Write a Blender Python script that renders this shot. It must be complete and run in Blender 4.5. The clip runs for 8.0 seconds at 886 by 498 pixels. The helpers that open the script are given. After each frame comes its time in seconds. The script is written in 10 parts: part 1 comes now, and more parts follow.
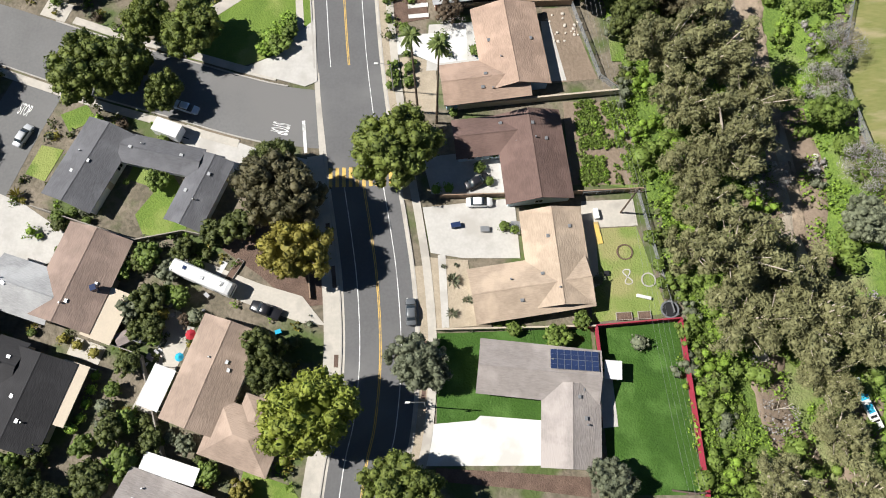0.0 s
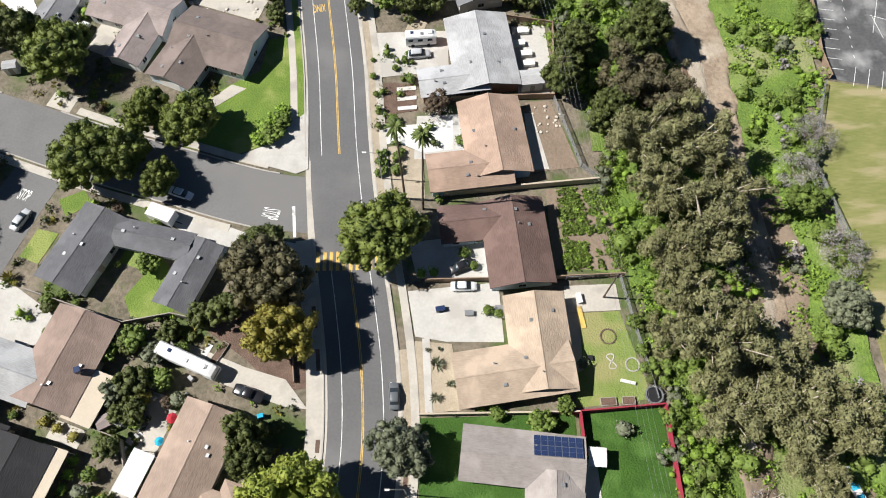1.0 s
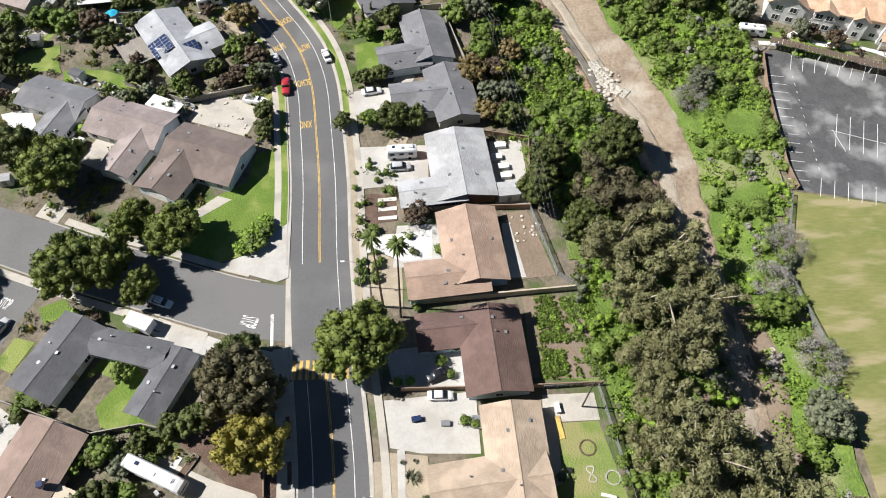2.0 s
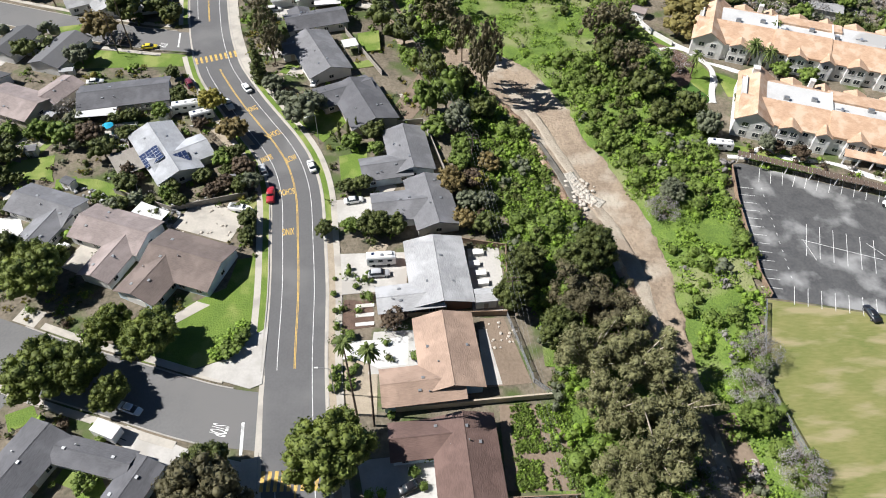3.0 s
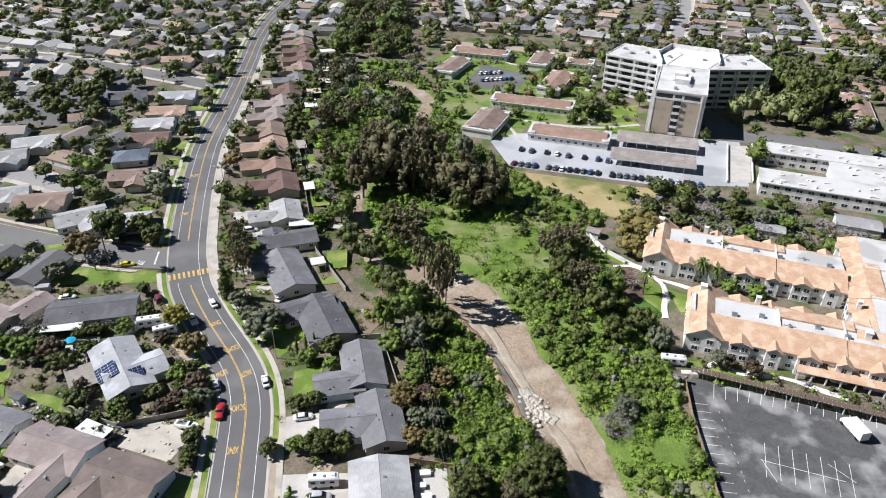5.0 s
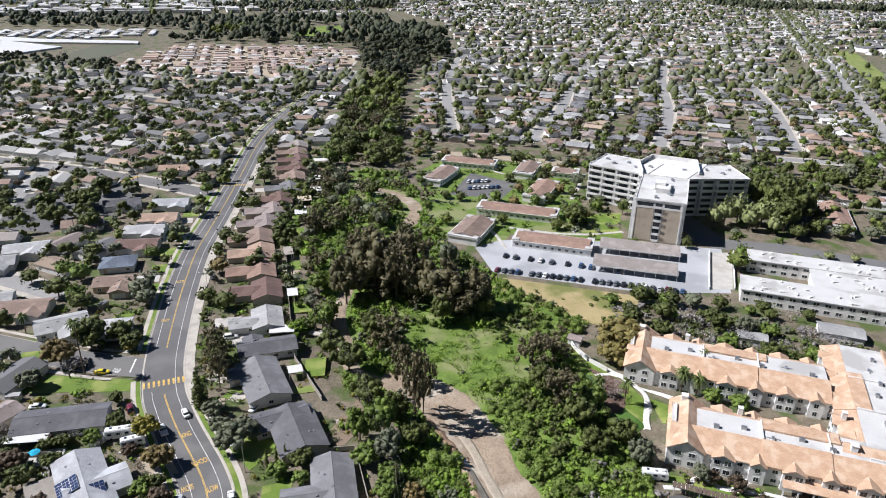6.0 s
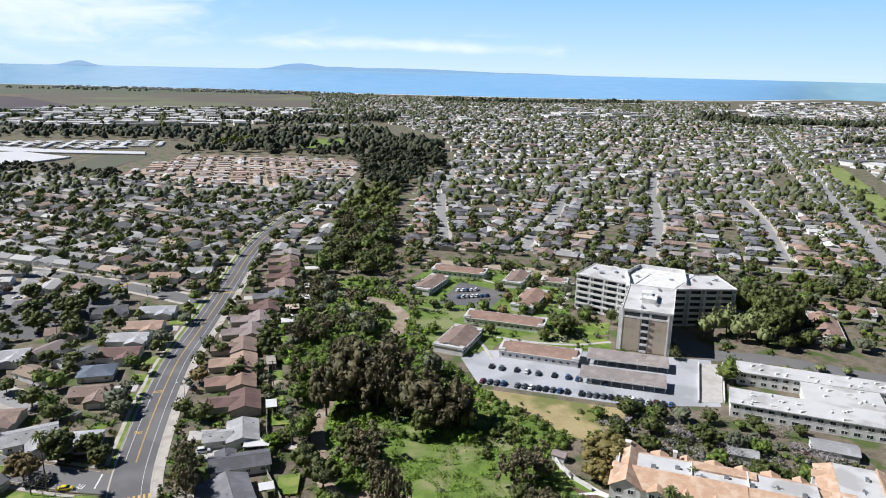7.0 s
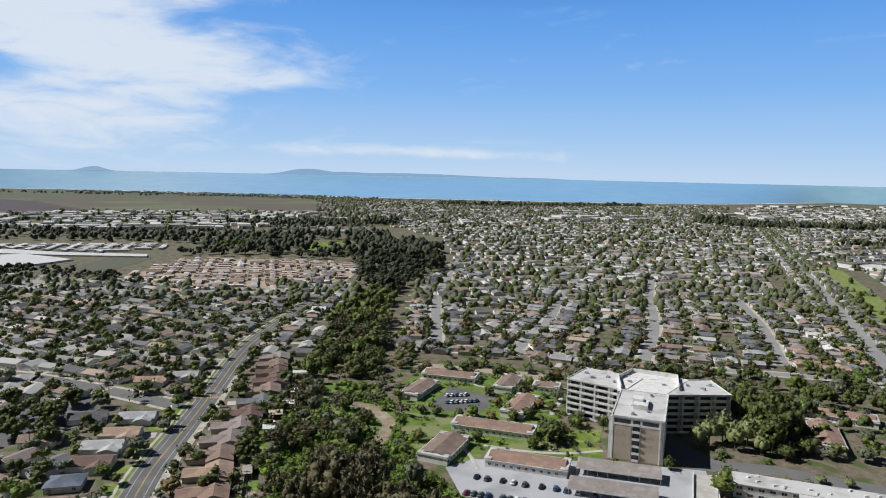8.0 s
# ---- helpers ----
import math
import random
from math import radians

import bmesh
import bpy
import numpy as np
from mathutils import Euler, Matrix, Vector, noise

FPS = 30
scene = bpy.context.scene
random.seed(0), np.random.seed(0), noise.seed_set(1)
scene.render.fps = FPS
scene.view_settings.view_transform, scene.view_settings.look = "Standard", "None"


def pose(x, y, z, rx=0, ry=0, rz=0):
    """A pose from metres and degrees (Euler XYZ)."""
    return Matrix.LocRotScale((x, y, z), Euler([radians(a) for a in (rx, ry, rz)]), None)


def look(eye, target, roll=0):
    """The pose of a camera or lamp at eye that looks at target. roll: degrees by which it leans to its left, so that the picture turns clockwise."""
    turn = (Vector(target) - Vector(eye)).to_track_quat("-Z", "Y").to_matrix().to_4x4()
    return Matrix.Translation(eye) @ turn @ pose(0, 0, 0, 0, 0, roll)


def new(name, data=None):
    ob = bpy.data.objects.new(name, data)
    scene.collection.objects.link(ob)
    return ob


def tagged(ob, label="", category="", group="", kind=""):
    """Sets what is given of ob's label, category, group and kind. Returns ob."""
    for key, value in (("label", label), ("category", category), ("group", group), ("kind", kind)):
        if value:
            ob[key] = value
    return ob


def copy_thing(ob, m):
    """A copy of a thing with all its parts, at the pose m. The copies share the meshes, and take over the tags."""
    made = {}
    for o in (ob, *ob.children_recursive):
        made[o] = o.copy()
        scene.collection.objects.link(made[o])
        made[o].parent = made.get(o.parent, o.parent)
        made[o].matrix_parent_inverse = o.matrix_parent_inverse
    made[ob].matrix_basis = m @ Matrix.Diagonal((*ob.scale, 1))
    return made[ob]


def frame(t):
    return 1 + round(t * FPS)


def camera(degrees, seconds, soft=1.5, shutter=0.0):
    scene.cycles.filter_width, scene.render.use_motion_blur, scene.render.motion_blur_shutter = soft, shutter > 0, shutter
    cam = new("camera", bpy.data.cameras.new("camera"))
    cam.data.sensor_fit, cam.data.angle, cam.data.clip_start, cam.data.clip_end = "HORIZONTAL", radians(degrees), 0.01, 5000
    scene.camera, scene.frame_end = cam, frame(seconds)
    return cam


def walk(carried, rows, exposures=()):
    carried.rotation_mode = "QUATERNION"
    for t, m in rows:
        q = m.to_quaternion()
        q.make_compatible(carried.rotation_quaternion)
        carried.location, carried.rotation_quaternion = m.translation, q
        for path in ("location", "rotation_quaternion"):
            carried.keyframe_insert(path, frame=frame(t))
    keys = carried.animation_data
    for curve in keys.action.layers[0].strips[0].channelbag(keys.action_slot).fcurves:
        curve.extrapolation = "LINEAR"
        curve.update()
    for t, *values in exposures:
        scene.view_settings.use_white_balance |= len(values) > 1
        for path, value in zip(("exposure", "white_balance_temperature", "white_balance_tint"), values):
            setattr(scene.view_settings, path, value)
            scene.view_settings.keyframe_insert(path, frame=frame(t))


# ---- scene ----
cam = camera(65.5, 8.0, soft=1.0)
PATH = [
    (0, (-1.962, -0.353, 113.207), (-1.932, 0.226, 111.293), 1.9),
    (0.5, (-0.578, -0.738, 113.958), (-0.55, -0.066, 112.075), 1.5),
    (1, (1.116, -0.832, 114.818), (1.142, -0.027, 112.987), 1.1),
    (1.2, (1.86, -0.874, 115.008), (1.887, -0.012, 113.204), 1.0),
    (2.3, (6.118, -1.065, 116.278), (6.155, 0.084, 114.642), 1.0),
    (2.5, (6.815, -1.293, 116.425), (6.855, -0.094, 114.825), 1.1),
    (3, (8.848, -1.544, 116.968), (8.895, -0.226, 115.465), 1.4),
    (3.5, (11.692, -1.503, 117.679), (11.738, -0.077, 116.278), 1.3),
    (4, (14.667, -1.484, 118.544), (14.711, 0.042, 117.251), 1.1),
    (4.5, (17.453, -1.434, 119.393), (17.499, 0.183, 118.217), 1.1),
    (5.8, (25.969, -1.254, 122.593), (26.008, 0.554, 121.739), 1.1),
    (6, (27.149, -1.209, 122.773), (27.19, 0.624, 121.976), 1.1),
    (6.5, (29.919, -1.142, 123.44), (29.961, 0.748, 122.787), 1.1),
    (7, (33.877, -0.609, 124.151), (33.911, 1.325, 123.644), 1.3),
    (7.5, (38.112, 0.057, 124.625), (38.139, 2.025, 124.267), 1.2),
    (8, (43.116, 0.677, 124.977), (43.129, 2.665, 124.758), 1.2),
]
walk(cam, [(t, look(eye, target, roll)) for t, eye, target, roll in PATH], [(0.0, 0.66, 6250, 10), (3.0, 0.66, 6100, 11), (4.5, 0.57, 5950, 12), (6.0, 0.50, 5900, 14), (6.5, 0.49, 5850, 14), (7.2, 0.25, 5950, 12), (8.0, -0.04, 6100, 10)])

# ---------------------------------------------------------------- world and sun
SUN_AZ, SUN_EL = (-0.995, 0.09), 45.0
world = bpy.data.worlds.new("sky")
scene.world = world
world.use_nodes = True
wn = world.node_tree
sky = wn.nodes.new("ShaderNodeTexSky")
sky.sky_type = "NISHITA"
sky.sun_disc = False
sky.sun_elevation = radians(SUN_EL)
sky.sun_rotation = math.atan2(SUN_AZ[0], SUN_AZ[1])
sky.air_density, sky.dust_density, sky.ozone_density = 1.0, 0.0, 2.5


def wnode(kind, op=None, *values):
    """A node of the sky; numbers set its inputs, sockets are linked to them."""
    q = wn.nodes.new("ShaderNode" + kind)
    if op:
        q.operation = op
    for slot, v in enumerate(values):
        if v is None:
            continue
        if isinstance(v, (int, float, tuple)):
            q.inputs[slot].default_value = v
        else:
            wn.links.new(v, q.inputs[slot])
    return q.outputs[0]


# sea haze: pale at the horizon, deep blue above, with banks of white cloud over the coast
dirn = wn.nodes.new("ShaderNodeTexCoord").outputs["Generated"]
split = wn.nodes.new("ShaderNodeSeparateXYZ")
wn.links.new(dirn, split.inputs[0])
ramp = wn.nodes.new("ShaderNodeValToRGB")
wn.links.new(wnode("MapRange", None, split.outputs["Z"], 0.0, 0.30), ramp.inputs[0])
el = ramp.color_ramp.elements
el[0].position, el[0].color = 0.0, (0.60, 0.74, 0.90, 1)
el[1].position, el[1].color = 1.0, (0.10, 0.29, 0.74, 1)
for at_, c_ in ((0.12, (0.47, 0.67, 0.90, 1)), (0.4, (0.26, 0.51, 0.90, 1)), (0.7, (0.155, 0.39, 0.84, 1))):
    el.new(at_).color = c_
wide = wnode("Math", "DIVIDE", split.outputs["X"], wnode("Math", "MAXIMUM", split.outputs["Y"], 0.05))
dens = None
for a_, b_, wa_, wb_, h_ in ((-0.55, 0.19, 0.24, 0.085, 0.62), (-0.30, 0.135, 0.20, 0.030, 0.34), (-0.52, 0.065, 0.24, 0.060, 0.42), (-0.10, 0.030, 0.18, 0.010, 0.40), (-0.62, 0.122, 0.12, 0.014, -0.22), (0.06, 0.026, 0.12, 0.008, 0.26)):
    u_ = wnode("Math", "DIVIDE", wnode("Math", "SUBTRACT", wide, a_), wa_)
    v_ = wnode("Math", "DIVIDE", wnode("Math", "SUBTRACT", split.outputs["Z"], b_), wb_)
    rr_ = wnode("Math", "ADD", wnode("Math", "MULTIPLY", u_, u_), wnode("Math", "MULTIPLY", v_, v_))
    g_ = wnode("Math", "MULTIPLY", wnode("Math", "EXPONENT", wnode("Math", "MULTIPLY", rr_, -1.0)), h_)
    dens = g_ if dens is None else wnode("Math", "ADD", dens, g_)
stretch = wn.nodes.new("ShaderNodeMapping")
stretch.inputs["Scale"].default_value = (9.0, 9.0, 34.0)
wn.links.new(dirn, stretch.inputs[0])
puff = wn.nodes.new("ShaderNodeTexNoise")
puff.inputs["Scale"].default_value, puff.inputs["Detail"].default_value, puff.inputs["Roughness"].default_value, puff.inputs["Distortion"].default_value = 1.0, 9.0, 0.56, 0.5
wn.links.new(stretch.outputs[0], puff.inputs["Vector"])
cover = wn.nodes.new("ShaderNodeMapRange")
cover.interpolation_type = "SMOOTHSTEP"
cover.inputs["From Min"].default_value, cover.inputs["From Max"].default_value, cover.inputs["To Max"].default_value = 0.60, 1.12, 0.92
wn.links.new(wnode("Math", "ADD", puff.outputs["Fac"], dens), cover.inputs["Value"])


def wmix(fac, a, b):
    q = wn.nodes.new("ShaderNodeMix")
    q.data_type = "RGBA"
    for slot, v in ((0, fac), (6, a), (7, b)):
        if isinstance(v, (float, tuple)):
            q.inputs[slot].default_value = v
        else:
            wn.links.new(v, q.inputs[slot])
    return q.outputs[2]


dim = wn.nodes.new("ShaderNodeVectorMath")
dim.operation = "SCALE"
wn.links.new(sky.outputs[0], dim.inputs[0])
dim.inputs["Scale"].default_value = 0.019
low = wn.nodes.new("ShaderNodeMapRange")
low.inputs["From Min"].default_value, low.inputs["From Max"].default_value, low.inputs["To Min"].default_value, low.inputs["To Max"].default_value = 0.22, 0.45, 0.95, 0.0
wn.links.new(split.outputs["Z"], low.inputs["Value"])
seaward = wn.nodes.new("ShaderNodeMapRange")
seaward.inputs["From Min"].default_value, seaward.inputs["From Max"].default_value = -0.1, 0.6
wn.links.new(split.outputs["Y"], seaward.inputs["Value"])
air = wmix(wnode("Math", "MULTIPLY", low.outputs[0], seaward.outputs[0]), dim.outputs[0], ramp.outputs[0])
wn.links.new(wmix(cover.outputs[0], air, (0.80, 0.84, 0.88, 1.0)), wn.nodes["Background"].inputs[0])
wn.nodes["Background"].inputs[1].default_value = 0.97
sun = new("sun", bpy.data.lights.new("sun", "SUN"))
sun.data.energy, sun.data.angle, sun.data.color = 5.0, radians(0.53), (1.0, 0.95, 0.87)
_n = math.hypot(*SUN_AZ)
sun.matrix_world = look((SUN_AZ[0] / _n * 100 * math.cos(radians(SUN_EL)), SUN_AZ[1] / _n * 100 * math.cos(radians(SUN_EL)), 100 * math.sin(radians(SUN_EL))), (0, 0, 0))


# ---------------------------------------------------------------- materials
def mat(name, c1, c2=None, s1=0.2, s2=4.0, rough=0.85, bump=0.0, metal=0.0, rand=0.0, island=0.0, third=None, s3=0.05, spec=0.3, translucent=0.0, trans=0.0, see=0.0, course=0.0, streak=None):
    """A surface of two mottled colours at two scales; course: fine grain drawn out along level rows; streak: the angle and draw of long marks; third: larger stains; rand/island: brightness varied by piece."""
    m = bpy.data.materials.new(name)
    m.use_nodes = True
    n, l = m.node_tree.nodes, m.node_tree.links
    p = n["Principled BSDF"]
    p.inputs["Roughness"].default_value, p.inputs["Metallic"].default_value = rough, metal
    p.inputs["Specular IOR Level"].default_value = spec
    p.inputs["Transmission Weight"].default_value = trans
    tc = n.new("ShaderNodeTexCoord")
    rows_at = n.new("ShaderNodeMapping")
    rows_at.inputs["Scale"].default_value = (1, streak[1], 1) if streak else (1, 1, max(course, 1.0))
    if streak:
        rows_at.inputs["Rotation"].default_value = (0, 0, -radians(streak[0]))
    l.new(tc.outputs["Object"], rows_at.inputs[0])
    def noisy(scale, lo=0.35, hi=0.65, detail=4.0, drawn=False):
        t = n.new("ShaderNodeTexNoise")
        t.inputs["Scale"].default_value, t.inputs["Detail"].default_value = scale, detail
        l.new(rows_at.outputs[0] if drawn and (course or streak) else tc.outputs["Object"], t.inputs["Vector"])
        r = n.new("ShaderNodeMapRange")
        r.inputs["From Min"].default_value, r.inputs["From Max"].default_value = lo, hi
        l.new(t.outputs["Fac"], r.inputs["Value"])
        return r.outputs[0]
    def mix(fac, a, b, blend="MIX"):
        x = n.new("ShaderNodeMix")
        x.data_type, x.blend_type = "RGBA", blend
        for slot, v in ((0, fac), (6, a), (7, b)):
            if isinstance(v, (int, float)):
                x.inputs[slot].default_value = v
            elif isinstance(v, tuple):
                x.inputs[slot].default_value = (*v, 1)
            else:
                l.new(v, x.inputs[slot])
        return x.outputs[2]
    c2 = c2 or tuple(v * 0.8 for v in c1)
    fac = n.new("ShaderNodeMath")
    fac.operation = "MULTIPLY_ADD"
    l.new(noisy(s1), fac.inputs[0])
    fac.inputs[1].default_value = 0.55
    half = n.new("ShaderNodeMath")
    half.operation = "MULTIPLY"
    fine = noisy(s2, drawn=True)
    l.new(fine, half.inputs[0])
    half.inputs[1].default_value = 0.45
    l.new(half.outputs[0], fac.inputs[2])
    col = mix(fac.outputs[0], c1, c2)
    if third:
        col = mix(noisy(s3, 0.5, 0.62, 5.0, bool(streak)), col, third)
    for amount, node, out in ((rand, "ShaderNodeObjectInfo", "Random"), (island, "ShaderNodeNewGeometry", "Random Per Island")):
        if amount:
            g = n.new(node)
            r = n.new("ShaderNodeMapRange")
            r.inputs["To Min"].default_value, r.inputs["To Max"].default_value = 1 - amount, 1 + amount
            l.new(g.outputs[out], r.inputs["Value"])
            v = n.new("ShaderNodeVectorMath")
            v.operation = "SCALE"
            l.new(col, v.inputs[0])
            l.new(r.outputs[0], v.inputs["Scale"])
            col = v.outputs[0]
    l.new(col, p.inputs["Base Color"])
    if bump:
        b = n.new("ShaderNodeBump")
        b.inputs["Strength"].default_value, b.inputs["Distance"].default_value = bump, 0.1
        l.new(fine, b.inputs["Height"])
        l.new(b.outputs[0], p.inputs["Normal"])
    if see:
        clear = n.new("ShaderNodeBsdfTransparent")
        ms = n.new("ShaderNodeMixShader")
        ms.inputs[0].default_value = see
        l.new(p.outputs[0], ms.inputs[1])
        l.new(clear.outputs[0], ms.inputs[2])
        l.new(ms.outputs[0], n["Material Output"].inputs[0])
    if translucent:
        tr = n.new("ShaderNodeBsdfTranslucent")
        l.new(col, tr.inputs[0])
        ms = n.new("ShaderNodeMixShader")
        ms.inputs[0].default_value = translucent
        l.new(p.outputs[0], ms.inputs[1])
        l.new(tr.outputs[0], ms.inputs[2])
        l.new(ms.outputs[0], n["Material Output"].inputs[0])
    return m


M = {}
M["ground"] = mat("yard_ground", (0.24, 0.20, 0.15), (0.10, 0.088, 0.06), 0.22, 1.2, third=(0.085, 0.115, 0.035), s3=0.10, bump=0.8)
M["earth"] = mat("bare_earth", (0.26, 0.20, 0.15), (0.19, 0.145, 0.105), 0.15, 1.5, bump=0.5)
M["creek"] = mat("creek_dirt", (0.36, 0.285, 0.21), (0.215, 0.165, 0.12), 0.22, 1.1, bump=1.0, third=(0.42, 0.37, 0.30), s3=0.08)
M["lane_dirt"] = mat("graded_dirt", (0.43, 0.375, 0.30), (0.33, 0.28, 0.22), 0.4, 2.2, bump=0.6, third=(0.29, 0.235, 0.18), s3=0.12)
M["clay"] = mat("eroded_clay", (0.40, 0.27, 0.18), (0.26, 0.175, 0.12), 0.5, 2.0, bump=1.0, third=(0.45, 0.36, 0.26), s3=0.2)
M["rubble"] = mat("rubble", (0.58, 0.54, 0.47), (0.36, 0.33, 0.28), 0.9, 4.0, bump=1.0)
M["sand"] = mat("decomposed_granite", (0.43, 0.36, 0.27), (0.32, 0.27, 0.20), 0.4, 3.0, bump=0.3)
M["mulch"] = mat("bark_mulch", (0.18, 0.12, 0.09), (0.10, 0.065, 0.05), 0.5, 5.0, bump=0.6)
M["dry"] = mat("dry_grass", (0.42, 0.34, 0.18), (0.32, 0.26, 0.12), 0.12, 1.0, third=(0.18, 0.19, 0.06), s3=0.06, bump=0.5)
M["brush_soil"] = mat("weedy_bank", (0.175, 0.255, 0.045), (0.085, 0.142, 0.027), 0.3, 2.2, third=(0.235, 0.25, 0.11), s3=0.06, bump=1.0)
M["asphalt"] = mat("asphalt_road", (0.145, 0.143, 0.144), (0.118, 0.116, 0.117), 0.12, 2.0, third=(0.17, 0.167, 0.165), s3=0.06, rough=0.9, bump=0.02)
M["asphalt_old"] = mat("asphalt_worn", (0.185, 0.183, 0.18), (0.145, 0.143, 0.141), 0.15, 2.0, third=(0.18, 0.175, 0.17), s3=0.04, rough=0.9, bump=0.02)
M["lot"] = mat("asphalt_sealed", (0.07, 0.07, 0.072), (0.115, 0.115, 0.115), 0.3, 1.5, third=(0.30, 0.30, 0.295), s3=0.09, rough=0.85)
M["street"] = mat("pale_street", (0.33, 0.325, 0.315), (0.25, 0.245, 0.24), 0.05, 0.6, third=(0.27, 0.265, 0.26), s3=0.02, rough=0.9)
M["lot_pale"] = mat("pale_lot", (0.47, 0.48, 0.50), (0.38, 0.39, 0.41), 0.08, 1.2, third=(0.33, 0.34, 0.355), s3=0.05, rough=0.9)
M["concrete"] = mat("concrete", (0.52, 0.48, 0.42), (0.43, 0.40, 0.35), 0.3, 2.0, third=(0.38, 0.35, 0.31), s3=0.2, bump=0.1)
M["concrete_pale"] = mat("pale_concrete", (0.53, 0.51, 0.475), (0.44, 0.42, 0.39), 0.3, 2.0, third=(0.42, 0.395, 0.36), s3=0.15, bump=0.1)
M["concrete_white"] = mat("white_concrete", (0.70, 0.69, 0.665), (0.60, 0.59, 0.565), 0.3, 2.0, third=(0.55, 0.53, 0.49), s3=0.16)
M["kerb"] = mat("kerb_concrete", (0.45, 0.42, 0.38), (0.35, 0.33, 0.30), 0.4, 2.5)
M["lawn"] = mat("lawn_grass", (0.16, 0.235, 0.038), (0.105, 0.17, 0.026), 0.25, 3.0, third=(0.25, 0.29, 0.08), s3=0.12, bump=0.6)
M["lawn_deep"] = mat("thick_lawn", (0.05, 0.115, 0.014), (0.032, 0.08, 0.01), 0.25, 3.0, third=(0.08, 0.16, 0.03), s3=0.12, bump=0.6)
M["lawn_pale"] = mat("patchy_lawn", (0.22, 0.27, 0.075), (0.16, 0.22, 0.05), 0.3, 3.0, third=(0.28, 0.27, 0.11), s3=0.12, bump=0.6)
M["field"] = mat("sports_field", (0.25, 0.235, 0.09), (0.155, 0.18, 0.05), 0.14, 0.5, third=(0.33, 0.285, 0.155), s3=0.07, bump=0.4, streak=(43, 4.0))
M["yellow"] = mat("yellow_paint", (0.70, 0.47, 0.12), (0.60, 0.40, 0.11), 0.6, 6.0, third=(0.42, 0.30, 0.12), s3=0.8, rough=0.7)
M["white_line"] = mat("white_paint", (0.80, 0.80, 0.78), (0.66, 0.66, 0.64), 0.6, 6.0, third=(0.42, 0.42, 0.41), s3=0.9, rough=0.7)
# key black: a roof colour with deep tree shade painted into it
for key, a in dict(gray=(0.20, 0.20, 0.21), dgray=(0.13, 0.13, 0.14), lgray=(0.36, 0.36, 0.36), white=(0.43, 0.43, 0.435), pale=(0.41, 0.42, 0.44), tan=(0.385, 0.275, 0.21), beige=(0.44, 0.345, 0.26), dbrown=(0.165, 0.108, 0.092), umber=(0.20, 0.16, 0.142), brown=(0.27, 0.20, 0.165), mauve=(0.30, 0.25, 0.235), terra=(0.31, 0.21, 0.165), maroon=(0.175, 0.115, 0.10), warm=(0.32, 0.285, 0.265), blue=(0.16, 0.19, 0.24), pink=(0.50, 0.36, 0.30), rosy=(0.35, 0.265, 0.21), black=(0.035, 0.034, 0.036)).items():
    M["r_" + key] = mat("shingles_" + key, a, tuple(v * 0.70 for v in a), 0.45, 1.1, third=tuple(v * 1.12 for v in a), s3=0.22, rough=0.9, bump=0.25, rand=0.07, course=16.0)
for key, a in dict(gray=(0.20, 0.20, 0.205), dgray=(0.13, 0.13, 0.135), lgray=(0.35, 0.345, 0.335), white=(0.56, 0.555, 0.54), tan=(0.40, 0.31, 0.24), dbrown=(0.18, 0.12, 0.10), brown=(0.27, 0.20, 0.165), mauve=(0.30, 0.25, 0.235), warm=(0.36, 0.325, 0.30), pink=(0.47, 0.36, 0.31), pale=(0.50, 0.49, 0.47)).items():
    M["f_" + key] = mat("far_shingles_" + key, a, tuple(v * 0.85 for v in a), 0.05, 1.0, rough=0.9, island=0.28)
M["r_tile"] = mat("clay_tile", (0.58, 0.40, 0.275), (0.44, 0.285, 0.185), 0.5, 1.3, third=(0.60, 0.45, 0.33), s3=0.3, bump=0.4, course=9.0)
M["r_flat"] = mat("white_membrane", (0.60, 0.595, 0.585), (0.52, 0.515, 0.505), 0.15, 2.0, third=(0.42, 0.41, 0.395), s3=0.10)
M["r_metal"] = mat("patio_cover_metal", (0.68, 0.675, 0.665), (0.58, 0.575, 0.565), 0.3, 2.0, rough=0.5)
M["r_patio"] = mat("patio_roll_roofing", (0.56, 0.48, 0.37), (0.48, 0.41, 0.32), 0.3, 3.0, rough=0.8)
for key, a in dict(white=(0.74, 0.73, 0.71), cream=(0.66, 0.60, 0.48), blue=(0.34, 0.50, 0.66), pale=(0.55, 0.64, 0.70), brick=(0.30, 0.17, 0.11), tan=(0.50, 0.42, 0.33), grey=(0.45, 0.45, 0.44), beige=(0.48, 0.43, 0.37)).items():
    M["w_" + key] = mat("stucco_" + key, a, tuple(v * 0.9 for v in a), 0.3, 3.0, third=tuple(v * 0.82 for v in a), s3=0.3, bump=0.15)
M["trim"] = mat("white_trim", (0.78, 0.77, 0.74), None, 0.5, 4.0, rough=0.6)
M["glass"] = mat("window_glass", (0.035, 0.045, 0.055), (0.02, 0.028, 0.035), 0.3, 1.0, rough=0.08, spec=0.7)
M["solar"] = mat("solar_cells", (0.028, 0.045, 0.11), (0.02, 0.033, 0.085), 0.5, 3.0, rough=0.2, spec=0.6)
M["solar_frame"] = mat("aluminium_frame", (0.55, 0.56, 0.58), None, 0.5, 3.0, rough=0.4, metal=0.8)
M["wood"] = mat("fence_wood", (0.32, 0.23, 0.16), (0.22, 0.155, 0.11), 0.5, 4.0, rand=0.12)
M["wood_grey"] = mat("weathered_wood", (0.36, 0.33, 0.29), (0.26, 0.235, 0.205), 0.5, 4.0, rand=0.12)
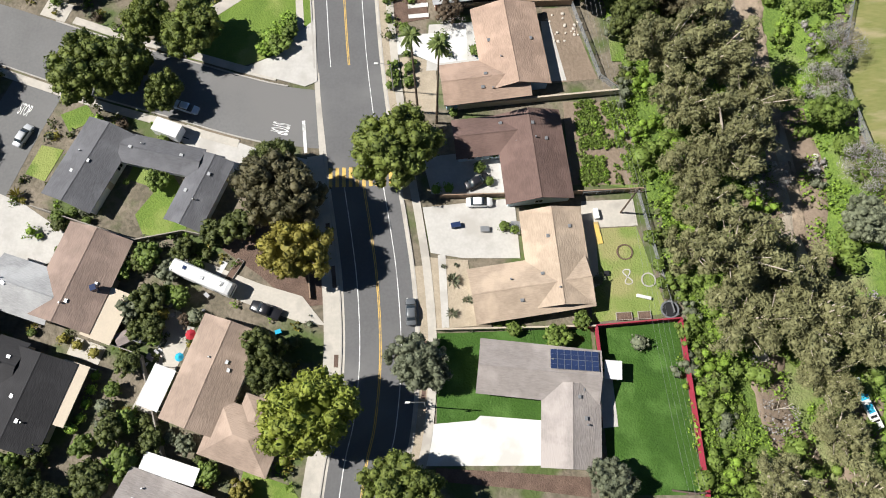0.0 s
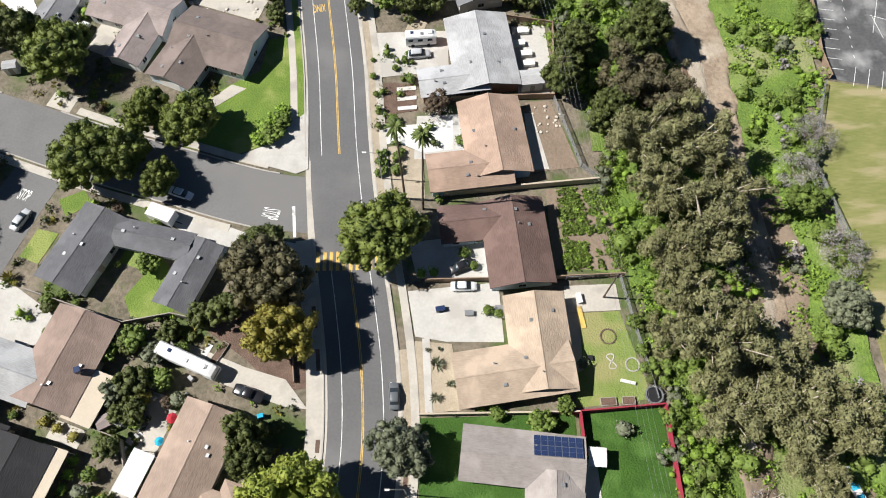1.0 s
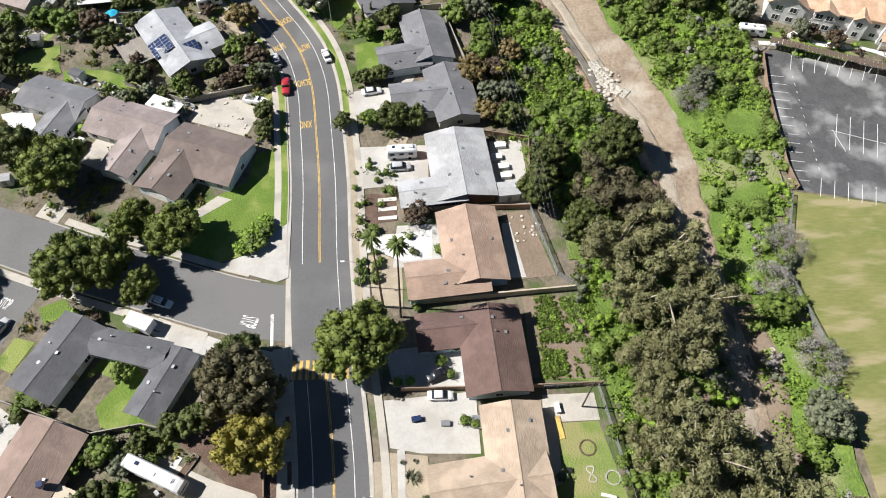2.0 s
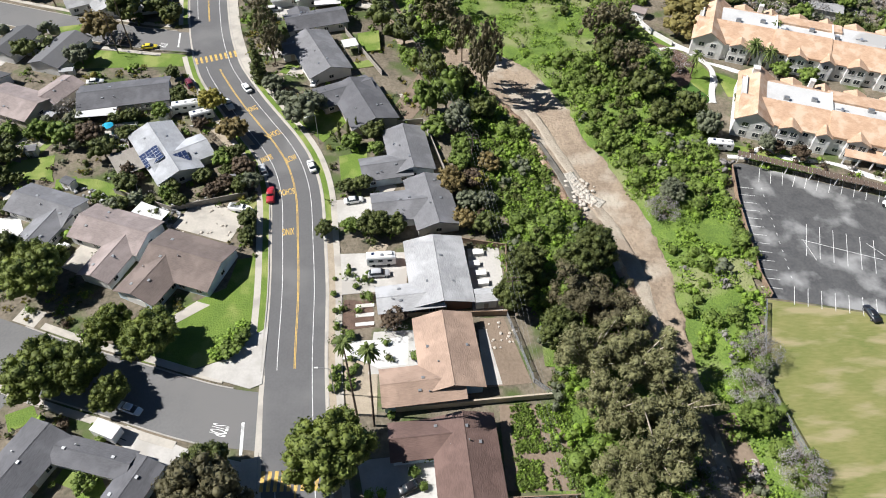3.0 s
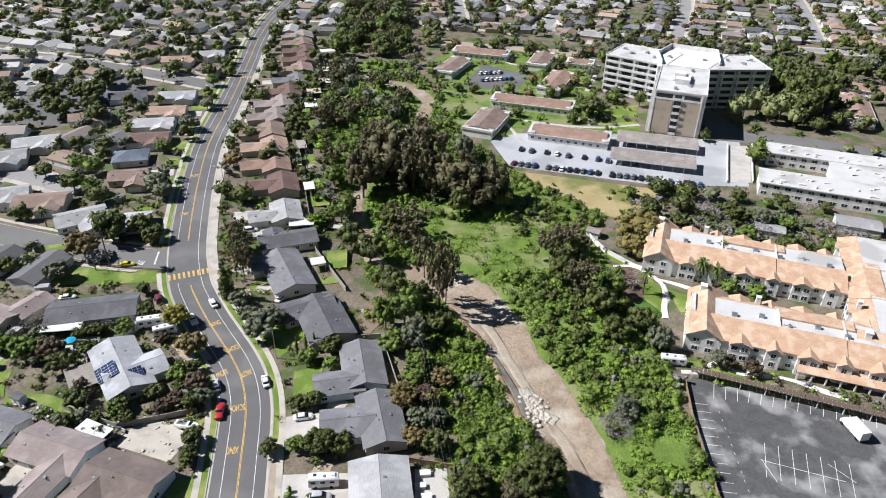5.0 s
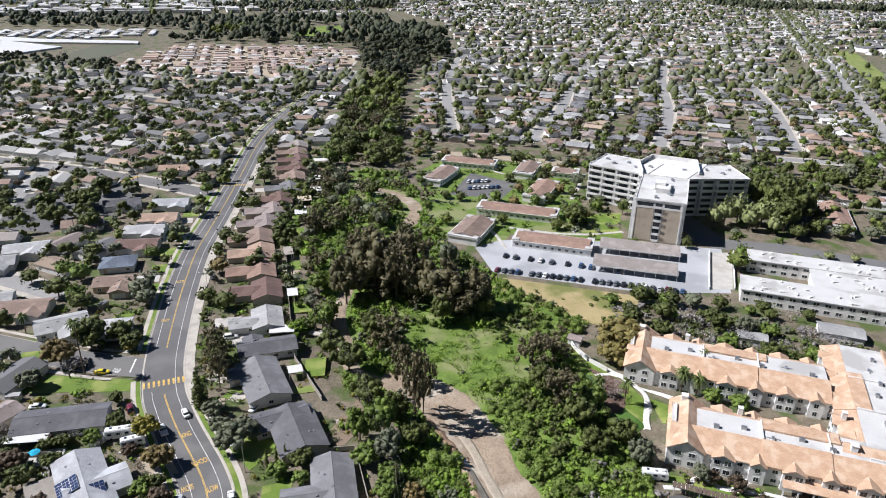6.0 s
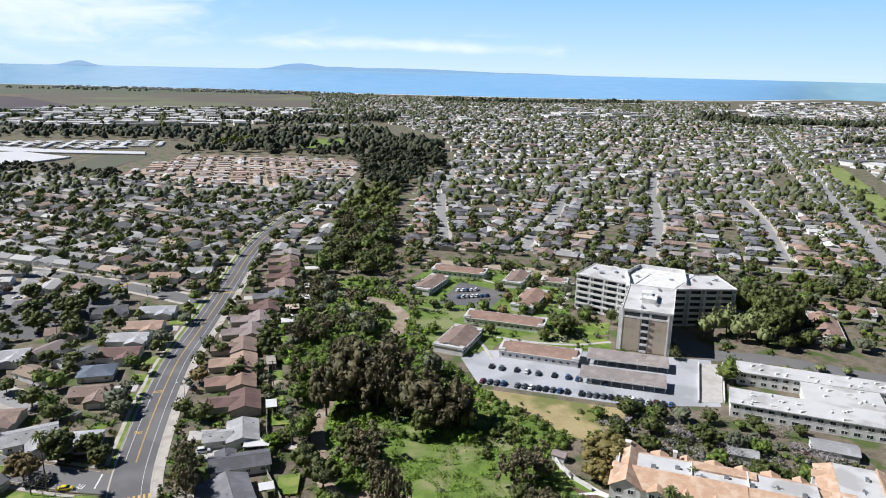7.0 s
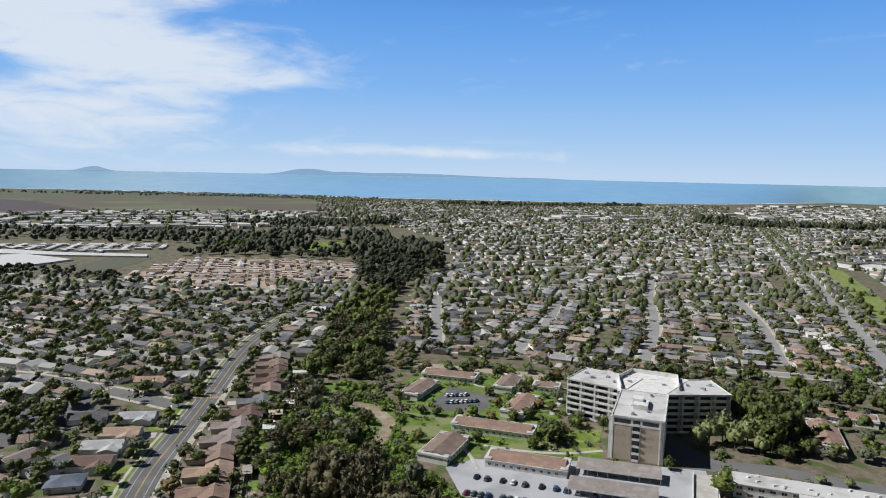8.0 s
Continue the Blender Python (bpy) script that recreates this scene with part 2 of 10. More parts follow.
M["block"] = mat("block_wall", (0.50, 0.43, 0.34), (0.42, 0.355, 0.28), 0.4, 3.0)
M["redwall"] = mat("red_fence", (0.34, 0.035, 0.06), (0.26, 0.03, 0.05), 0.5, 3.0)
M["metal"] = mat("galvanised", (0.42, 0.43, 0.44), None, 0.5, 3.0, rough=0.45, metal=0.7)
M["chain"] = mat("chain_link", (0.42, 0.43, 0.44), None, 0.5, 3.0, rough=0.5, see=0.72)
M["dark"] = mat("dark_rubber", (0.02, 0.02, 0.022), None, 0.5, 3.0, rough=0.8)
M["wire"] = mat("wire_cable", (0.22, 0.22, 0.22), None, 0.5, 3.0, rough=0.5)
M["pole"] = mat("pole_wood", (0.15, 0.11, 0.085), (0.10, 0.075, 0.06), 0.5, 4.0)
M["bark"] = mat("bark_brown", (0.17, 0.125, 0.09), (0.11, 0.08, 0.06), 0.8, 5.0, bump=0.5)
M["bark_pale"] = mat("bark_pale", (0.50, 0.44, 0.36), (0.36, 0.30, 0.24), 0.8, 5.0)
M["rock"] = mat("pale_boulders", (0.58, 0.53, 0.46), (0.44, 0.39, 0.33), 0.6, 3.0, bump=0.5, island=0.18)
M["pool"] = mat("pool_water", (0.05, 0.42, 0.62), (0.04, 0.36, 0.56), 0.6, 3.0, rough=0.1, spec=0.5)
M["water"] = mat("creek_water", (0.25, 0.23, 0.195), (0.15, 0.14, 0.12), 0.6, 3.0, rough=0.1, spec=0.5)
M["sea"] = mat("sea_water", (0.32, 0.51, 0.62), (0.24, 0.44, 0.57), 0.0008, 0.01, rough=0.22, spec=0.8, bump=0.05)
LEAF = dict(ficus=((0.19, 0.22, 0.045), (0.06, 0.088, 0.018)), lime=((0.30, 0.33, 0.05), (0.13, 0.17, 0.025)), dark=((0.125, 0.143, 0.038), (0.05, 0.066, 0.019)), euc=((0.265, 0.258, 0.122), (0.14, 0.141, 0.062)), brownish=((0.155, 0.135, 0.07), (0.085, 0.082, 0.038)), eucdark=((0.175, 0.15, 0.085), (0.095, 0.088, 0.045)), olive=((0.185, 0.20, 0.125), (0.11, 0.125, 0.075)), willow=((0.27, 0.235, 0.05), (0.17, 0.155, 0.03)), green=((0.175, 0.235, 0.046), (0.085, 0.128, 0.025)), red=((0.125, 0.09, 0.055), (0.07, 0.05, 0.034)), rust=((0.22, 0.17, 0.065), (0.13, 0.10, 0.04)), bare=((0.36, 0.335, 0.32), (0.25, 0.23, 0.215)), palm=((0.13, 0.16, 0.04), (0.07, 0.10, 0.025)), bright=((0.25, 0.36, 0.05), (0.125, 0.205, 0.026)), khaki=((0.245, 0.205, 0.07), (0.15, 0.132, 0.042)), ash=((0.25, 0.275, 0.115), (0.135, 0.16, 0.06)), belt=((0.075, 0.085, 0.042), (0.035, 0.045, 0.022)))
for key, (a, b) in LEAF.items():
    M["l_" + key] = mat("leaves_" + key, a, b, 2.2, 11.0, rough=0.65, island=0.18 if key == "euc" else 0.28, rand=0.12, translucent=0.14)


# ---------------------------------------------------------------- mesh helpers
def mesh_of(name, verts, faces, material, smooth=False):
    me = bpy.data.meshes.new(name)
    me.from_pydata([tuple(v) for v in verts], [], [tuple(f) for f in faces])
    me.materials.append(material)
    if smooth:
        me.polygons.foreach_set("use_smooth", [True] * len(me.polygons))
    me.update()
    return me


class Build:
    """Collects simple solids into one mesh."""
    def __init__(self):
        self.v, self.f = [], []
    def add(self, verts, faces):
        k = len(self.v)
        self.v += [tuple(v) for v in verts]
        self.f += [tuple(i + k for i in f) for f in faces]
        return self
    def box(self, x0, y0, z0, x1, y1, z1):
        return self.add([(x0, y0, z0), (x1, y0, z0), (x1, y1, z0), (x0, y1, z0), (x0, y0, z1), (x1, y0, z1), (x1, y1, z1), (x0, y1, z1)], [(3, 2, 1, 0), (4, 5, 6, 7), (0, 1, 5, 4), (1, 2, 6, 5), (2, 3, 7, 6), (3, 0, 4, 7)])
    def prism(self, poly, z0, z1):
        n = len(poly)
        if sum(poly[i][0] * poly[(i + 1) % n][1] - poly[(i + 1) % n][0] * poly[i][1] for i in range(n)) < 0:
            poly = poly[::-1]
        return self.add([(x, y, z0) for x, y in poly] + [(x, y, z1) for x, y in poly], [tuple(range(n - 1, -1, -1)), tuple(range(n, 2 * n))] + [(i, (i + 1) % n, n + (i + 1) % n, n + i) for i in range(n)])
    def extrude(self, prof, x0, x1, axis=0):
        """A profile in (across, z), run from x0 to x1 along the axis."""
        n = len(prof)
        def at(a, y, z):
            return (a, y, z) if axis == 0 else (-y, a, z)
        return self.add([at(x0, y, z) for y, z in prof] + [at(x1, y, z) for y, z in prof], [tuple(range(n)), tuple(range(2 * n - 1, n - 1, -1))] + [(i, n + i, n + (i + 1) % n, (i + 1) % n) for i in range(n)])
    def tube(self, a, b, r0, r1, n=6):
        a, b = Vector(a), Vector(b)
        q = (b - a).to_track_quat("Z", "Y")
        vs = [a + q @ Vector((r0 * math.cos(6.2832 * i / n), r0 * math.sin(6.2832 * i / n), 0)) for i in range(n)] + [b + q @ Vector((r1 * math.cos(6.2832 * i / n), r1 * math.sin(6.2832 * i / n), 0)) for i in range(n)]
        return self.add(vs, [(i, (i + 1) % n, n + (i + 1) % n, n + i) for i in range(n)] + [tuple(range(n - 1, -1, -1)), tuple(range(n, 2 * n))])
    def mesh(self, name, material, smooth=False):
        me = mesh_of(name, self.v, self.f, material, smooth)
        return me


def thing(name, m, label, category, group="", kind=""):
    ob = new(name)
    ob.empty_display_size = 0.5
    ob.matrix_world = m
    return tagged(ob, label, category, group, kind)


def part(name, build, material, parent, label="", m=None, smooth=False):
    ob = new(name, build if isinstance(build, bpy.types.Mesh) else build.mesh(name, material, smooth))
    ob.parent = parent
    if m is not None:
        ob.matrix_basis = m
    if label:
        ob["label"] = label
    return ob


def solid(name, build, material, label, category, kind="", group="", m=None, smooth=False):
    ob = new(name, build.mesh(name, material, smooth))
    if m is not None:
        ob.matrix_world = m
    return tagged(ob, label, category, group, kind)


def smooth_line(pts, step=2.0):
    """A curve through the points, with a point about every step metres."""
    pts = [Vector((*p, 0)) if len(p) == 2 else Vector(p) for p in pts]
    pts = [pts[0] * 2 - pts[1]] + pts + [pts[-1] * 2 - pts[-2]]
    out = []
    for i in range(1, len(pts) - 2):
        a, b, c, d = pts[i - 1 : i + 3]
        k = max(2, int((c - b).length / step))
        for j in range(k):
            t = j / k
            out.append(0.5 * (2 * b + (c - a) * t + (2 * a - 5 * b + 4 * c - d) * t * t + (3 * b - a - 3 * c + d) * t**3))
    return out + [pts[-2]]


def offset_line(line, o):
    """The line moved o metres to its right."""
    out = []
    for i, p in enumerate(line):
        d = (line[min(i + 1, len(line) - 1)] - line[max(i - 1, 0)]).normalized()
        out.append(Vector((p.x + d.y * o, p.y - d.x * o, 0)))
    return out


def ribbon(b, line, o0, o1, z0, z1, keep=None):
    """A strip between two offsets of a line, with thickness; keep(p): which stretches."""
    left, right = offset_line(line, o0), offset_line(line, o1)
    for i in range(len(line) - 1):
        if keep and not keep((left[i] + right[i]) / 2):
            continue
        q = [left[i], right[i], right[i + 1], left[i + 1]]
        b.add([(p.x, p.y, z0) for p in q] + [(p.x, p.y, z1) for p in q], [(4, 5, 6, 7), (0, 1, 5, 4), (2, 3, 7, 6), (1, 2, 6, 5), (3, 0, 4, 7)])
    return b


def inside(poly, x, y):
    c = False
    for i in range(len(poly)):
        (x0, y0), (x1, y1) = poly[i - 1], poly[i]
        if (y0 > y) != (y1 > y) and x < (x1 - x0) * (y - y0) / (y1 - y0) + x0:
            c = not c
    return c


def rect_poly(cx, cy, w, h, rot):
    c, s = math.cos(radians(rot)), math.sin(radians(rot))
    return [(cx + x * c - y * s, cy + x * s + y * c) for x, y in ((-w / 2, -h / 2), (w / 2, -h / 2), (w / 2, h / 2), (-w / 2, h / 2))]

# ---------------------------------------------------------------- ground
CREEK = smooth_line([(60, -120), (60, -20), (62, 30), (60, 65), (58, 78), (57, 90), (55, 101), (51, 115), (47, 130), (40, 148), (34, 162), (20, 177), (5, 185), (0, 198), (-4, 214), (-6, 231), (-2, 260), (10, 290), (16, 304), (18, 318), (18, 333), (9, 354), (-2, 362), (-16, 372), (-20, 420), (-16, 520), (-22, 650), (0, 760), (20, 900)], 4.0)
CREEK_XY = np.array([(p.x, p.y) for p in CREEK])


def dip(x, y):
    """The ground's height: flat, with the creek cut into it."""
    if not (-60 < x < 120 and -130 < y < 300):
        return 0.0
    d = np.hypot(CREEK_XY[:, 0] - x, CREEK_XY[:, 1] - y).min()
    fade = min(1.0, max(0.0, (300 - y) / 50))
    return -2.2 * math.exp(-((d / 11) ** 2)) * fade


CORRIDOR = [(39, -60), (39, 20), (33, 62), (28, 100), (26, 140), (16, 160), (2, 175), (-6, 210), (-18, 250), (-30, 300), (-36, 400), (12, 400), (16, 372), (26, 345), (30, 312), (36, 282), (52, 262), (54, 250), (86, 214), (74, 200), (78, 172), (85, 150), (84, 130), (82, 90), (74, 66), (78, 50), (77, 38), (77, -60)]
xs = np.concatenate([np.linspace(-4300, -160, 24), np.arange(-150, 150, 3.0), np.linspace(160, 4300, 24)])
ys = np.concatenate([np.linspace(-600, -130, 6), np.arange(-120, 310, 3.0), np.linspace(320, 4600, 46)])
gv = [(x, y, dip(x, y)) for y in ys for x in xs]
nx = len(xs)
gf = [(j * nx + i, j * nx + i + 1, (j + 1) * nx + i + 1, (j + 1) * nx + i) for j in range(len(ys) - 1) for i in range(nx - 1)]
ground = new("ground", mesh_of("ground", gv, gf, M["ground"], True))
tagged(ground, "flat suburban ground of dry earth and weeds cut by a creek", "ground", kind="structure")


SHEETS = []


def sheet(name, poly, material, label, category, z=0.03, kind="structure"):
    if material not in ("earth", "brush_soil", "dry", "ground"):
        SHEETS.append(list(poly))
    return solid(name, Build().prism(list(poly), -0.3, z), M[material], label, category, kind)


def draped(name, line, w0, w1, material, label, category, lift=0.12, across=8):
    """A strip that follows the ground across the creek."""
    v, f = [], []
    for i, p in enumerate(line):
        d = (line[min(i + 1, len(line) - 1)] - line[max(i - 1, 0)]).normalized()
        for j in range(across + 1):
            u = w0 + (w1 - w0) * j / across + 1.2 * (noise.noise(Vector((p.x * 0.13, p.y * 0.13, 3.1 + (j > across / 2) * 5))) if j in (0, across) else 0)
            x, y = p.x + d.y * u, p.y - d.x * u
            edge = 0.3 * (j in (0, across))
            v.append((x, y, dip(x, y) + lift - edge + 0.10 * noise.noise(Vector((x * 0.4, y * 0.4, 1)))))
    k = across + 1
    for i in range(len(line) - 1):
        f += [(i * k + j, i * k + j + 1, (i + 1) * k + j + 1, (i + 1) * k + j) for j in range(across)]
    return tagged(new(name, mesh_of(name, v, f, M[material], True)), label, category, kind="structure")


def hump(x, y):
    """Uneven growth on the banks, smooth along the bed."""
    d = np.hypot(CREEK_XY[:, 0] - x, CREEK_XY[:, 1] - y).min()
    return 0.9 * max(0.0, 0.25 + noise.noise(Vector((x * 0.22, y * 0.22, 4)))) * min(1.0, max(0.0, (d - 8) / 4))


wv, wf, widx = [], [], {}
for j, y in enumerate(np.arange(-60, 400, 2.0)):
    for i, x in enumerate(np.arange(-60, 100, 2.0)):
        if inside(CORRIDOR, x, y):
            widx[i, j] = len(wv)
            wv.append((x + 1.3 * noise.noise(Vector((x, y, 2))), y + 1.3 * noise.noise(Vector((x, y, 5))), dip(x, y) + 0.10 + hump(x, y)))
wf = [(widx[i, j], widx[i + 1, j], widx[i + 1, j + 1], widx[i, j + 1]) for i, j in widx if (i + 1, j) in widx and (i + 1, j + 1) in widx and (i, j + 1) in widx]
tagged(new("creek_bank", mesh_of("creek_bank", wv, wf, M["brush_soil"], True)), "green weedy creek bank on both sides of the track", "bank", kind="structure")
BED = [(12, 181, 4.5), (24, 176, 6), (33, 166, 7.6), (38.8, 155, 6.8), (42, 147, 6.2), (44.2, 138.5, 5.8), (46.8, 131, 6.8), (49, 124, 6.9), (51.4, 117, 6.6), (54.5, 109.5, 5.8), (56.6, 102, 5.0), (57.8, 94, 4.4), (58.3, 84, 4.0), (60, 65, 2.5), (62, 45, 2.0), (62, 30, 1.6)]
BED_LINE = smooth_line([p[:2] for p in BED], 1.6)
BED_HALF = [(p[1], p[2]) for p in reversed(BED)]


def bed_half(y):
    return float(np.interp(y, [p[0] for p in BED_HALF], [p[1] for p in BED_HALF]))


def off_bed(x, y):
    """How far a place lies outside the bare creek bed."""
    if not 28 < y < 184:
        return 99.0
    return min(math.hypot(p.x + 0.12 * bed_half(p.y) - x, p.y - y) - 1.12 * bed_half(p.y) for p in BED_LINE[::2])


v, f = [], []
for i, p in enumerate(BED_LINE):
    d = (BED_LINE[min(i + 1, len(BED_LINE) - 1)] - BED_LINE[max(i - 1, 0)]).normalized()
    for j in range(15):
        u = (j / 7 - 1) * bed_half(p.y) * (1.28 if j < 7 else 1.0)
        if j in (0, 14):
            u += 1.6 * noise.noise(Vector((p.x * 0.25, p.y * 0.25, 3 + j))) + 0.8 * noise.noise(Vector((p.x * 0.9, p.y * 0.9, 3 + j)))
        x, y = p.x + d.y * u, p.y - d.x * u
        rut = -0.10 * (math.exp(-((u - 2.6) / 0.4) ** 2) + math.exp(-((u - 0.8) / 0.4) ** 2))
        v.append((x, y, dip(x, y) + (-0.1 if j in (0, 14) else 0.36) + rut + 0.16 * noise.noise(Vector((x * 0.5, y * 0.5, 1)))))
f = [(i * 15 + j, i * 15 + j + 1, i * 15 + j + 16, i * 15 + j + 15) for i in range(len(BED_LINE) - 1) for j in range(14)]
tagged(new("dirt_track", mesh_of("dirt_track", v, f, M["creek"], True)), "tan dirt track graded along the creek bed", "track", kind="structure")
draped("graded_lane", offset_line([p for p in BED_LINE if p.y < 168], 1.6), -1.7, 1.7, "lane_dirt", "paler graded wheel lane along the creek bed", "track", 0.50, 6)
v, f = [], []
clay_run = [p for p in BED_LINE if 72 < p.y < 166]
for i, p in enumerate(clay_run):
    d = (clay_run[min(i + 1, len(clay_run) - 1)] - clay_run[max(i - 1, 0)]).normalized()
    for j, (o, h) in enumerate(((-0.9, 0.30), (0.1, 0.75), (0.9, 1.05), (1.9, 0.55))):
        u = bed_half(p.y) + o + 0.7 * noise.noise(Vector((p.x * 0.35, p.y * 0.35, 9)))
        x, y = p.x + d.y * u, p.y - d.x * u
        v.append((x, y, dip(x, y) + h + 0.3 * noise.noise(Vector((x * 0.8, y * 0.8, 2)))))
f = [(i * 4 + j, i * 4 + j + 1, i * 4 + j + 5, i * 4 + j + 4) for i in range(len(clay_run) - 1) for j in range(3)]
tagged(new("eroded_bank", mesh_of("eroded_bank", v, f, M["clay"], True)), "low eroded orange-brown clay bank beside the track", "bank", kind="structure")
draped("dirt_track", [p for p in CREEK if 170 < p.y < 300 and p.x < 22], -2.6, 2.6, "creek", "narrow dirt track between dark trees", "track", 0.32)
draped("rubble_patch", smooth_line([(44.6, 128), (46.2, 123), (48.2, 119.5), (51.5, 116.5)], 1.0), -2.2, 1.8, "rubble", "pale broken rock rubble in the creek bed", "rubble", 0.60)
draped("creek_water", smooth_line([(30.5, 154), (32.6, 149), (35.6, 143.5), (39.0, 137.2), (41.2, 131), (43.2, 125), (44.2, 120.5), (45.5, 116)], 1.5), -1.4, 1.3, "water", "shallow murky creek water beside the track", "water", 0.60)
draped("dirt_track", smooth_line([(-14, 372), (-2, 362), (9, 354), (17, 343), (20.5, 330), (18.5, 315), (16, 304), (14, 294)], 2.0), -4.2, 4.2, "creek", "pale dirt track bend above the creek", "track", 0.25)
draped("dirt_path", smooth_line([(62, 30), (66, 45), (64, 60)], 3.0), -3.5, 3.5, "earth", "worn earth under the gum trees", "path", 0.3)

for pts, w in (([(53.9, 15), (52.5, 8), (55, 2), (57.4, -3.2), (58, -10)], 3.0), ([(64.5, 37), (65.8, 32.5), (66.5, 28)], 2.6), ([(68, 8), (66.5, 0), (65, -8)], 3.2), ([(54, 43), (57, 40), (60, 41)], 2.2)):
    draped("earth_patch", smooth_line(pts, 1.5), -w, w, "earth", "bare trodden earth under gum trees", "ground", 0.5)

# ---------------------------------------------------------------- main road
ROAD = smooth_line([(-20, -120), (-16.5, -40), (-13.6, -6), (-11.6, 5), (-10.8, 16), (-11.4, 28), (-12.7, 38), (-14.4, 49), (-17.0, 70), (-18.6, 89), (-20.5, 104), (-22.6, 118), (-25.8, 128.5), (-30.2, 137), (-35.5, 145), (-41.5, 154), (-47.5, 164), (-52, 173), (-58, 191), (-65, 222), (-70.3, 250), (-74.5, 278), (-77.2, 317), (-80.6, 360), (-84.4, 402), (-88.2, 442), (-90, 492), (-87, 550), (-81, 608), (-75.5, 697), (-70, 790), (-68, 860)], 2.0)
HALF = 6.3
MOUTH = lambda p: (p.x < -17 and 51 < p.y < 68) or (-74 < p.x < -52 and 176 < p.y < 193 and p.x < -57)
MOUTH2 = lambda p: p.x < -80 and 358 < p.y < 378
far_side = lambda p: not (MOUTH(p) or MOUTH2(p))
solid("road", ribbon(Build(), ROAD, -HALF, HALF, -0.3, 0.04), M["asphalt"], "grey asphalt two-lane residential road", "road", "structure")
solid("kerb", ribbon(Build(), ROAD, -HALF - 0.25, -HALF, -0.2, 0.19, far_side), M["kerb"], "worn concrete kerb along the road", "kerb", "structure")
solid("kerb", ribbon(Build(), ROAD, HALF, HALF + 0.25, -0.2, 0.19), M["kerb"], "worn concrete kerb along the road", "kerb", "structure")
solid("gutter", ribbon(Build(), ROAD, HALF - 0.5, HALF, -0.2, 0.05), M["concrete"], "pale concrete gutter strip at the road edge", "gutter", "structure")
solid("gutter", ribbon(Build(), ROAD, -HALF, -HALF + 0.5, -0.2, 0.05), M["concrete"], "pale concrete gutter strip at the road edge", "gutter", "structure")
solid("verge", ribbon(Build(), ROAD, HALF + 0.25, HALF + 1.6, -0.2, 0.15, lambda p: p.y < 30), M["sand"], "bare sandy verge by the kerb", "verge", "structure")
solid("verge", ribbon(Build(), ROAD, HALF + 0.25, HALF + 1.6, -0.2, 0.15, lambda p: 42 < p.y < 108), M["sand"], "bare planted verge by the kerb", "verge", "structure")
solid("verge", ribbon(Build(), ROAD, HALF + 0.25, HALF + 1.6, -0.2, 0.15, lambda p: 108 <= p.y < 165), M["lawn"], "green grass verge by the kerb", "verge", "structure")
solid("verge", ribbon(Build(), ROAD, HALF + 0.25, HALF + 1.6, -0.2, 0.15, lambda p: p.y >= 165), M["concrete"], "pale grey paved verge by the kerb", "verge", "structure")
solid("verge", ribbon(Build(), ROAD, -HALF - 1.6, -HALF - 0.25, -0.2, 0.15, lambda p: far_side(p) and p.y > 60), M["lawn"], "green grass verge by the kerb", "verge", "structure")
solid("verge", ribbon(Build(), ROAD, -HALF - 1.6, -HALF - 0.25, -0.2, 0.15, lambda p: far_side(p) and p.y <= 60), M["concrete"], "pale concrete verge by the kerb", "verge", "structure")
for o, a, b in ((-7.2, 26.0, 29.5), (-7.2, 34.0, 37.0), (-7.2, 12.5, 15.0), (-7.2, -1.0, 2.0), (7.3, 8.0, 10.5), (7.3, 14.0, 17.0)):
    solid("planter_cutout", ribbon(Build(), ROAD, o - 0.35, o + 0.35, -0.2, 0.165, lambda p: a < p.y < b), M["mulch"], "bare planter cutout in the concrete verge", "planter", "structure")
solid("pavement", ribbon(Build(), ROAD, HALF + 1.6, HALF + 3.0, -0.2, 0.16), M["concrete"], "pale concrete pavement beside the road", "pavement", "structure")
solid("pavement", ribbon(Build(), ROAD, -HALF - 3.0, -HALF - 1.6, -0.2, 0.16, far_side), M["concrete"], "pale concrete pavement beside the road", "pavement", "structure")


def paint(name, o, w, material, label, keep=None):
    return solid(name, ribbon(Build(), ROAD, o - w / 2, o + w / 2, 0.02, 0.055, keep), M[material], label, "road marking", "structure")


open_road = lambda p: not (44.5 < p.y < 68 or 170 < p.y < 196)
paint("centre_line", -0.125, 0.15, "yellow", "yellow double centre line on asphalt", open_road)
paint("centre_line", 0.125, 0.15, "yellow", "yellow double centre line on asphalt", open_road)
paint("lane_line", 3.4, 0.14, "white_line", "white bicycle lane line on asphalt", lambda p: not 45 < p.y < 50)
paint("lane_line", -3.4, 0.14, "white_line", "white bicycle lane line on asphalt", open_road)


def crossing(a, b, n, length, material, label):
    """A crossing whose bars lie along the road; a, b: the middles of its ends."""
    a, b = Vector((*a, 0)), Vector((*b, 0))
    u = (b - a).normalized()
    ob = thing("crosswalk", Matrix.Translation((a + b) / 2) @ pose(0, 0, 0, 0, 0, math.degrees(math.atan2(u.y, u.x))), label, "crosswalk", kind="structure")
    full = (b - a).length
    bar = Build().box(-0.32, -length / 2, 0.02, 0.32, length / 2, 0.056).mesh("bar", M[material])
    for i in range(n):
        part("bar", bar, None, ob, m=pose(-full / 2 + full * (i + 0.5) / n, 0, 0))


crossing((-20.4, 47.4), (-8.6, 47.6), 10, 3.7, "yellow", "yellow striped school crosswalk with worn bars")
crossing((-60.6, 173.8), (-47.4, 178.9), 10, 3.2, "yellow", "yellow striped school crosswalk with worn bars")
crossing((-87.4, 367.6), (-72.4, 368.6), 12, 2.6, "yellow", "faded yellow crosswalk at a junction")


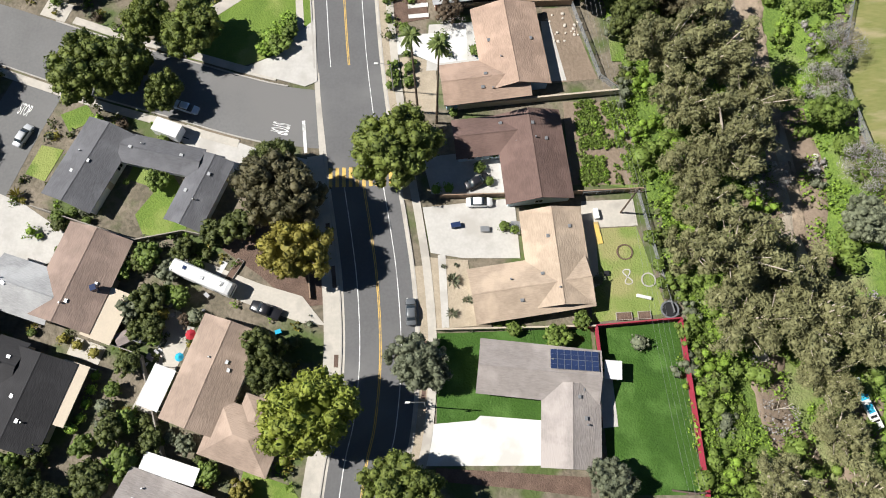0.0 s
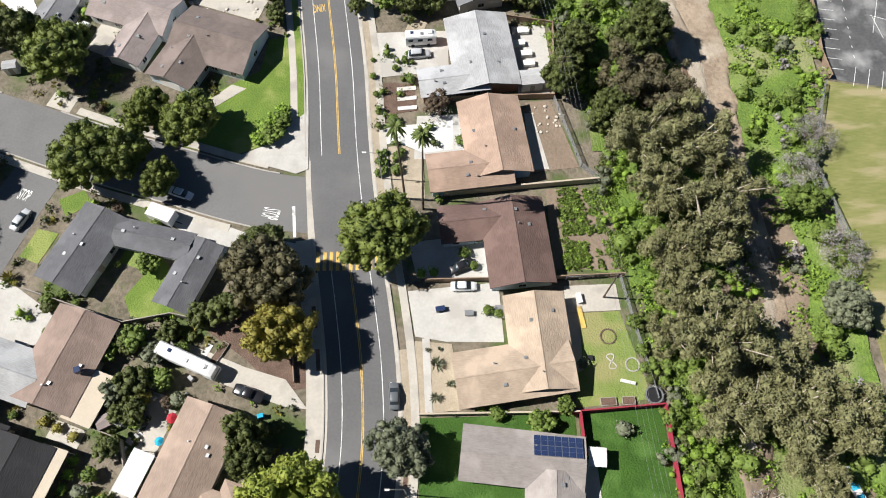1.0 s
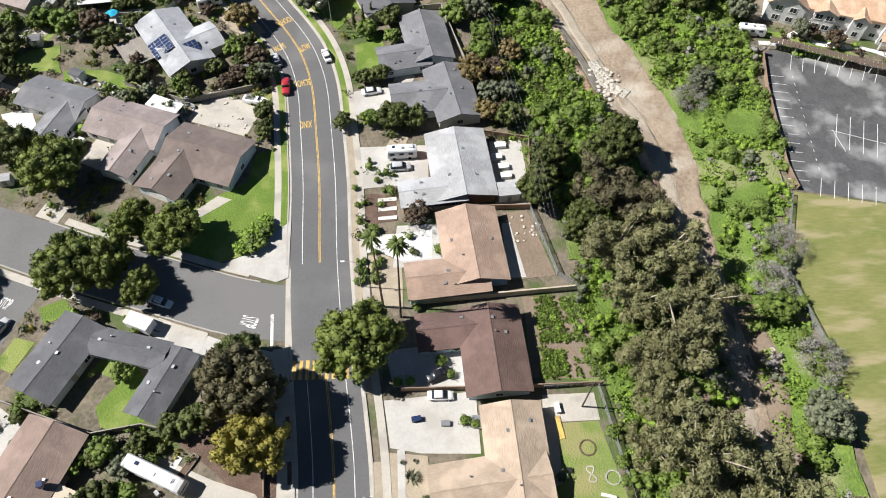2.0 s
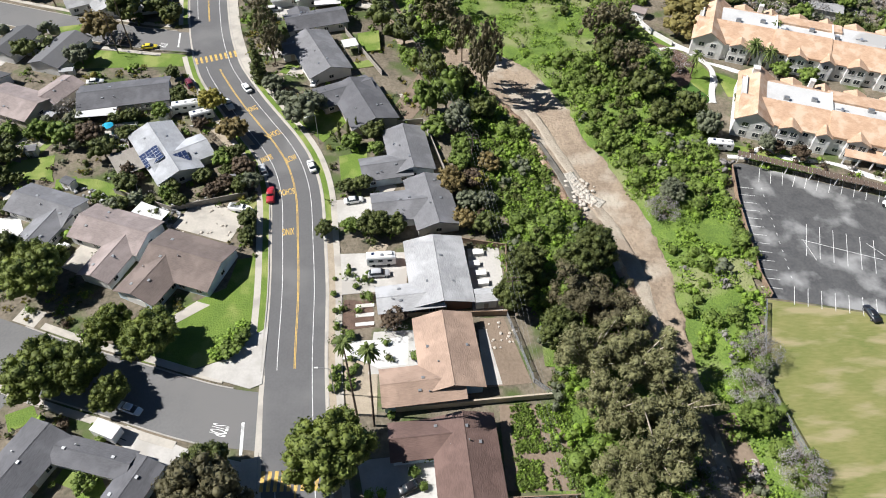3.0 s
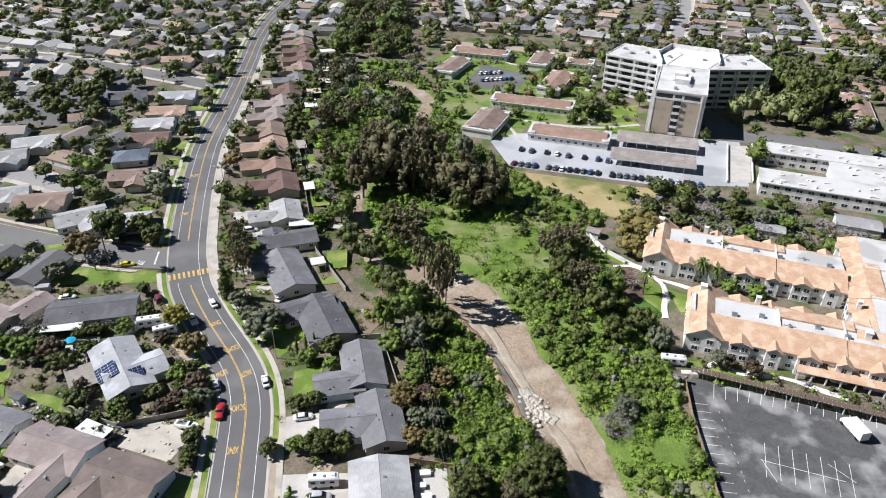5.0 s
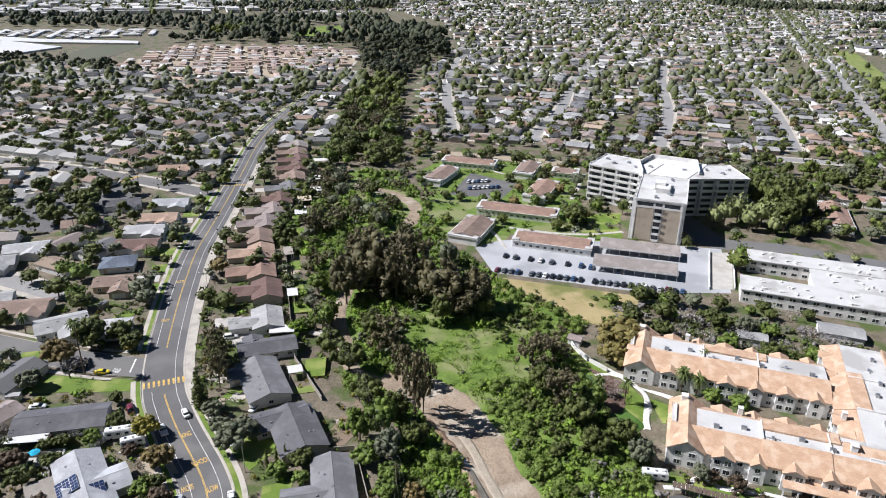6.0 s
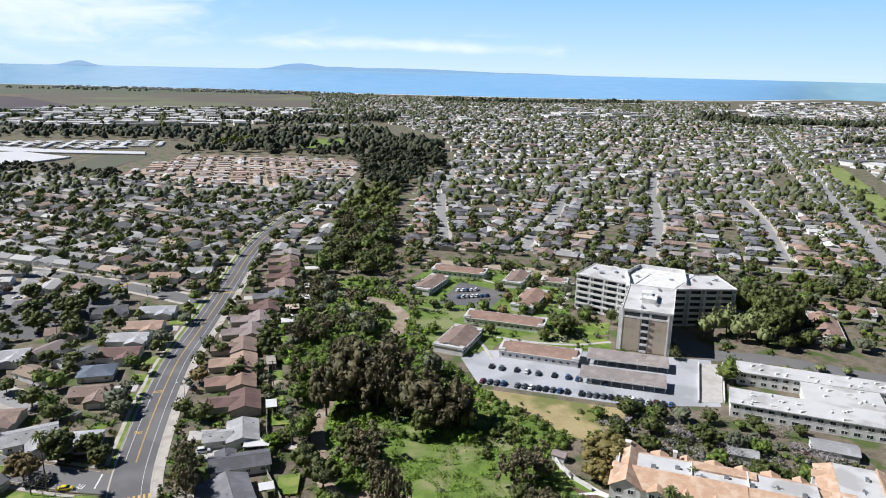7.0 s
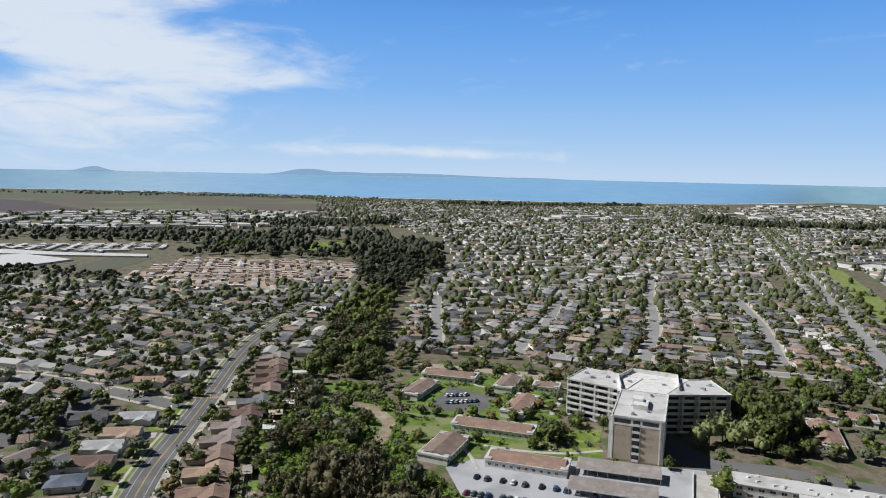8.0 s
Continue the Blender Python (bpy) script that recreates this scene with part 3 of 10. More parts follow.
def words(text, x, y, rot, size, material, stretch=2.2):
    """Painted letters on the road, from the built-in font."""
    cu = bpy.data.curves.new("lettering", "FONT")
    cu.body, cu.size, cu.align_x, cu.align_y, cu.extrude = text, size, "CENTER", "CENTER", 0.002
    cu.offset = 0.014 * size
    cu.materials.append(M[material])
    ob = new("road_lettering", cu)
    ob.matrix_world = pose(x, y, 0.062, 0, 0, rot) @ Matrix.Diagonal((1, stretch, 1, 1))
    return tagged(ob, f"painted word {text} on asphalt", "road marking", kind="structure")


# ---------------------------------------------------------------- side streets
SIDE = smooth_line([(-19, 58.5), (-32, 60.5), (-48, 65.5), (-62, 70), (-78, 76), (-105, 86), (-170, 112), (-300, 160)], 2.5)
solid("side_road", ribbon(Build(), SIDE, -5.8, 5.8, -0.3, 0.034), M["asphalt_old"], "worn grey asphalt side street", "road", "structure")
WEST = smooth_line([(-74, 66), (-78.5, 54), (-86, 30), (-98, -20), (-112, -80)], 3.0)
solid("side_road", ribbon(Build(), WEST, -5.0, 5.0, -0.3, 0.030), M["asphalt_old"], "worn grey asphalt side street", "road", "structure")
off_main = lambda p: p.x < -25
solid("kerb", ribbon(Build(), SIDE, -6.05, -5.8, -0.2, 0.18, off_main), M["kerb"], "worn concrete kerb of the side street", "kerb", "structure")
solid("kerb", ribbon(Build(), SIDE, 5.8, 6.05, -0.2, 0.18, lambda p: p.x < -26 and not -84 < p.x < -70), M["kerb"], "worn concrete kerb of the side street", "kerb", "structure")
solid("pavement", ribbon(Build(), SIDE, -8.0, -6.5, -0.2, 0.16, lambda p: p.x < -36), M["concrete"], "pale concrete pavement of the side street", "pavement", "structure")
solid("pavement", ribbon(Build(), SIDE, 6.5, 8.0, -0.2, 0.16, lambda p: p.x < -30 and not -86 < p.x < -68), M["concrete"], "pale concrete pavement of the side street", "pavement", "structure")
sheet("corner_apron", [(-23.6, 80), (-22.8, 66.6), (-25.0, 65.6), (-37, 69.3), (-33, 71.3), (-29.5, 72.8), (-26.8, 77)], "concrete_pale", "pale concrete corner ramp with fine joints", "pavement", 0.17)
sheet("valley_gutter", [(-23.5, 68.5), (-22.5, 68.5), (-21.1, 50.5), (-21.8, 50.5)], "concrete", "concrete valley gutter across the street mouth", "gutter", 0.052)
sheet("stop_line", [(-25.3, 58.6), (-24.75, 58.7), (-24.1, 52.3), (-24.65, 52.2)], "white_line", "white painted stop line", "road marking", 0.06)
words("STOP", -29.3, 57.2, -104, 0.95, "white_line", 4.8)
words("STOP", -75.6, 61.5, -19, 0.95, "white_line", 3.4)
SIDE2 = smooth_line([(-57, 184), (-72, 186), (-90, 190), (-120, 199), (-165, 214), (-260, 240)], 3.0)
solid("side_road", ribbon(Build(), SIDE2, -5.2, 5.2, -0.3, 0.034), M["asphalt_old"], "worn grey asphalt side street", "road", "structure")
for o0, o1, mm, zz in ((-5.45, -5.2, "kerb", 0.18), (5.2, 5.45, "kerb", 0.18), (-8.4, -7.0, "concrete", 0.15), (7.0, 8.4, "concrete", 0.15)):
    solid("kerb" if mm == "kerb" else "pavement", ribbon(Build(), SIDE2, o0, o1, -0.2, zz, lambda p: p.x < -68), M[mm], "concrete edging of the side street", "kerb" if mm == "kerb" else "pavement", "structure")
sheet("stop_line", [(-66.0, 182.0), (-65.5, 182.0), (-66.6, 189.6), (-67.1, 189.5)], "white_line", "white painted stop line", "road marking", 0.06)
words("STOP", -70.5, 183.0, -98, 0.95, "white_line", 3.4)
SIDE3 = smooth_line([(-82, 350), (-95, 354.5), (-113.5, 364), (-143, 377.5), (-173, 390), (-201, 400), (-240, 411), (-310, 436), (-390, 470)], 5.0)
solid("side_road", ribbon(Build(), SIDE3, -5.5, 5.5, -0.3, 0.034), M["asphalt_old"], "worn grey asphalt side street", "road", "structure")
for o0, o1 in ((-8.0, -5.5), (5.5, 8.0)):
    solid("pavement", ribbon(Build(), SIDE3, o0, o1, -0.3, 0.026, lambda p: p.x < -96), M["concrete"], "pale pavement and drive aprons", "pavement", "structure")
crossing((-140.5, 382.2), (-145.6, 371.6), 9, 3.4, "yellow", "yellow school crosswalk across a side street")
crossing((-146.5, 369.2), (-132.5, 363.0), 9, 3.0, "yellow", "yellow school crosswalk at a car park mouth")
sheet("stop_line", [(-94.6, 349.0), (-94.0, 349.3), (-96.4, 354.6), (-97.0, 354.3)], "white_line", "white painted stop line", "road marking", 0.06)

# painted words and their yellow grounds on the two lanes
for text, x, y, flip, rot in (("XING", -23.0, 106.5, 1, 8), ("SCHOOL", -25.4, 119.5, 1, 14), ("SLOW", -31.8, 131.8, 1, 30), ("SLOW", -25.6, 131.5, 0, 30), ("SCHOOL", -31.4, 141.2, 0, 35), ("XING", -38.6, 152.0, 0, 33), ("XING", -66.3, 215, 1, 12), ("SLOW", -71.6, 246, 1, 11)):
    words(text, x, y, rot + 180 * flip, 1.1, "yellow", 2.7)

# ---------------------------------------------------------------- sea, far hills, cloud
SEA_R = 4890.0
SHORE = [(-4000, 3700), (-2250, 3600), (-1770, 3630), (-1170, 3490), (-660, 3400), (-110, 3350), (360, 3310), (900, 3330), (1420, 3430), (2060, 3850), (2980, 4450), (4200, 4700)]


def shore_at(a):
    """Where the coast lies on the bearing a, as a share of the way to the horizon."""
    hx, hy = SEA_R * math.cos(a), SEA_R * math.sin(a)
    k = 0.9
    for _ in range(30):
        k += 0.5 * (float(np.interp(43 + hx * k, [p[0] for p in SHORE], [p[1] for p in SHORE])) - hy * k) / SEA_R
    return min(0.93, max(0.3, k))


sv, sf = [], []
angles = np.linspace(radians(25), radians(155), 90)
rows = np.linspace(0, 1, 16)
for k in rows:
    for a in angles:
        q = shore_at(a)
        u = q + (1 - q) * k
        sv.append((43 + SEA_R * math.cos(a) * u, SEA_R * math.sin(a) * u, 0.4 + 96 * k))
na = len(angles)
sf = [(j * na + i + 1, j * na + i, (j + 1) * na + i, (j + 1) * na + i + 1) for j in range(len(rows) - 1) for i in range(na - 1)]
tagged(new("water", mesh_of("water", sv, sf, M["sea"], True)), "calm blue sea under a bright horizon", "sea", kind="structure")


# even emission for the far islands: the air's haze is put into the glow colour
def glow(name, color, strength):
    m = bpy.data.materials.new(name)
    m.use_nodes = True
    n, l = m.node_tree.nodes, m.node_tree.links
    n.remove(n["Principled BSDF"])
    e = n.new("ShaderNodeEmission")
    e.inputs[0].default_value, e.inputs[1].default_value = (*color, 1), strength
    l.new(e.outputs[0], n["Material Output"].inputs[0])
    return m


def island(a0, a1, peaks, shade):
    """A far ridge on the horizon, between two bearings in degrees; it glows in a painted haze blue."""
    v, f = [], []
    n = 70
    for i in range(n + 1):
        a, u = a0 + (a1 - a0) * i / n, i / n
        x, y = 43 + 4880 * math.sin(radians(a)), 4880 * math.cos(radians(a))
        h = max(h0 * math.exp(-(((u - c) / w) ** 2)) for c, w, h0 in peaks) * min(1, 8 * u, 8 * (1 - u)) + 2.5 * noise.noise(Vector((a * 3, shade, 0))) * min(1, 8 * u, 8 * (1 - u))
        v += [(x, y, 85), (x, y, 94 + max(0.3, h)), (x * 1.004, y * 1.004, 85)]
    for i in range(n):
        f += [(3 * i, 3 * i + 3, 3 * i + 4, 3 * i + 1), (3 * i + 1, 3 * i + 4, 3 * i + 5, 3 * i + 2)]
    tagged(new("backdrop", mesh_of("backdrop", v, f, glow("far_island_haze_glow", haze_glow_col[shade], 1.0), True)), "island on the sea horizon, self-lit in haze blue", "island", kind="structure")


# glow colours of the two islands, with distance haze painted in
haze_glow_col = {0: (0.29, 0.42, 0.57), 1: (0.26, 0.41, 0.58)}
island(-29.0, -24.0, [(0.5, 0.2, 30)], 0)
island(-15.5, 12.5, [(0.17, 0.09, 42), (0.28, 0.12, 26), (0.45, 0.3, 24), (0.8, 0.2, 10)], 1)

# ---------------------------------------------------------------- houses
def gable(b_roof, b_wall, x, y, L, W, rot, eave, pitch, over=0.5, hip=False, flat=False):
    """One wing: its roof into b_roof and its walls into b_wall. The ridge runs along L."""
    h = math.tan(radians(pitch)) * W / 2
    lw, ww = L / 2 - over, W / 2 - over
    t = 0.16
    rise = math.tan(radians(pitch)) * over
    r, w = Build(), Build()
    if flat:
        r.box(-L / 2, -W / 2, eave, L / 2, W / 2, eave + 0.22)
        w.box(-lw, -ww, -0.2, lw, ww, eave)
    elif hip:
        k = min(W / 2, L / 2 - 0.3)
        r.add([(-L / 2, -W / 2, eave), (L / 2, -W / 2, eave), (L / 2, W / 2, eave), (-L / 2, W / 2, eave), (-L / 2 + k, 0, eave + h), (L / 2 - k, 0, eave + h), (-L / 2, -W / 2, eave - t), (L / 2, -W / 2, eave - t), (L / 2, W / 2, eave - t), (-L / 2, W / 2, eave - t)], [(0, 1, 5, 4), (2, 3, 4, 5), (1, 2, 5), (3, 0, 4), (6, 7, 1, 0), (7, 8, 2, 1), (8, 9, 3, 2), (9, 6, 0, 3), (9, 8, 7, 6)])
        w.box(-lw, -ww, -0.2, lw, ww, eave - t + 0.02)
    else:
        r.extrude([(-W / 2, eave - t), (-W / 2, eave), (0, eave + h), (W / 2, eave), (W / 2, eave - t), (0, eave + h - t)], -L / 2, L / 2)
        w.extrude([(-ww, -0.2), (-ww, eave + rise - t - 0.02), (0, eave + h - t - 0.02), (ww, eave + rise - t - 0.02), (ww, -0.2)], -lw, lw)
    m = pose(x, y, 0, 0, 0, rot)
    b_roof.add([m @ Vector(v) for v in r.v], r.f)
    b_wall.add([m @ Vector(v) for v in w.v], w.f)
    return m, lw, ww, h


PANE = Build().box(-0.62, -0.02, -0.48, 0.62, 0.05, 0.48).mesh("pane", M["glass"])
FRAME = Build().box(-0.72, 0, 0.48, 0.72, 0.07, 0.58).box(-0.72, 0, -0.58, 0.72, 0.10, -0.48).box(-0.72, 0, -0.48, -0.62, 0.07, 0.48).box(0.62, 0, -0.48, 0.72, 0.07, 0.48).box(-0.03, 0.0, -0.48, 0.03, 0.065, 0.48).mesh("window", M["trim"])
DOOR = Build().box(-0.5, -0.02, 0, 0.5, 0.06, 2.05).box(-0.56, 0, 0, -0.5, 0.09, 2.1).box(0.5, 0, 0, 0.56, 0.09, 2.1).mesh("door", M["w_tan"])
gd = Build()
for k in range(4):
    gd.box(-2.35, -0.02, 0.04 + 0.53 * k, 2.35, 0.05, 0.04 + 0.53 * k + 0.5)
GARAGE = gd.mesh("garage_door", M["trim"])
CHIMNEY = Build().box(-0.45, -0.3, 0, 0.45, 0.3, 1.0).box(-0.52, -0.37, 1.0, 0.52, 0.37, 1.12).box(-0.2, -0.15, 1.12, 0.2, 0.15, 1.35).mesh("chimney", M["w_brick"])
VENT = Build().tube((0, 0, -0.3), (0, 0, 0.35), 0.10, 0.10, 8).tube((0, 0, 0.33), (0, 0, 0.45), 0.17, 0.13, 8).mesh("vent_pipe", M["metal"])
BOXVENT = Build().box(-0.3, -0.25, -0.2, 0.3, 0.25, 0.14).mesh("roof_vent", M["metal"])
WINDOW = Build().add([v.co for v in FRAME.vertices], [tuple(p.vertices) for p in FRAME.polygons]).add([v.co for v in PANE.vertices], [tuple(p.vertices) for p in PANE.polygons]).mesh("window", M["trim"])
WINDOW.materials.append(M["glass"])
WINDOW.polygons.foreach_set("material_index", [0 if i < len(FRAME.polygons) else 1 for i in range(len(WINDOW.polygons))])
SKYLIGHT = Build().box(-0.4, -0.6, -0.1, 0.4, 0.6, 0.1).mesh("skylight", M["concrete_white"])


HOUSES = []


def house(wings, roof, wall, label, pitch=19, eave=2.75, detail=2, chimney=False, seed=0, group="houses", skylights=0):
    """wings: (x, y, length along ridge, width, degrees, kind); kind: g gable, h hip, f flat."""
    rng = random.Random(seed or int(abs(wings[0][0] * 31 + wings[0][1] * 17)))
    x0, y0, rot0 = wings[0][0], wings[0][1], wings[0][4]
    base = pose(x0, y0, 0, 0, 0, rot0)
    inv = base.inverted()
    ob = thing("house", base, label, "house", group)
    whole_r, whole_w = Build(), Build()
    for i, (x, y, L, W, rot, kind, *own) in enumerate(wings):
        roof = own[0] if own else roof
        p = inv @ Vector((x, y, 0))
        HOUSES.append(rect_poly(x, y, L + 1.2, W + 1.2, rot))
        rb, wb = Build(), Build()
        m, lw, ww, h = gable(rb, wb, p.x, p.y, L, W, rot - rot0, eave - 0.05 * i, 3 if kind == "f" else pitch, 0.55 if detail > 1 else 0.4, kind == "h", kind == "f")
        if detail < 2:
            whole_r.add(rb.v, rb.f)
            whole_w.add(wb.v, wb.f)
            if i == len(wings) - 1:
                part("wall", whole_w, M["w_" + wall], ob)
                rf = part("roof", whole_r, M["r_" + roof], ob)
            continue
        part("wall", wb, M["w_" + wall], ob)
        rf = part("roof", rb, M["r_" + roof] if kind != "f" else M["r_flat"], ob)
        if kind == "g" and detail > 1:
            ridge = Build().extrude([(-0.16, eave + h - 0.05 * i - 0.03), (0, eave + h - 0.05 * i + 0.05), (0.16, eave + h - 0.05 * i - 0.03)], -L / 2, L / 2)
            part("ridge_cap", ridge, M["r_" + roof], rf, m=m)
        if detail > 1:
            for side in (-1, 1):
                n = max(1, int(lw * 2 / 3.6))
                for k in range(n):
                    u = -lw + (k + 0.5) * 2 * lw / n
                    roll = rng.random()
                    q = m @ pose(u, side * (ww + 0.005), 0, 0, 0, 0 if side > 0 else 180)
                    if roll < 0.62:
                        wob = part("window", FRAME, None, ob, m=q @ pose(0, 0, 1.45))
                        part("pane", PANE, None, wob)
                    elif roll < 0.72:
                        part("door", DOOR, None, ob, m=q)
            for side in (-1, 1):
                q = m @ pose(side * (lw + 0.005), 0, 0, 0, 0, -90 * side)
                if i == 1 and side < 0 and ww > 2.9:
                    part("garage_door", GARAGE, None, ob, m=q)
                else:
                    wob = part("window", FRAME, None, ob, m=q @ pose(0, 0, 1.45))
                    part("pane", PANE, None, wob)
        for k in range(3 if detail > 1 else 0):
            u, v = rng.uniform(-0.8, 0.8) * lw, rng.uniform(-0.7, 0.7) * ww
            zz = eave + (0.2 if kind == "f" else h * (1 - abs(v) / (W / 2)))
            if kind != "h":
                part("vent_pipe" if k == 0 else "roof_vent", VENT if k == 0 else BOXVENT, None, rf, m=m @ pose(u, v, zz))
        if i == 0 and chimney:
            u, v = rng.uniform(-0.4, 0.4) * lw, rng.choice((-1, 1)) * ww * 0.35
            part("chimney", CHIMNEY, None, ob, m=m @ pose(u, v, eave + h * 0.35))
        if i == 0:
            for k in range(skylights):
                part("skylight", SKYLIGHT, None, rf, m=m @ pose(lw * (0.1 + 0.22 * k), -ww * 0.5, eave + h * 0.48, pitch, 0, 0))
    return ob


# ---------------------------------------------------------------- trees
def leaf_mesh(name, clumps, per, size, material, rng, cores=None, hug=0.7, slim=1.0):
    """A crown of small leaf sprays spread over clumps (x, y, z, r), round soft cores."""
    v, f = [], []
    for cx, cy, cz, r in clumps:
        n = max(5, int(per * r * r))
        d = rng.normal(size=(n, 3))
        d[:, 2] = d[:, 2] * 0.85 + 0.3
        d /= np.linalg.norm(d, axis=1)[:, None]
        at = np.array([cx, cy, cz]) + d * r * rng.uniform(0.70, 1.12, (n, 1))
        nr = d * 0.9 + rng.normal(size=(n, 3)) * 0.55
        nr /= np.linalg.norm(nr, axis=1)[:, None]
        a = np.cross(nr, rng.normal(size=(n, 3)))
        a /= np.linalg.norm(a, axis=1)[:, None] + 1e-9
        b = np.cross(nr, a)
        s = size * rng.uniform(0.6, 1.35, (n, 1))
        k = len(v)
        a, b = a * math.sqrt(slim), b / math.sqrt(slim)
        v += np.stack([at - a * s * 0.55 - b * s * 0.3, at + a * s * 0.55 - b * s * 0.22, at + b * s * 0.5], 1).reshape(-1, 3).tolist()
        f += [(k + 3 * i, k + 3 * i + 1, k + 3 * i + 2) for i in range(n)]
    for cx, cy, cz, r in clumps if cores is None else cores:
        k = len(v)
        rr = r * hug
        for el in (-0.6, 0.25, 0.85):
            for q in range(6):
                w = rr * rng.uniform(0.85, 1.1)
                v.append((cx + w * math.cos(el) * math.cos(q * 1.047 + el), cy + w * math.cos(el) * math.sin(q * 1.047 + el), cz + w * math.sin(el)))
        for ring in (0, 1):
            f += [(k + 6 * ring + q, k + 6 * ring + (q + 1) % 6, k + 6 * ring + 6 + (q + 1) % 6, k + 6 * ring + 6 + q) for q in range(6)]
        f.append(tuple(k + 12 + q for q in range(6)))
    return mesh_of(name, v, f, material, True)


def crown_clumps(kind, rng, lod):
    """Clumps and cores of a crown of radius 1, standing on z = 0."""
    out, cores = [], []
    if kind in ("euc", "eucdark"):
        for i in range(15):
            az, q = i * 2.4 + rng.uniform(-0.5, 0.5), 0.235 * math.sqrt(i) * rng.uniform(0.75, 1.1)
            top = rng.uniform(0.9, 2.0) - 0.4 * q
            cores.append((q * math.cos(az), q * math.sin(az), top - 0.12, 0.17))
            for k in range((7, 3, 1)[lod]):
                out.append((q * math.cos(az) + rng.normal() * 0.16, q * math.sin(az) + rng.normal() * 0.16, top + rng.normal() * 0.16, rng.uniform(0.09, 0.19) * (1, 1.3, 2.0)[lod]))
    elif kind == "bare":
        for i in range((70, 40, 20)[lod]):
            az, q = rng.uniform(0, 6.28), math.sqrt(rng.uniform(0, 0.8))
            out.append((q * math.cos(az), q * math.sin(az), 0.75 + 0.55 * rng.uniform() * (1.1 - q), 0.16))
    else:
        n = (140, 34, 14)[lod] if kind in ("ficus", "lime", "dark", "brownish") else (95, 28, 12)[lod]
        lob = rng.uniform(0, 6.28)
        for i in range(n):
            el = math.asin(rng.uniform(-0.3, 1.0))
            az = i * 2.39996
            wob = 0.84 + 0.11 * math.sin(2 * az + lob) + 0.07 * math.sin(5 * az + 2 * lob)
            q = rng.uniform(0.70, 1.02) * wob
            out.append((q * math.cos(el) * math.cos(az) * 0.92, q * math.cos(el) * math.sin(az) * 0.92, 0.85 + 0.66 * q * math.sin(el), rng.uniform(0.10, 0.18) * (1, 1.6, 2.1)[lod]))
        cores = [(0, 0, 0.86, 0.52)] + [(0.36 * math.cos(a + lob), 0.36 * math.sin(a + lob), 0.82, 0.40) for a in (0, 1.26, 2.51, 3.77, 5.03)]
    return out, cores


TREE = {}
FAR_SHRUBS = {}


def tree_template(kind, variant, lod):
    rng = np.random.default_rng(hash_of(kind) + 7 * variant + 100 * lod)
    clumps, cores = crown_clumps(kind, rng, lod)
    per = (1950, 215, 80)[lod] * {"euc": 1.3, "eucdark": 1.3, "bare": 1.0}.get(kind, 1.0)
    size = (0.056, 0.133, 0.225)[lod]
    leafy = kind != "bare" and lod < 2
    crown = leaf_mesh("crown", clumps, per * (1.4 if kind.startswith("euc") else 1), size * (0.7 if kind == "bare" else 1), M["l_" + kind], rng, cores + [(x, y, z - 0.2 * r, r) for x, y, z, r in clumps if leafy], (0.62 if kind.startswith("euc") else 0.84) if leafy else 1.0, 1.9 if kind.startswith("euc") else 1.0)
    b = Build()
    high = 1.2 if kind in ("euc", "eucdark") else 0.8
    bark = "bark_pale" if kind == "euc" else "bark"
    thin = 0.4 if kind == "bare" else 1.0
    b.tube((0, 0, -0.05), (0.02, 0.01, high * 0.6), 0.055 * thin, 0.04 * thin, 7)
    ends = [clumps[i] for i in range(0, len(clumps), max(1, len(clumps) // ((22 if kind == "euc" else 11) if lod == 0 else 4)))]
    for x, y, z, r in ends:
        mid = (x * 0.45, y * 0.45, high * 0.55 + (z - high * 0.55) * 0.6)
        b.tube((0.02, 0.01, high * 0.5), mid, 0.035 * thin, 0.022 * thin, 5)
        b.tube(mid, (x, y, z + (1.2 if kind == "euc" else 0.4) * r), 0.022 * thin, 0.008 * thin, 5)
    return crown, b.mesh("trunk", M[bark])


def hash_of(text):
    return sum(ord(c) * (i + 1) for i, c in enumerate(text))


NAMES = dict(khaki="tree", ash="ash_tree", brownish="street_tree", lime="broadleaf_tree", ficus="broadleaf_tree", dark="dark_tree", euc="gum_tree", eucdark="gum_tree", olive="olive_tree", willow="pepper_tree", green="tree", red="purple_leaf_tree", rust="tree", bare="bare_tree", bright="shrub")
LABELS = dict(khaki="broad spreading tree with yellow-brown leaves", ash="light green feathery tree beside a tower", brownish="large street tree with dull brown-green leaves", lime="dense round street tree with bright yellow-green leaves", ficus="dense round dark green street tree", dark="dark green dense broadleaf tree", euc="tall olive-brown gum tree with pale limbs", eucdark="tall dark brownish gum tree", olive="grey-green olive tree with airy crown", willow="yellow-green pepper tree with loose crown", green="mid-green leafy garden tree", red="reddish-brown leafed garden tree", rust="rusty orange-brown leafed tree", bare="leafless grey twiggy tree", bright="bright green leafy shrub")
rng_place = random.Random(5)


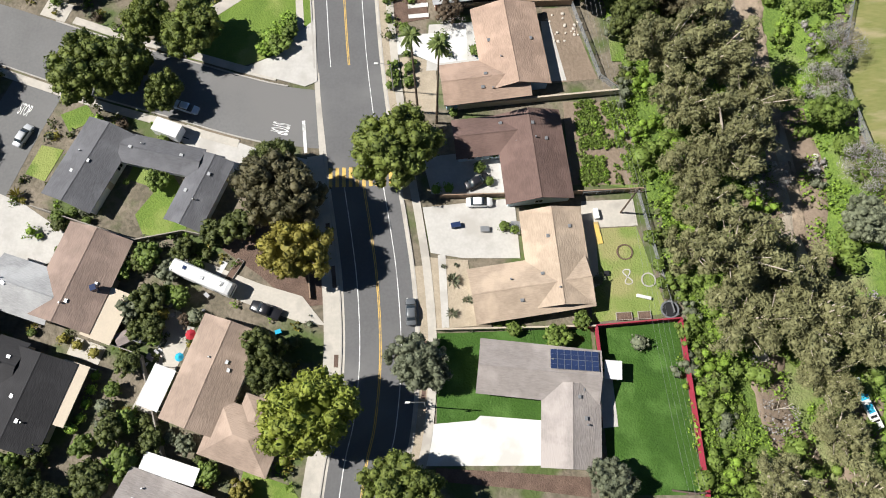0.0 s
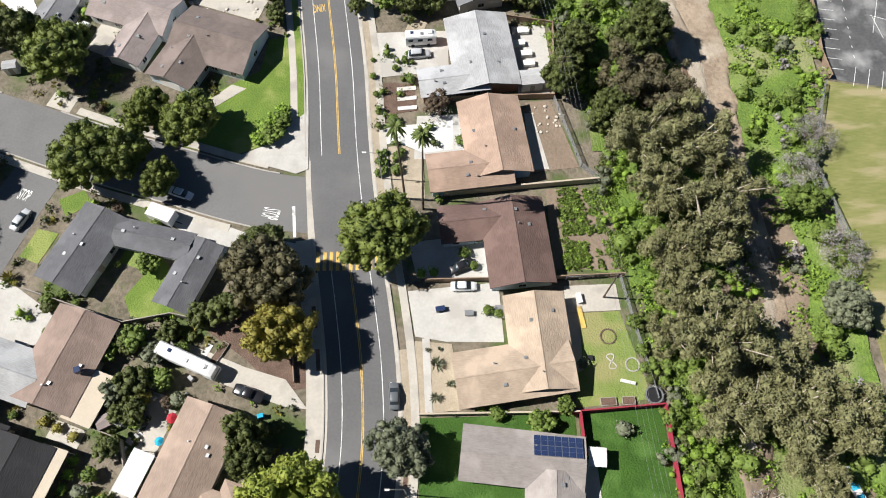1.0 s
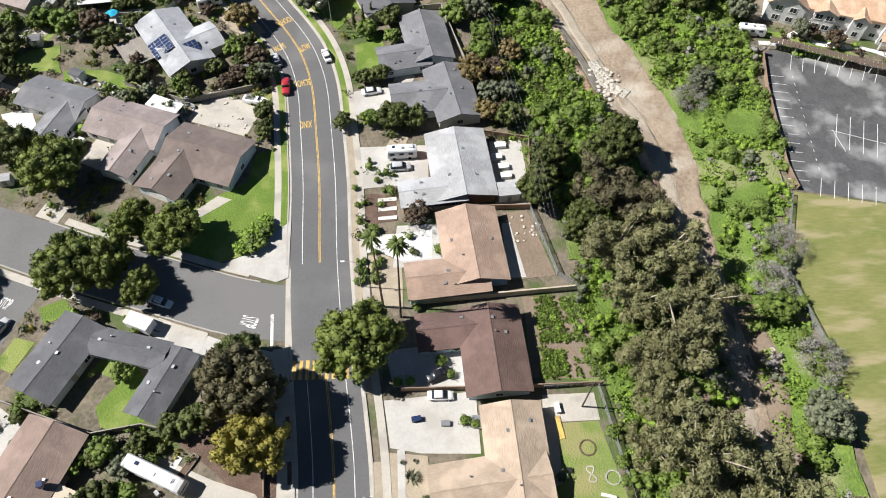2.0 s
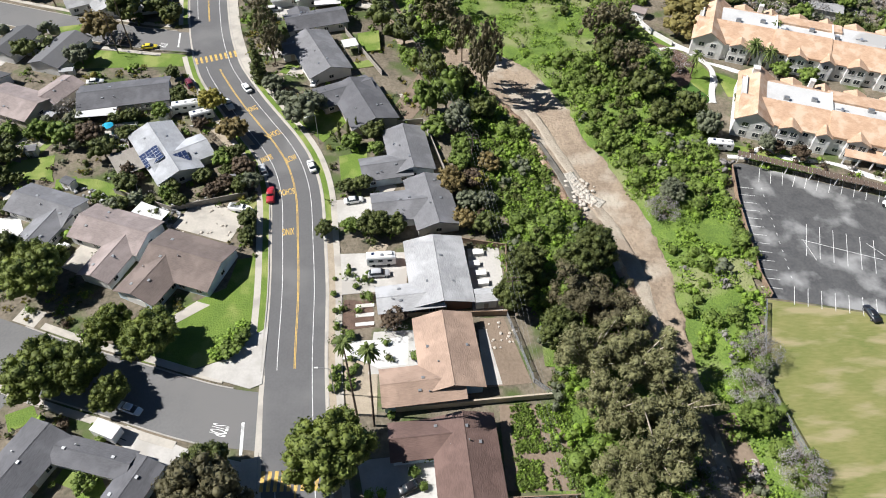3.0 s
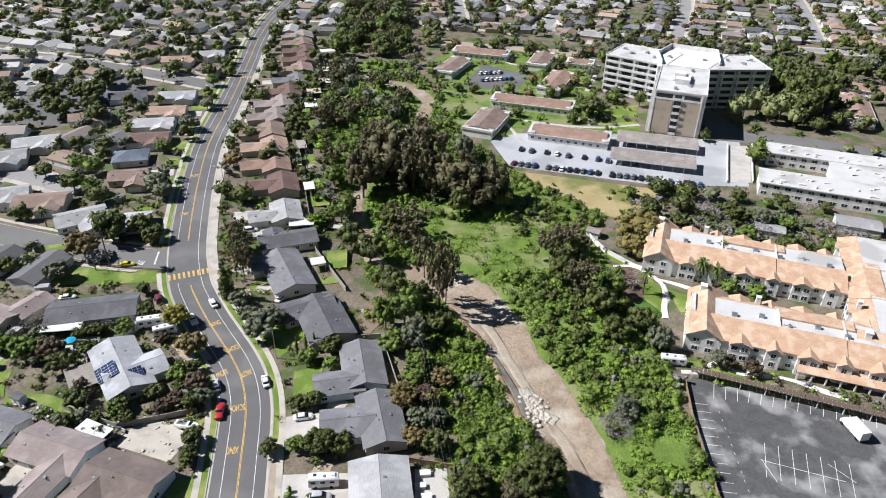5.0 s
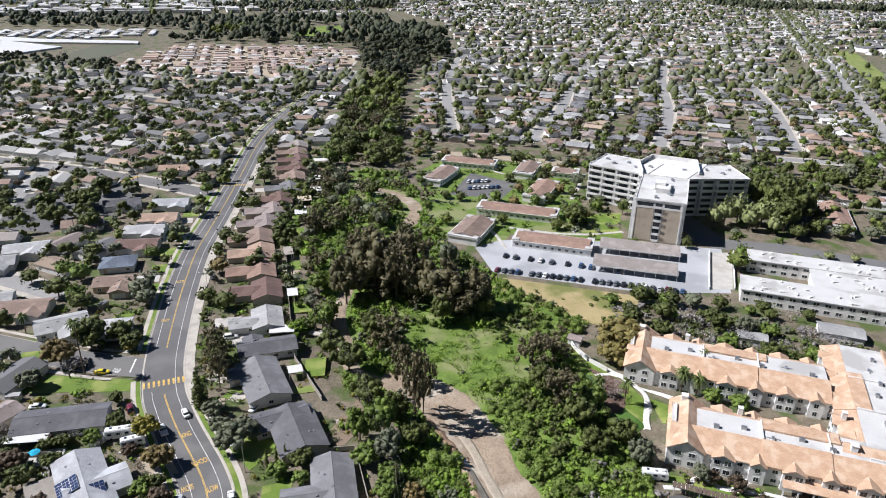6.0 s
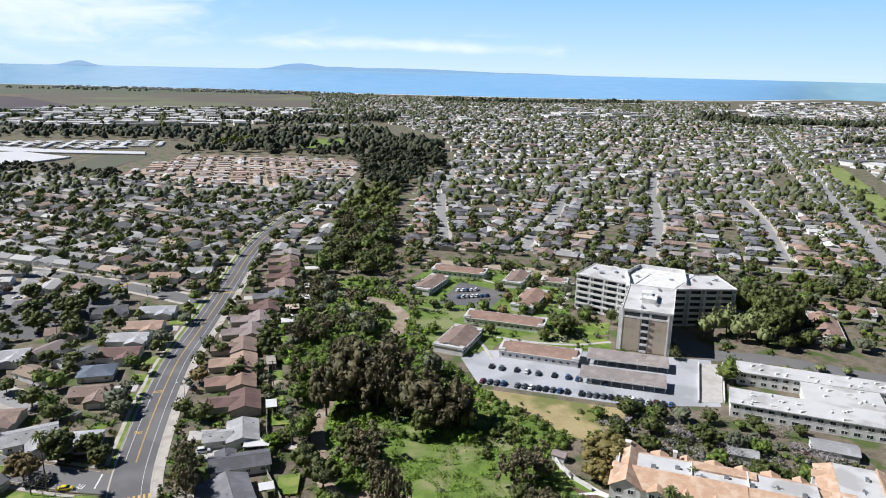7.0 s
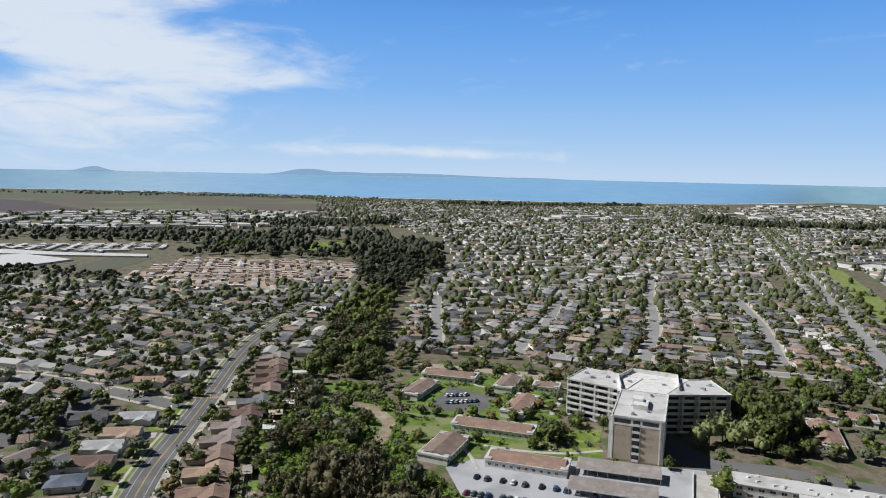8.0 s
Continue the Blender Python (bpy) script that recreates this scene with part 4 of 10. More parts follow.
def tree(kind, x, y, r, h=None, lod=0, label="", group=""):
    """A tree with crown radius r and height h at (x, y)."""
    variant = rng_place.randrange(2)
    lod = max(lod, 1) if r < 4.0 or y > 120 else lod
    lod = 2 if r < 1.9 or (y > 215 and r < 7) else lod
    if r < 1.8 and (y > 70 or x < -70) and not label:
        FAR_SHRUBS.setdefault(kind, []).append((x, y, r * 1.1, (h or r * 1.45) * 0.9))
        return None
    h = h or r * 1.45
    r *= 1.03 if kind not in ("euc", "eucdark", "bare") else 1.05
    key = (kind, variant, lod)
    m = pose(x, y, dip(x, y) - 0.05, 0, 0, rng_place.uniform(0, 360)) @ Matrix.Diagonal((r, r, h / (1.55 if kind not in ("euc", "eucdark") else 2.0), 1))
    if key not in TREE:
        TREE[key] = tree_template(kind, variant, lod)
    bushy = not (lod == 0 and r > 2.4 or r > 3.0)
    text = label or (LABELS[kind] if r > 2.1 else LABELS[kind].replace("tree", "shrub").replace("tall ", ""))
    if bushy:
        ob = new("shrub" if r < 2.4 else NAMES[kind], TREE[key][0])
        ob.matrix_world = m
        return tagged(ob, text, "tree" if r > 2.1 else "shrub", group)
    if y > 300:
        if (key, "joined") not in TREE:
            b = Build()
            for part_me in TREE[key]:
                b.add([v.co for v in part_me.vertices], [tuple(p.vertices) for p in part_me.polygons])
            me = b.mesh("tree", M["l_" + kind], True)
            me.materials.append(M["bark"])
            n_leaf = len(TREE[key][0].polygons)
            me.polygons.foreach_set("material_index", [0 if i < n_leaf else 1 for i in range(len(me.polygons))])
            TREE[key, "joined"] = me
        ob = new(NAMES[kind], TREE[key, "joined"])
        ob.matrix_world = m
        return tagged(ob, text, "tree", group)
    ob = thing(NAMES[kind] if r > 1.9 or kind == "bright" else "shrub", m, label or (LABELS[kind] if r > 1.9 else LABELS[kind].replace("tree", "shrub").replace("tall ", "")), "tree" if r > 1.9 else "shrub", group)
    part("crown", TREE[key][0], None, ob)
    part("trunk", TREE[key][1], None, ob)
    return ob


def thicket(items, kind, label):
    """Many bushes of one kind joined into one body; items: (x, y, radius, height)."""
    rng = np.random.default_rng(len(items) + hash_of(kind))
    cl = []
    for x, y, r, h in items:
        z = dip(x, y)
        for k in range(8):
            az, q = rng.uniform(0, 6.28), math.sqrt(rng.uniform(0.02, 1.0)) * r
            cl.append((x + q * math.cos(az), y + q * math.sin(az), z + h * rng.uniform(0.25, 0.9) * (1.1 - 0.5 * q / r), r * rng.uniform(0.17, 0.36)))
        cl.append((x, y, z + 0.4 * h, 0.5 * r))
    ob = new("thicket", leaf_mesh("thicket", cl, 33, 0.39, M["l_" + kind], rng, [c for c in cl if c[3] > 0.55], 0.85))
    return tagged(ob, label, "thicket", kind="stuff")


def palm(x, y, h, r=2.3, tx=0.0, ty=0.0):
    """A fan palm with a bare leaning trunk."""
    rng = np.random.default_rng(int(abs(x * 13 + y * 7)))
    ob = thing("palm_tree", pose(x, y, dip(x, y)), "tall palm tree with a slim bare trunk", "palm tree", "palms")
    b = Build()
    for k in range(6):
        b.tube((tx * k / 6, ty * k / 6, h * k / 6 - 0.05), (tx * (k + 1) / 6, ty * (k + 1) / 6, h * (k + 1) / 6), 0.24 - 0.02 * k, 0.22 - 0.02 * k, 7)
    part("trunk", b, M["bark"], ob)
    for k in range(38):
        az, el = k * 2.4, rng.uniform(-0.7, 1.25)
        fb = Build()
        for s in range(4):
            p0, p1 = s / 4, (s + 1) / 4
            def at(p):
                return Vector((r * p * math.cos(el), 0, r * p * math.sin(el) - 0.9 * p * p * r * 0.6))
            w0, w1 = (0.08, 0.22, 0.28, 0.2, 0.03)[s], (0.08, 0.22, 0.28, 0.2, 0.03)[s + 1]
            a, c = at(p0), at(p1)
            fb.add([a + Vector((0, -w0, -0.12)), a, c, c + Vector((0, -w1, -0.12))], [(0, 1, 2, 3)]).add([a, a + Vector((0, w0, -0.12)), c + Vector((0, w1, -0.12)), c], [(0, 1, 2, 3)])
        part("frond", fb, M["l_palm"], ob, m=pose(tx, ty, h, 0, 0, math.degrees(az)))
    return ob


def cypress(x, y, h, r=0.8):
    if "cyp" not in TREE:
        rng = np.random.default_rng(9)
        cl = [(0.15 * rng.normal(), 0.15 * rng.normal(), 0.08 + 0.9 * k / 14, 0.55 * (1 - (k / 15) ** 1.6) + 0.12) for k in range(15)]
        cl = [(a, b, c * 6, d) for a, b, c, d in cl]
        TREE["cyp"] = leaf_mesh("crown", cl, 200, 0.22, M["l_dark"], rng), Build().tube((0, 0, -0.1), (0, 0, 3), 0.15, 0.08).mesh("trunk", M["bark"])
    ob = thing("cypress", pose(x, y, dip(x, y)) @ Matrix.Diagonal((r, r, h / 6, 1)), "slim dark upright cypress", "tree", "cypresses")
    part("crown", TREE["cyp"][0], None, ob)
    part("trunk", TREE["cyp"][1], None, ob)


# ---------------------------------------------------------------- cars
PAINT = {}
for key, c in dict(white=(0.80, 0.80, 0.79), black=(0.02, 0.02, 0.024), grey=(0.12, 0.13, 0.14), silver=(0.50, 0.51, 0.53), red=(0.40, 0.03, 0.04), maroon=(0.16, 0.03, 0.05), blue=(0.05, 0.10, 0.22), yellow=(0.80, 0.65, 0.05), tan=(0.45, 0.38, 0.28), pale=(0.62, 0.72, 0.82)).items():
    PAINT[key] = mat("car_paint_" + key, c, tuple(v * 0.95 for v in c), 0.5, 3.0, rough=0.28, spec=0.6)
CAR = {}


def lofted(sections):
    """A closed body from cross sections (x, half width, z low, z high), rounded."""
    b = Build()
    for x, w, z0, z1 in sections:
        b.v += [(x, -w * 0.94, z0), (x, -w, z0 + (z1 - z0) * 0.35), (x, -w * 0.9, z0 + (z1 - z0) * 0.88), (x, -w * 0.72, z1), (x, w * 0.72, z1), (x, w * 0.9, z0 + (z1 - z0) * 0.88), (x, w, z0 + (z1 - z0) * 0.35), (x, w * 0.94, z0)]
    n = len(sections)
    for i in range(n - 1):
        b.f += [(8 * i + k, 8 * i + (k + 1) % 8, 8 * i + 8 + (k + 1) % 8, 8 * i + 8 + k) for k in range(8)]
    b.f += [tuple(range(7, -1, -1)), tuple(range(8 * n - 8, 8 * n))]
    return b


def car_meshes(kind):
    if kind in CAR:
        return CAR[kind]
    L, W = {"sedan": (4.6, 0.90), "suv": (4.7, 0.94), "pickup": (5.4, 0.98), "van": (5.2, 1.0)}[kind]
    f, r = L / 2, -L / 2
    if kind == "pickup":
        body = [(r, W * 0.9, 0.5, 1.05), (r + 0.1, W, 0.35, 1.1), (-0.5, W, 0.3, 1.1), (0.9, W, 0.3, 1.08), (f - 0.5, W * 0.96, 0.32, 1.0), (f - 0.08, W * 0.86, 0.36, 0.85), (f, W * 0.75, 0.45, 0.7)]
        cab, glass = [(-0.75, W * 0.86, 1.05, 1.62), (-0.6, W * 0.88, 1.05, 1.80), (0.55, W * 0.88, 1.05, 1.80), (0.75, W * 0.86, 1.05, 1.68)], [(-0.85, W * 0.86, 1.04, 1.58), (0.6, W * 0.90, 1.04, 1.64), (1.25, W * 0.86, 1.04, 1.12)]
    else:
        hi = {"sedan": 1.44, "suv": 1.70, "van": 1.95}[kind]
        back = {"sedan": r + 0.75, "suv": r + 0.2, "van": r + 0.1}[kind]
        body = [(r, W * 0.8, 0.5, 0.85), (r + 0.12, W * 0.94, 0.35, 0.95), (-0.9, W, 0.28, 0.98), (0.8, W, 0.28, 0.95), (f - 0.6, W * 0.96, 0.3, 0.86), (f - 0.1, W * 0.84, 0.34, 0.72), (f, W * 0.7, 0.42, 0.62)]
        cab, glass = [(back + 0.45, W * 0.76, 0.9, hi - 0.05), (back + 0.7, W * 0.80, 0.9, hi), (0.25, W * 0.80, 0.9, hi), (0.5, W * 0.76, 0.9, hi - 0.06)], [(back, W * 0.80, 0.9, 1.0), (back + 0.55, W * 0.86, 0.9, hi - 0.1), (0.4, W * 0.86, 0.9, hi - 0.1), (1.25, W * 0.82, 0.9, 0.98)]
    wheel = Build().tube((0, -0.11, 0), (0, 0.11, 0), 0.33, 0.33, 12).mesh("wheel", M["dark"])
    rim = Build().tube((0, -0.125, 0), (0, 0.125, 0), 0.2, 0.2, 10).mesh("rim", M["metal"])
    CAR[kind] = (lofted(body), lofted(cab), lofted(glass).mesh("glasshouse", M["glass"], True), wheel, rim, L, W)
    return CAR[kind]


CARDONE = {}


def car(kind, paint_key, x, y, rot, label="", z=0.05, group="cars"):
    label = label or f"parked {paint_key} {kind} on its wheels"
    if (kind, paint_key, group) in CARDONE:
        ob = copy_thing(CARDONE[kind, paint_key, group], pose(x, y, z, 0, 0, rot))
        return tagged(ob, label, "car", group)
    body, cab, glass, wheel, rim, L, W = car_meshes(kind)
    ob = thing("car" if kind != "pickup" else "pickup_truck", pose(x, y, z, 0, 0, rot), label, "car", group)
    part("body", body, PAINT[paint_key], ob, smooth=True)
    part("cabin_roof", cab, PAINT[paint_key], ob, smooth=True)
    part("glasshouse", glass, None, ob, "dark tinted glass")
    for sx in (L / 2 - 0.85, -L / 2 + 0.95):
        for sy in (-W + 0.1, W - 0.1):
            w = part("wheel", wheel, None, ob, m=pose(sx, sy, 0.33))
            if group == "cars":
                part("rim", rim, None, w)
    for sy in (-1, 1) if group == "cars" else ():
        part("headlight", Build().box(L / 2 - 0.12, sy * W * 0.62 - 0.16, 0.58, L / 2 - 0.01, sy * W * 0.62 + 0.16, 0.70), M["concrete_white"], ob)
    CARDONE[kind, paint_key, group] = ob
    return ob


def fence(pts, h, material, label, name="fence", thick=0.1, post=2.4):
    """A run of wall or fence along points, with posts."""
    mid = Vector((*pts[0], 0))
    ob = thing(name, Matrix.Translation(mid), label, "fence")
    for a, b in zip(pts, pts[1:]):
        a, b = Vector((*a, 0)) - mid, Vector((*b, 0)) - mid
        L = (b - a).length
        q = Matrix.Translation(a) @ pose(0, 0, 0, 0, 0, math.degrees(math.atan2(b.y - a.y, b.x - a.x)))
        part("panel", Build().box(0, -thick / 2, -1.0, L, thick / 2, h), M[material if material != "metal" else "chain"], ob, m=q)
        part("cap", Build().box(0, -thick / 2 - 0.04, h, L, thick / 2 + 0.04, h + 0.06), M[material], ob, m=q)
        n = max(1, int(L / post))
        posts = Build().box(-0.07, -thick / 2 - 0.06, -1.0, 0.07, thick / 2 + 0.06, h + 0.1).mesh("post", M[material])
        for k in range(n + 1) if material in ("wood", "metal") else ():
            part("post", posts, None, ob, m=q @ pose(L * k / n, 0, 0))
    return ob

# ---------------------------------------------------------------- houses by the road, camera side
house([(12.9, 72.0, 17.4, 12.3, 97, "g"), (8.0, 64.9, 16.0, 8.4, 7, "g")], "tan", "blue", "house with orange-tan shingle roof and blue walls", 18)
house([(15.9, 49.8, 17.0, 11.8, 95, "g"), (9.0, 53.9, 14.0, 7.6, 6, "g")], "dbrown", "pale", "house with dark brown shingle roof and a shaded court", 18)
house([(18.7, 31.4, 17.0, 10.6, 94, "g"), (14.2, 26.2, 20.0, 9.5, 8, "g")], "beige", "cream", "house with pale beige shingle roof", 17)
house([(14.7, 12.4, 19.6, 8.8, -7, "g"), (19.2, 4.0, 13.0, 9.4, 86, "g")], "warm", "grey", "house with warm grey shingle roof and solar panels", 17)
house([(11.2, 92.5, 18.6, 13.2, 97, "g"), (5.3, 85.5, 14.0, 7.2, 8, "g")], "white", "brick", "house with pale grey-white roof and brown gable wall", 13)
house([(10.0, 113.5, 17.0, 10.5, 102, "g"), (2.5, 112.3, 13.0, 9.8, 8, "g")], "gray", "white", "house with grey shingle roof", 18)
house([(4.2, 132.0, 17.0, 11.0, 101, "g"), (-1.2, 125.6, 12.5, 8.6, 12, "g")], "gray", "pale", "house with grey shingle roof and pale blue walls", 18)
house([(-8.3, 151.3, 20.0, 13.2, 114, "g"), (-13.6, 156.6, 16.0, 9.6, 26, "g")], "dgray", "beige", "house with charcoal shingle roof and skylights", 17, skylights=3)
house([(-22.6, 174.8, 22.0, 13.0, 115, "g"), (-29.0, 178.6, 11.0, 6.8, 20, "g")], "gray", "white", "house with grey shingle roof", 18)
house([(-25.5, 194.0, 19.0, 10.0, 18, "g"), (-30.5, 196.0, 8.0, 7.0, 108, "g")], "dgray", "white", "house with dark grey shingle roof", 18)
house([(-29.5, 212.5, 15.0, 11.0, 105, "g"), (-37.0, 209.0, 10.0, 8.0, 15, "g")], "lgray", "white", "house with pale weathered grey roof", 16)
for (x, y), roof in zip(((-35.5, 234.5), (-41.5, 252.0), (-45.5, 269.5), (-50.0, 286.5), (-50.8, 304.5), (-51.2, 321.5), (-51.0, 338.5), (-49.5, 357.0), (-50.5, 376.5), (-51.0, 394.0), (-54.0, 411.5), (-58.0, 428.0), (-60.5, 445.0)), ("maroon", "terra", "tan", "brown", "mauve", "mauve", "dbrown", "gray", "brown", "maroon", "maroon", "brown", "warm")):
    house([(x + 1, y, 15.8, 11.5, 104, "g"), (x - 6.5, y - 1, 13.0, 9.2, 14, "g")], roof, "beige", f"row house with {dict(maroon='dull maroon', terra='terracotta', tan='tan', brown='brown', mauve='mauve-brown', dbrown='dark brown', warm='warm grey', gray='grey')[roof]} shingle roof", 18, detail=1)
# ---------------------------------------------------------------- houses on the other side
house([(-61.1, 49.5, 15.8, 9.6, 66, "g"), (-48.9, 51.0, 14.5, 5.6, -14, "g"), (-41.8, 44.3, 13.6, 6.8, 68, "g")], "dgray", "white", "courtyard house with charcoal shingle roof", 17)
house([(-60.2, 29.4, 16.6, 11.6, 71, "g"), (-69.0, 27.5, 12.0, 9.0, -19, "g", "lgray")], "brown", "beige", "house with brown and pale weathered roof", 17)
# roof is near black because tree shade is put into its shingle colour
house([(-66.0, 9.5, 15.0, 11.0, 72, "g"), (-72.0, 16.0, 9.0, 8.0, -18, "g")], "black", "beige", "house with tree shade painted into its black roof", 17)
house([(-37.3, 12.9, 17.6, 10.2, 70, "g"), (-31.8, 3.2, 11.5, 9.0, -20, "h"), (-29.8, 6.2, 6.0, 6.0, 70, "h")], "rosy", "cream", "house with rosy brown shingle roof", 18)
house([(-43.5, -7.5, 14.0, 9.5, -20, "g")], "warm", "white", "house with warm grey shingle roof", 17)
house([(-42.9, 95.9, 17.6, 13.2, -19, "g"), (-48.9, 91.4, 13.5, 10.4, 66, "g")], "umber", "pale", "corner house with dark brown shingle roof", 18)
house([(-60.8, 104.9, 18.0, 11.0, -19, "g"), (-59.2, 97.0, 14.0, 8.0, 70, "g")], "mauve", "white", "house with mauve-grey shingle roof", 18)
house([(-79.0, 112.6, 16.5, 9.6, -20, "g"), (-77.4, 104.0, 13.5, 7.6, 72, "g")], "gray", "white", "house with grey shingle roof", 18)
house([(-56.4, 131.3, 22.0, 11.8, -56, "g"), (-52.6, 130.2, 15.0, 9.6, 34, "g")], "pale", "white", "house with pale blue-grey roof and solar panels", 17)
house([(-73.2, 155.4, 24.0, 11.4, 12, "g")], "dgray", "white", "long house with dark grey shingle roof", 16)
house([(-101.0, 151.5, 17.0, 12.0, -22, "g"), (-91.5, 157.0, 11.0, 8.6, 62, "g")], "mauve", "beige", "house with brown-grey shingle roof", 17)
house([(-100.6, 258.5, 14.0, 12.0, 14, "h")], "blue", "white", "house with slate blue hipped roof", 20)
house([(-94.5, 240.6, 15.0, 10.0, 10, "g"), (-90.0, 235.0, 9.0, 8.0, 100, "g")], "brown", "tan", "house with tan-brown shingle roof", 18)
house([(-99.0, 208.0, 17.0, 12.0, 30, "g"), (-93.0, 203.0, 11.0, 9.0, 120, "g")], "lgray", "white", "house with pale weathered grey roof", 16)
house([(-83.5, 205.0, 18.0, 11.5, 12, "g")], "white", "white", "low house with plain white roof", 14)
for (x, y), roof in zip(((-102.5, 310.0), (-103.0, 294.5), (-100.0, 277.5), (-104.0, 331.5), (-128.0, 330.0), (-145.0, 272.5), (-151.0, 257.0), (-118, 219.6), (-134, 224), (-122.0, 391.0), (-107.5, 402.0), (-135.0, 302.0)), ("tan", "white", "maroon", "pale", "dgray", "white", "lgray", "brown", "lgray", "tan", "lgray", "brown")):
    house([(x, y, 18.0, 11.5, 8 if x > -125 else 20, "g"), (x + 4.5, y - 4, 9.5, 8.5, 98, "g")], roof, "white", f"house with {dict(tan='tan', lgray='light grey', brown='brown', pale='pale blue-grey', dgray='dark grey', white='white', maroon='dull maroon')[roof]} shingle roof", 17, detail=1)
# patio covers
def patio_cover(x, y, L, W, rot, material, label, h=2.5):
    ob = thing("patio_cover", pose(x, y, 0, 0, 0, rot), label, "patio cover")
    part("cover", Build().box(-L / 2, -W / 2, h, L / 2, W / 2, h + 0.12), M[material], ob)
    for sx in (-1, 1):
        for sy in (-1, 1):
            part("post", Build().box(-0.06, -0.06, -0.1, 0.06, 0.06, h), M["trim"], ob, m=pose(sx * (L / 2 - 0.2), sy * (W / 2 - 0.2), 0))
patio_cover(-55.0, 22.9, 8.7, 5.4, 69, "r_patio", "tan roll-roofed patio cover")
patio_cover(-60.2, 10.5, 9.8, 4.4, 72, "r_patio", "brown patio cover behind a house")
patio_cover(-45.9, 11.1, 6.8, 3.7, 69, "r_metal", "white metal patio cover")
patio_cover(-42.7, -1.2, 9.0, 2.8, -18, "r_metal", "white metal patio cover")
patio_cover(-78.6, 148.6, 10.2, 6.5, 8, "r_metal", "white metal carport cover")
patio_cover(-23.0, 205.5, 8.4, 5.5, 8, "r_metal", "white flat patio cover")
patio_cover(-14.0, 180.8, 4.5, 4.2, 18, "r_metal", "plain white shade cover")
patio_cover(-24.5, 233.0, 4.0, 6.5, 14, "r_metal", "plain white patio cover")
for x, y, L, W, mm in ((-33.5, 272.0, 4.0, 9.0, "wood_grey"), (-37.0, 322.0, 6.0, 11.0, "r_metal"), (-38.0, 340.0, 7.0, 8.0, "r_patio"), (-36.0, 355.0, 9.0, 7.0, "r_metal"), (-36.5, 376.0, 7.0, 7.0, "r_metal"), (-30.0, 394.0, 20.0, 5.0, "wood"), (-40.0, 412.0, 9.0, 6.0, "r_metal")):
    patio_cover(x, y, L, W, 14, mm, {"r_metal": "plain white patio cover", "r_patio": "tan roll-roofed patio cover", "wood": "long brown timber pergola", "wood_grey": "weathered grey patio cover"}[mm])
patio_cover(-64.8, 127.6, 9.0, 6.6, -56, "wood_grey", "corrugated grey patio cover")


def solar(x, y, z, rot, tilt, cols, rows_n, label):
    ob = thing("solar_array", pose(x, y, z, 0, 0, rot) @ pose(0, 0, 0, tilt, 0, 0), label, "solar panels")
    pane = Build().box(-0.51, -0.81, 0, 0.51, 0.81, 0.05).mesh("panel", M["solar"])
    rim_m = Build().box(-0.54, -0.84, -0.02, 0.54, -0.81, 0.055).box(-0.54, 0.81, -0.02, 0.54, 0.84, 0.055).box(-0.54, -0.81, -0.02, -0.51, 0.81, 0.055).box(0.51, -0.81, -0.02, 0.54, 0.81, 0.055).box(-0.5, -0.01, 0.05, 0.5, 0.01, 0.056).mesh("rim", M["solar_frame"])
    for i in range(cols):
        for j in range(rows_n):
            p = part("panel", pane, None, ob, m=pose((i - (cols - 1) / 2) * 1.1, (j - (rows_n - 1) / 2) * 1.7, 0))
            part("frame", rim_m, None, p)


solar(20.3, 14.0, 3.62, -5, -17, 7, 2, "dark blue solar panels on a grey roof")
solar(-51.6, 127.4, 3.85, 34, 17, 4, 2, "dark blue solar panels on a pale roof")
solar(-58.6, 128.0, 3.85, -56, 17, 5, 3, "dark blue solar panels on a pale roof")

# ---------------------------------------------------------------- yards
sheet("driveway", [(-2.3, 33.2), (-3.6, 41.5), (12.5, 43.0), (13.0, 32.0), (3, 32.2)], "concrete_pale", "wide cream concrete driveway", "driveway", 0.14)
sheet("yard", [(-2.0, 20.0), (-2.4, 32.4), (4.0, 31.8), (5.5, 20.5)], "sand", "tan gravel front yard with agaves", "yard", 0.10)
sheet("path", [(-0.6, 19.8), (-1.1, 32.8), (0.2, 32.9), (0.6, 19.8)], "concrete_pale", "cream concrete garden path", "path", 0.15)
sheet("lawn", [(24.5, 20.6), (24.8, 37.0), (33.5, 37.4), (37.3, 22.0)], "lawn_pale", "pale patchy back lawn", "lawn", 0.05)
sheet("patio", [(24.0, 37.2), (24.2, 42.2), (33.4, 42.5), (33.8, 37.6)], "concrete", "grey concrete patio slab", "patio", 0.07)
sheet("patio", [(23.8, 26.0), (24.2, 37.2), (26.3, 37.2), (26.2, 27.0)], "concrete", "grey concrete side path", "patio", 0.08)
sheet("lawn", [(25.2, -6.5), (24.6, 19.6), (38.6, 20.6), (39.6, -6.8)], "lawn_deep", "deep green mown back lawn", "lawn", 0.05)
sheet("patio", [(24.8, 3.6), (24.6, 12.4), (26.9, 12.6), (27.2, 3.8)], "concrete_pale", "pale patio beside a lawn", "patio", 0.09)
sheet("lawn", [(-1.8, 4.4), (-1.4, 19.3), (24.0, 19.7), (24.2, 5.0), (15.0, 5.0)], "lawn_deep", "deep green front lawn", "lawn", 0.06)
sheet("driveway", [(-4.8, -1.6), (-4.4, 4.6), (4.4, 5.2), (5.2, 5.9), (15.0, 5.0), (15.2, -1.9)], "concrete_white", "bright white concrete driveway", "driveway", 0.13)
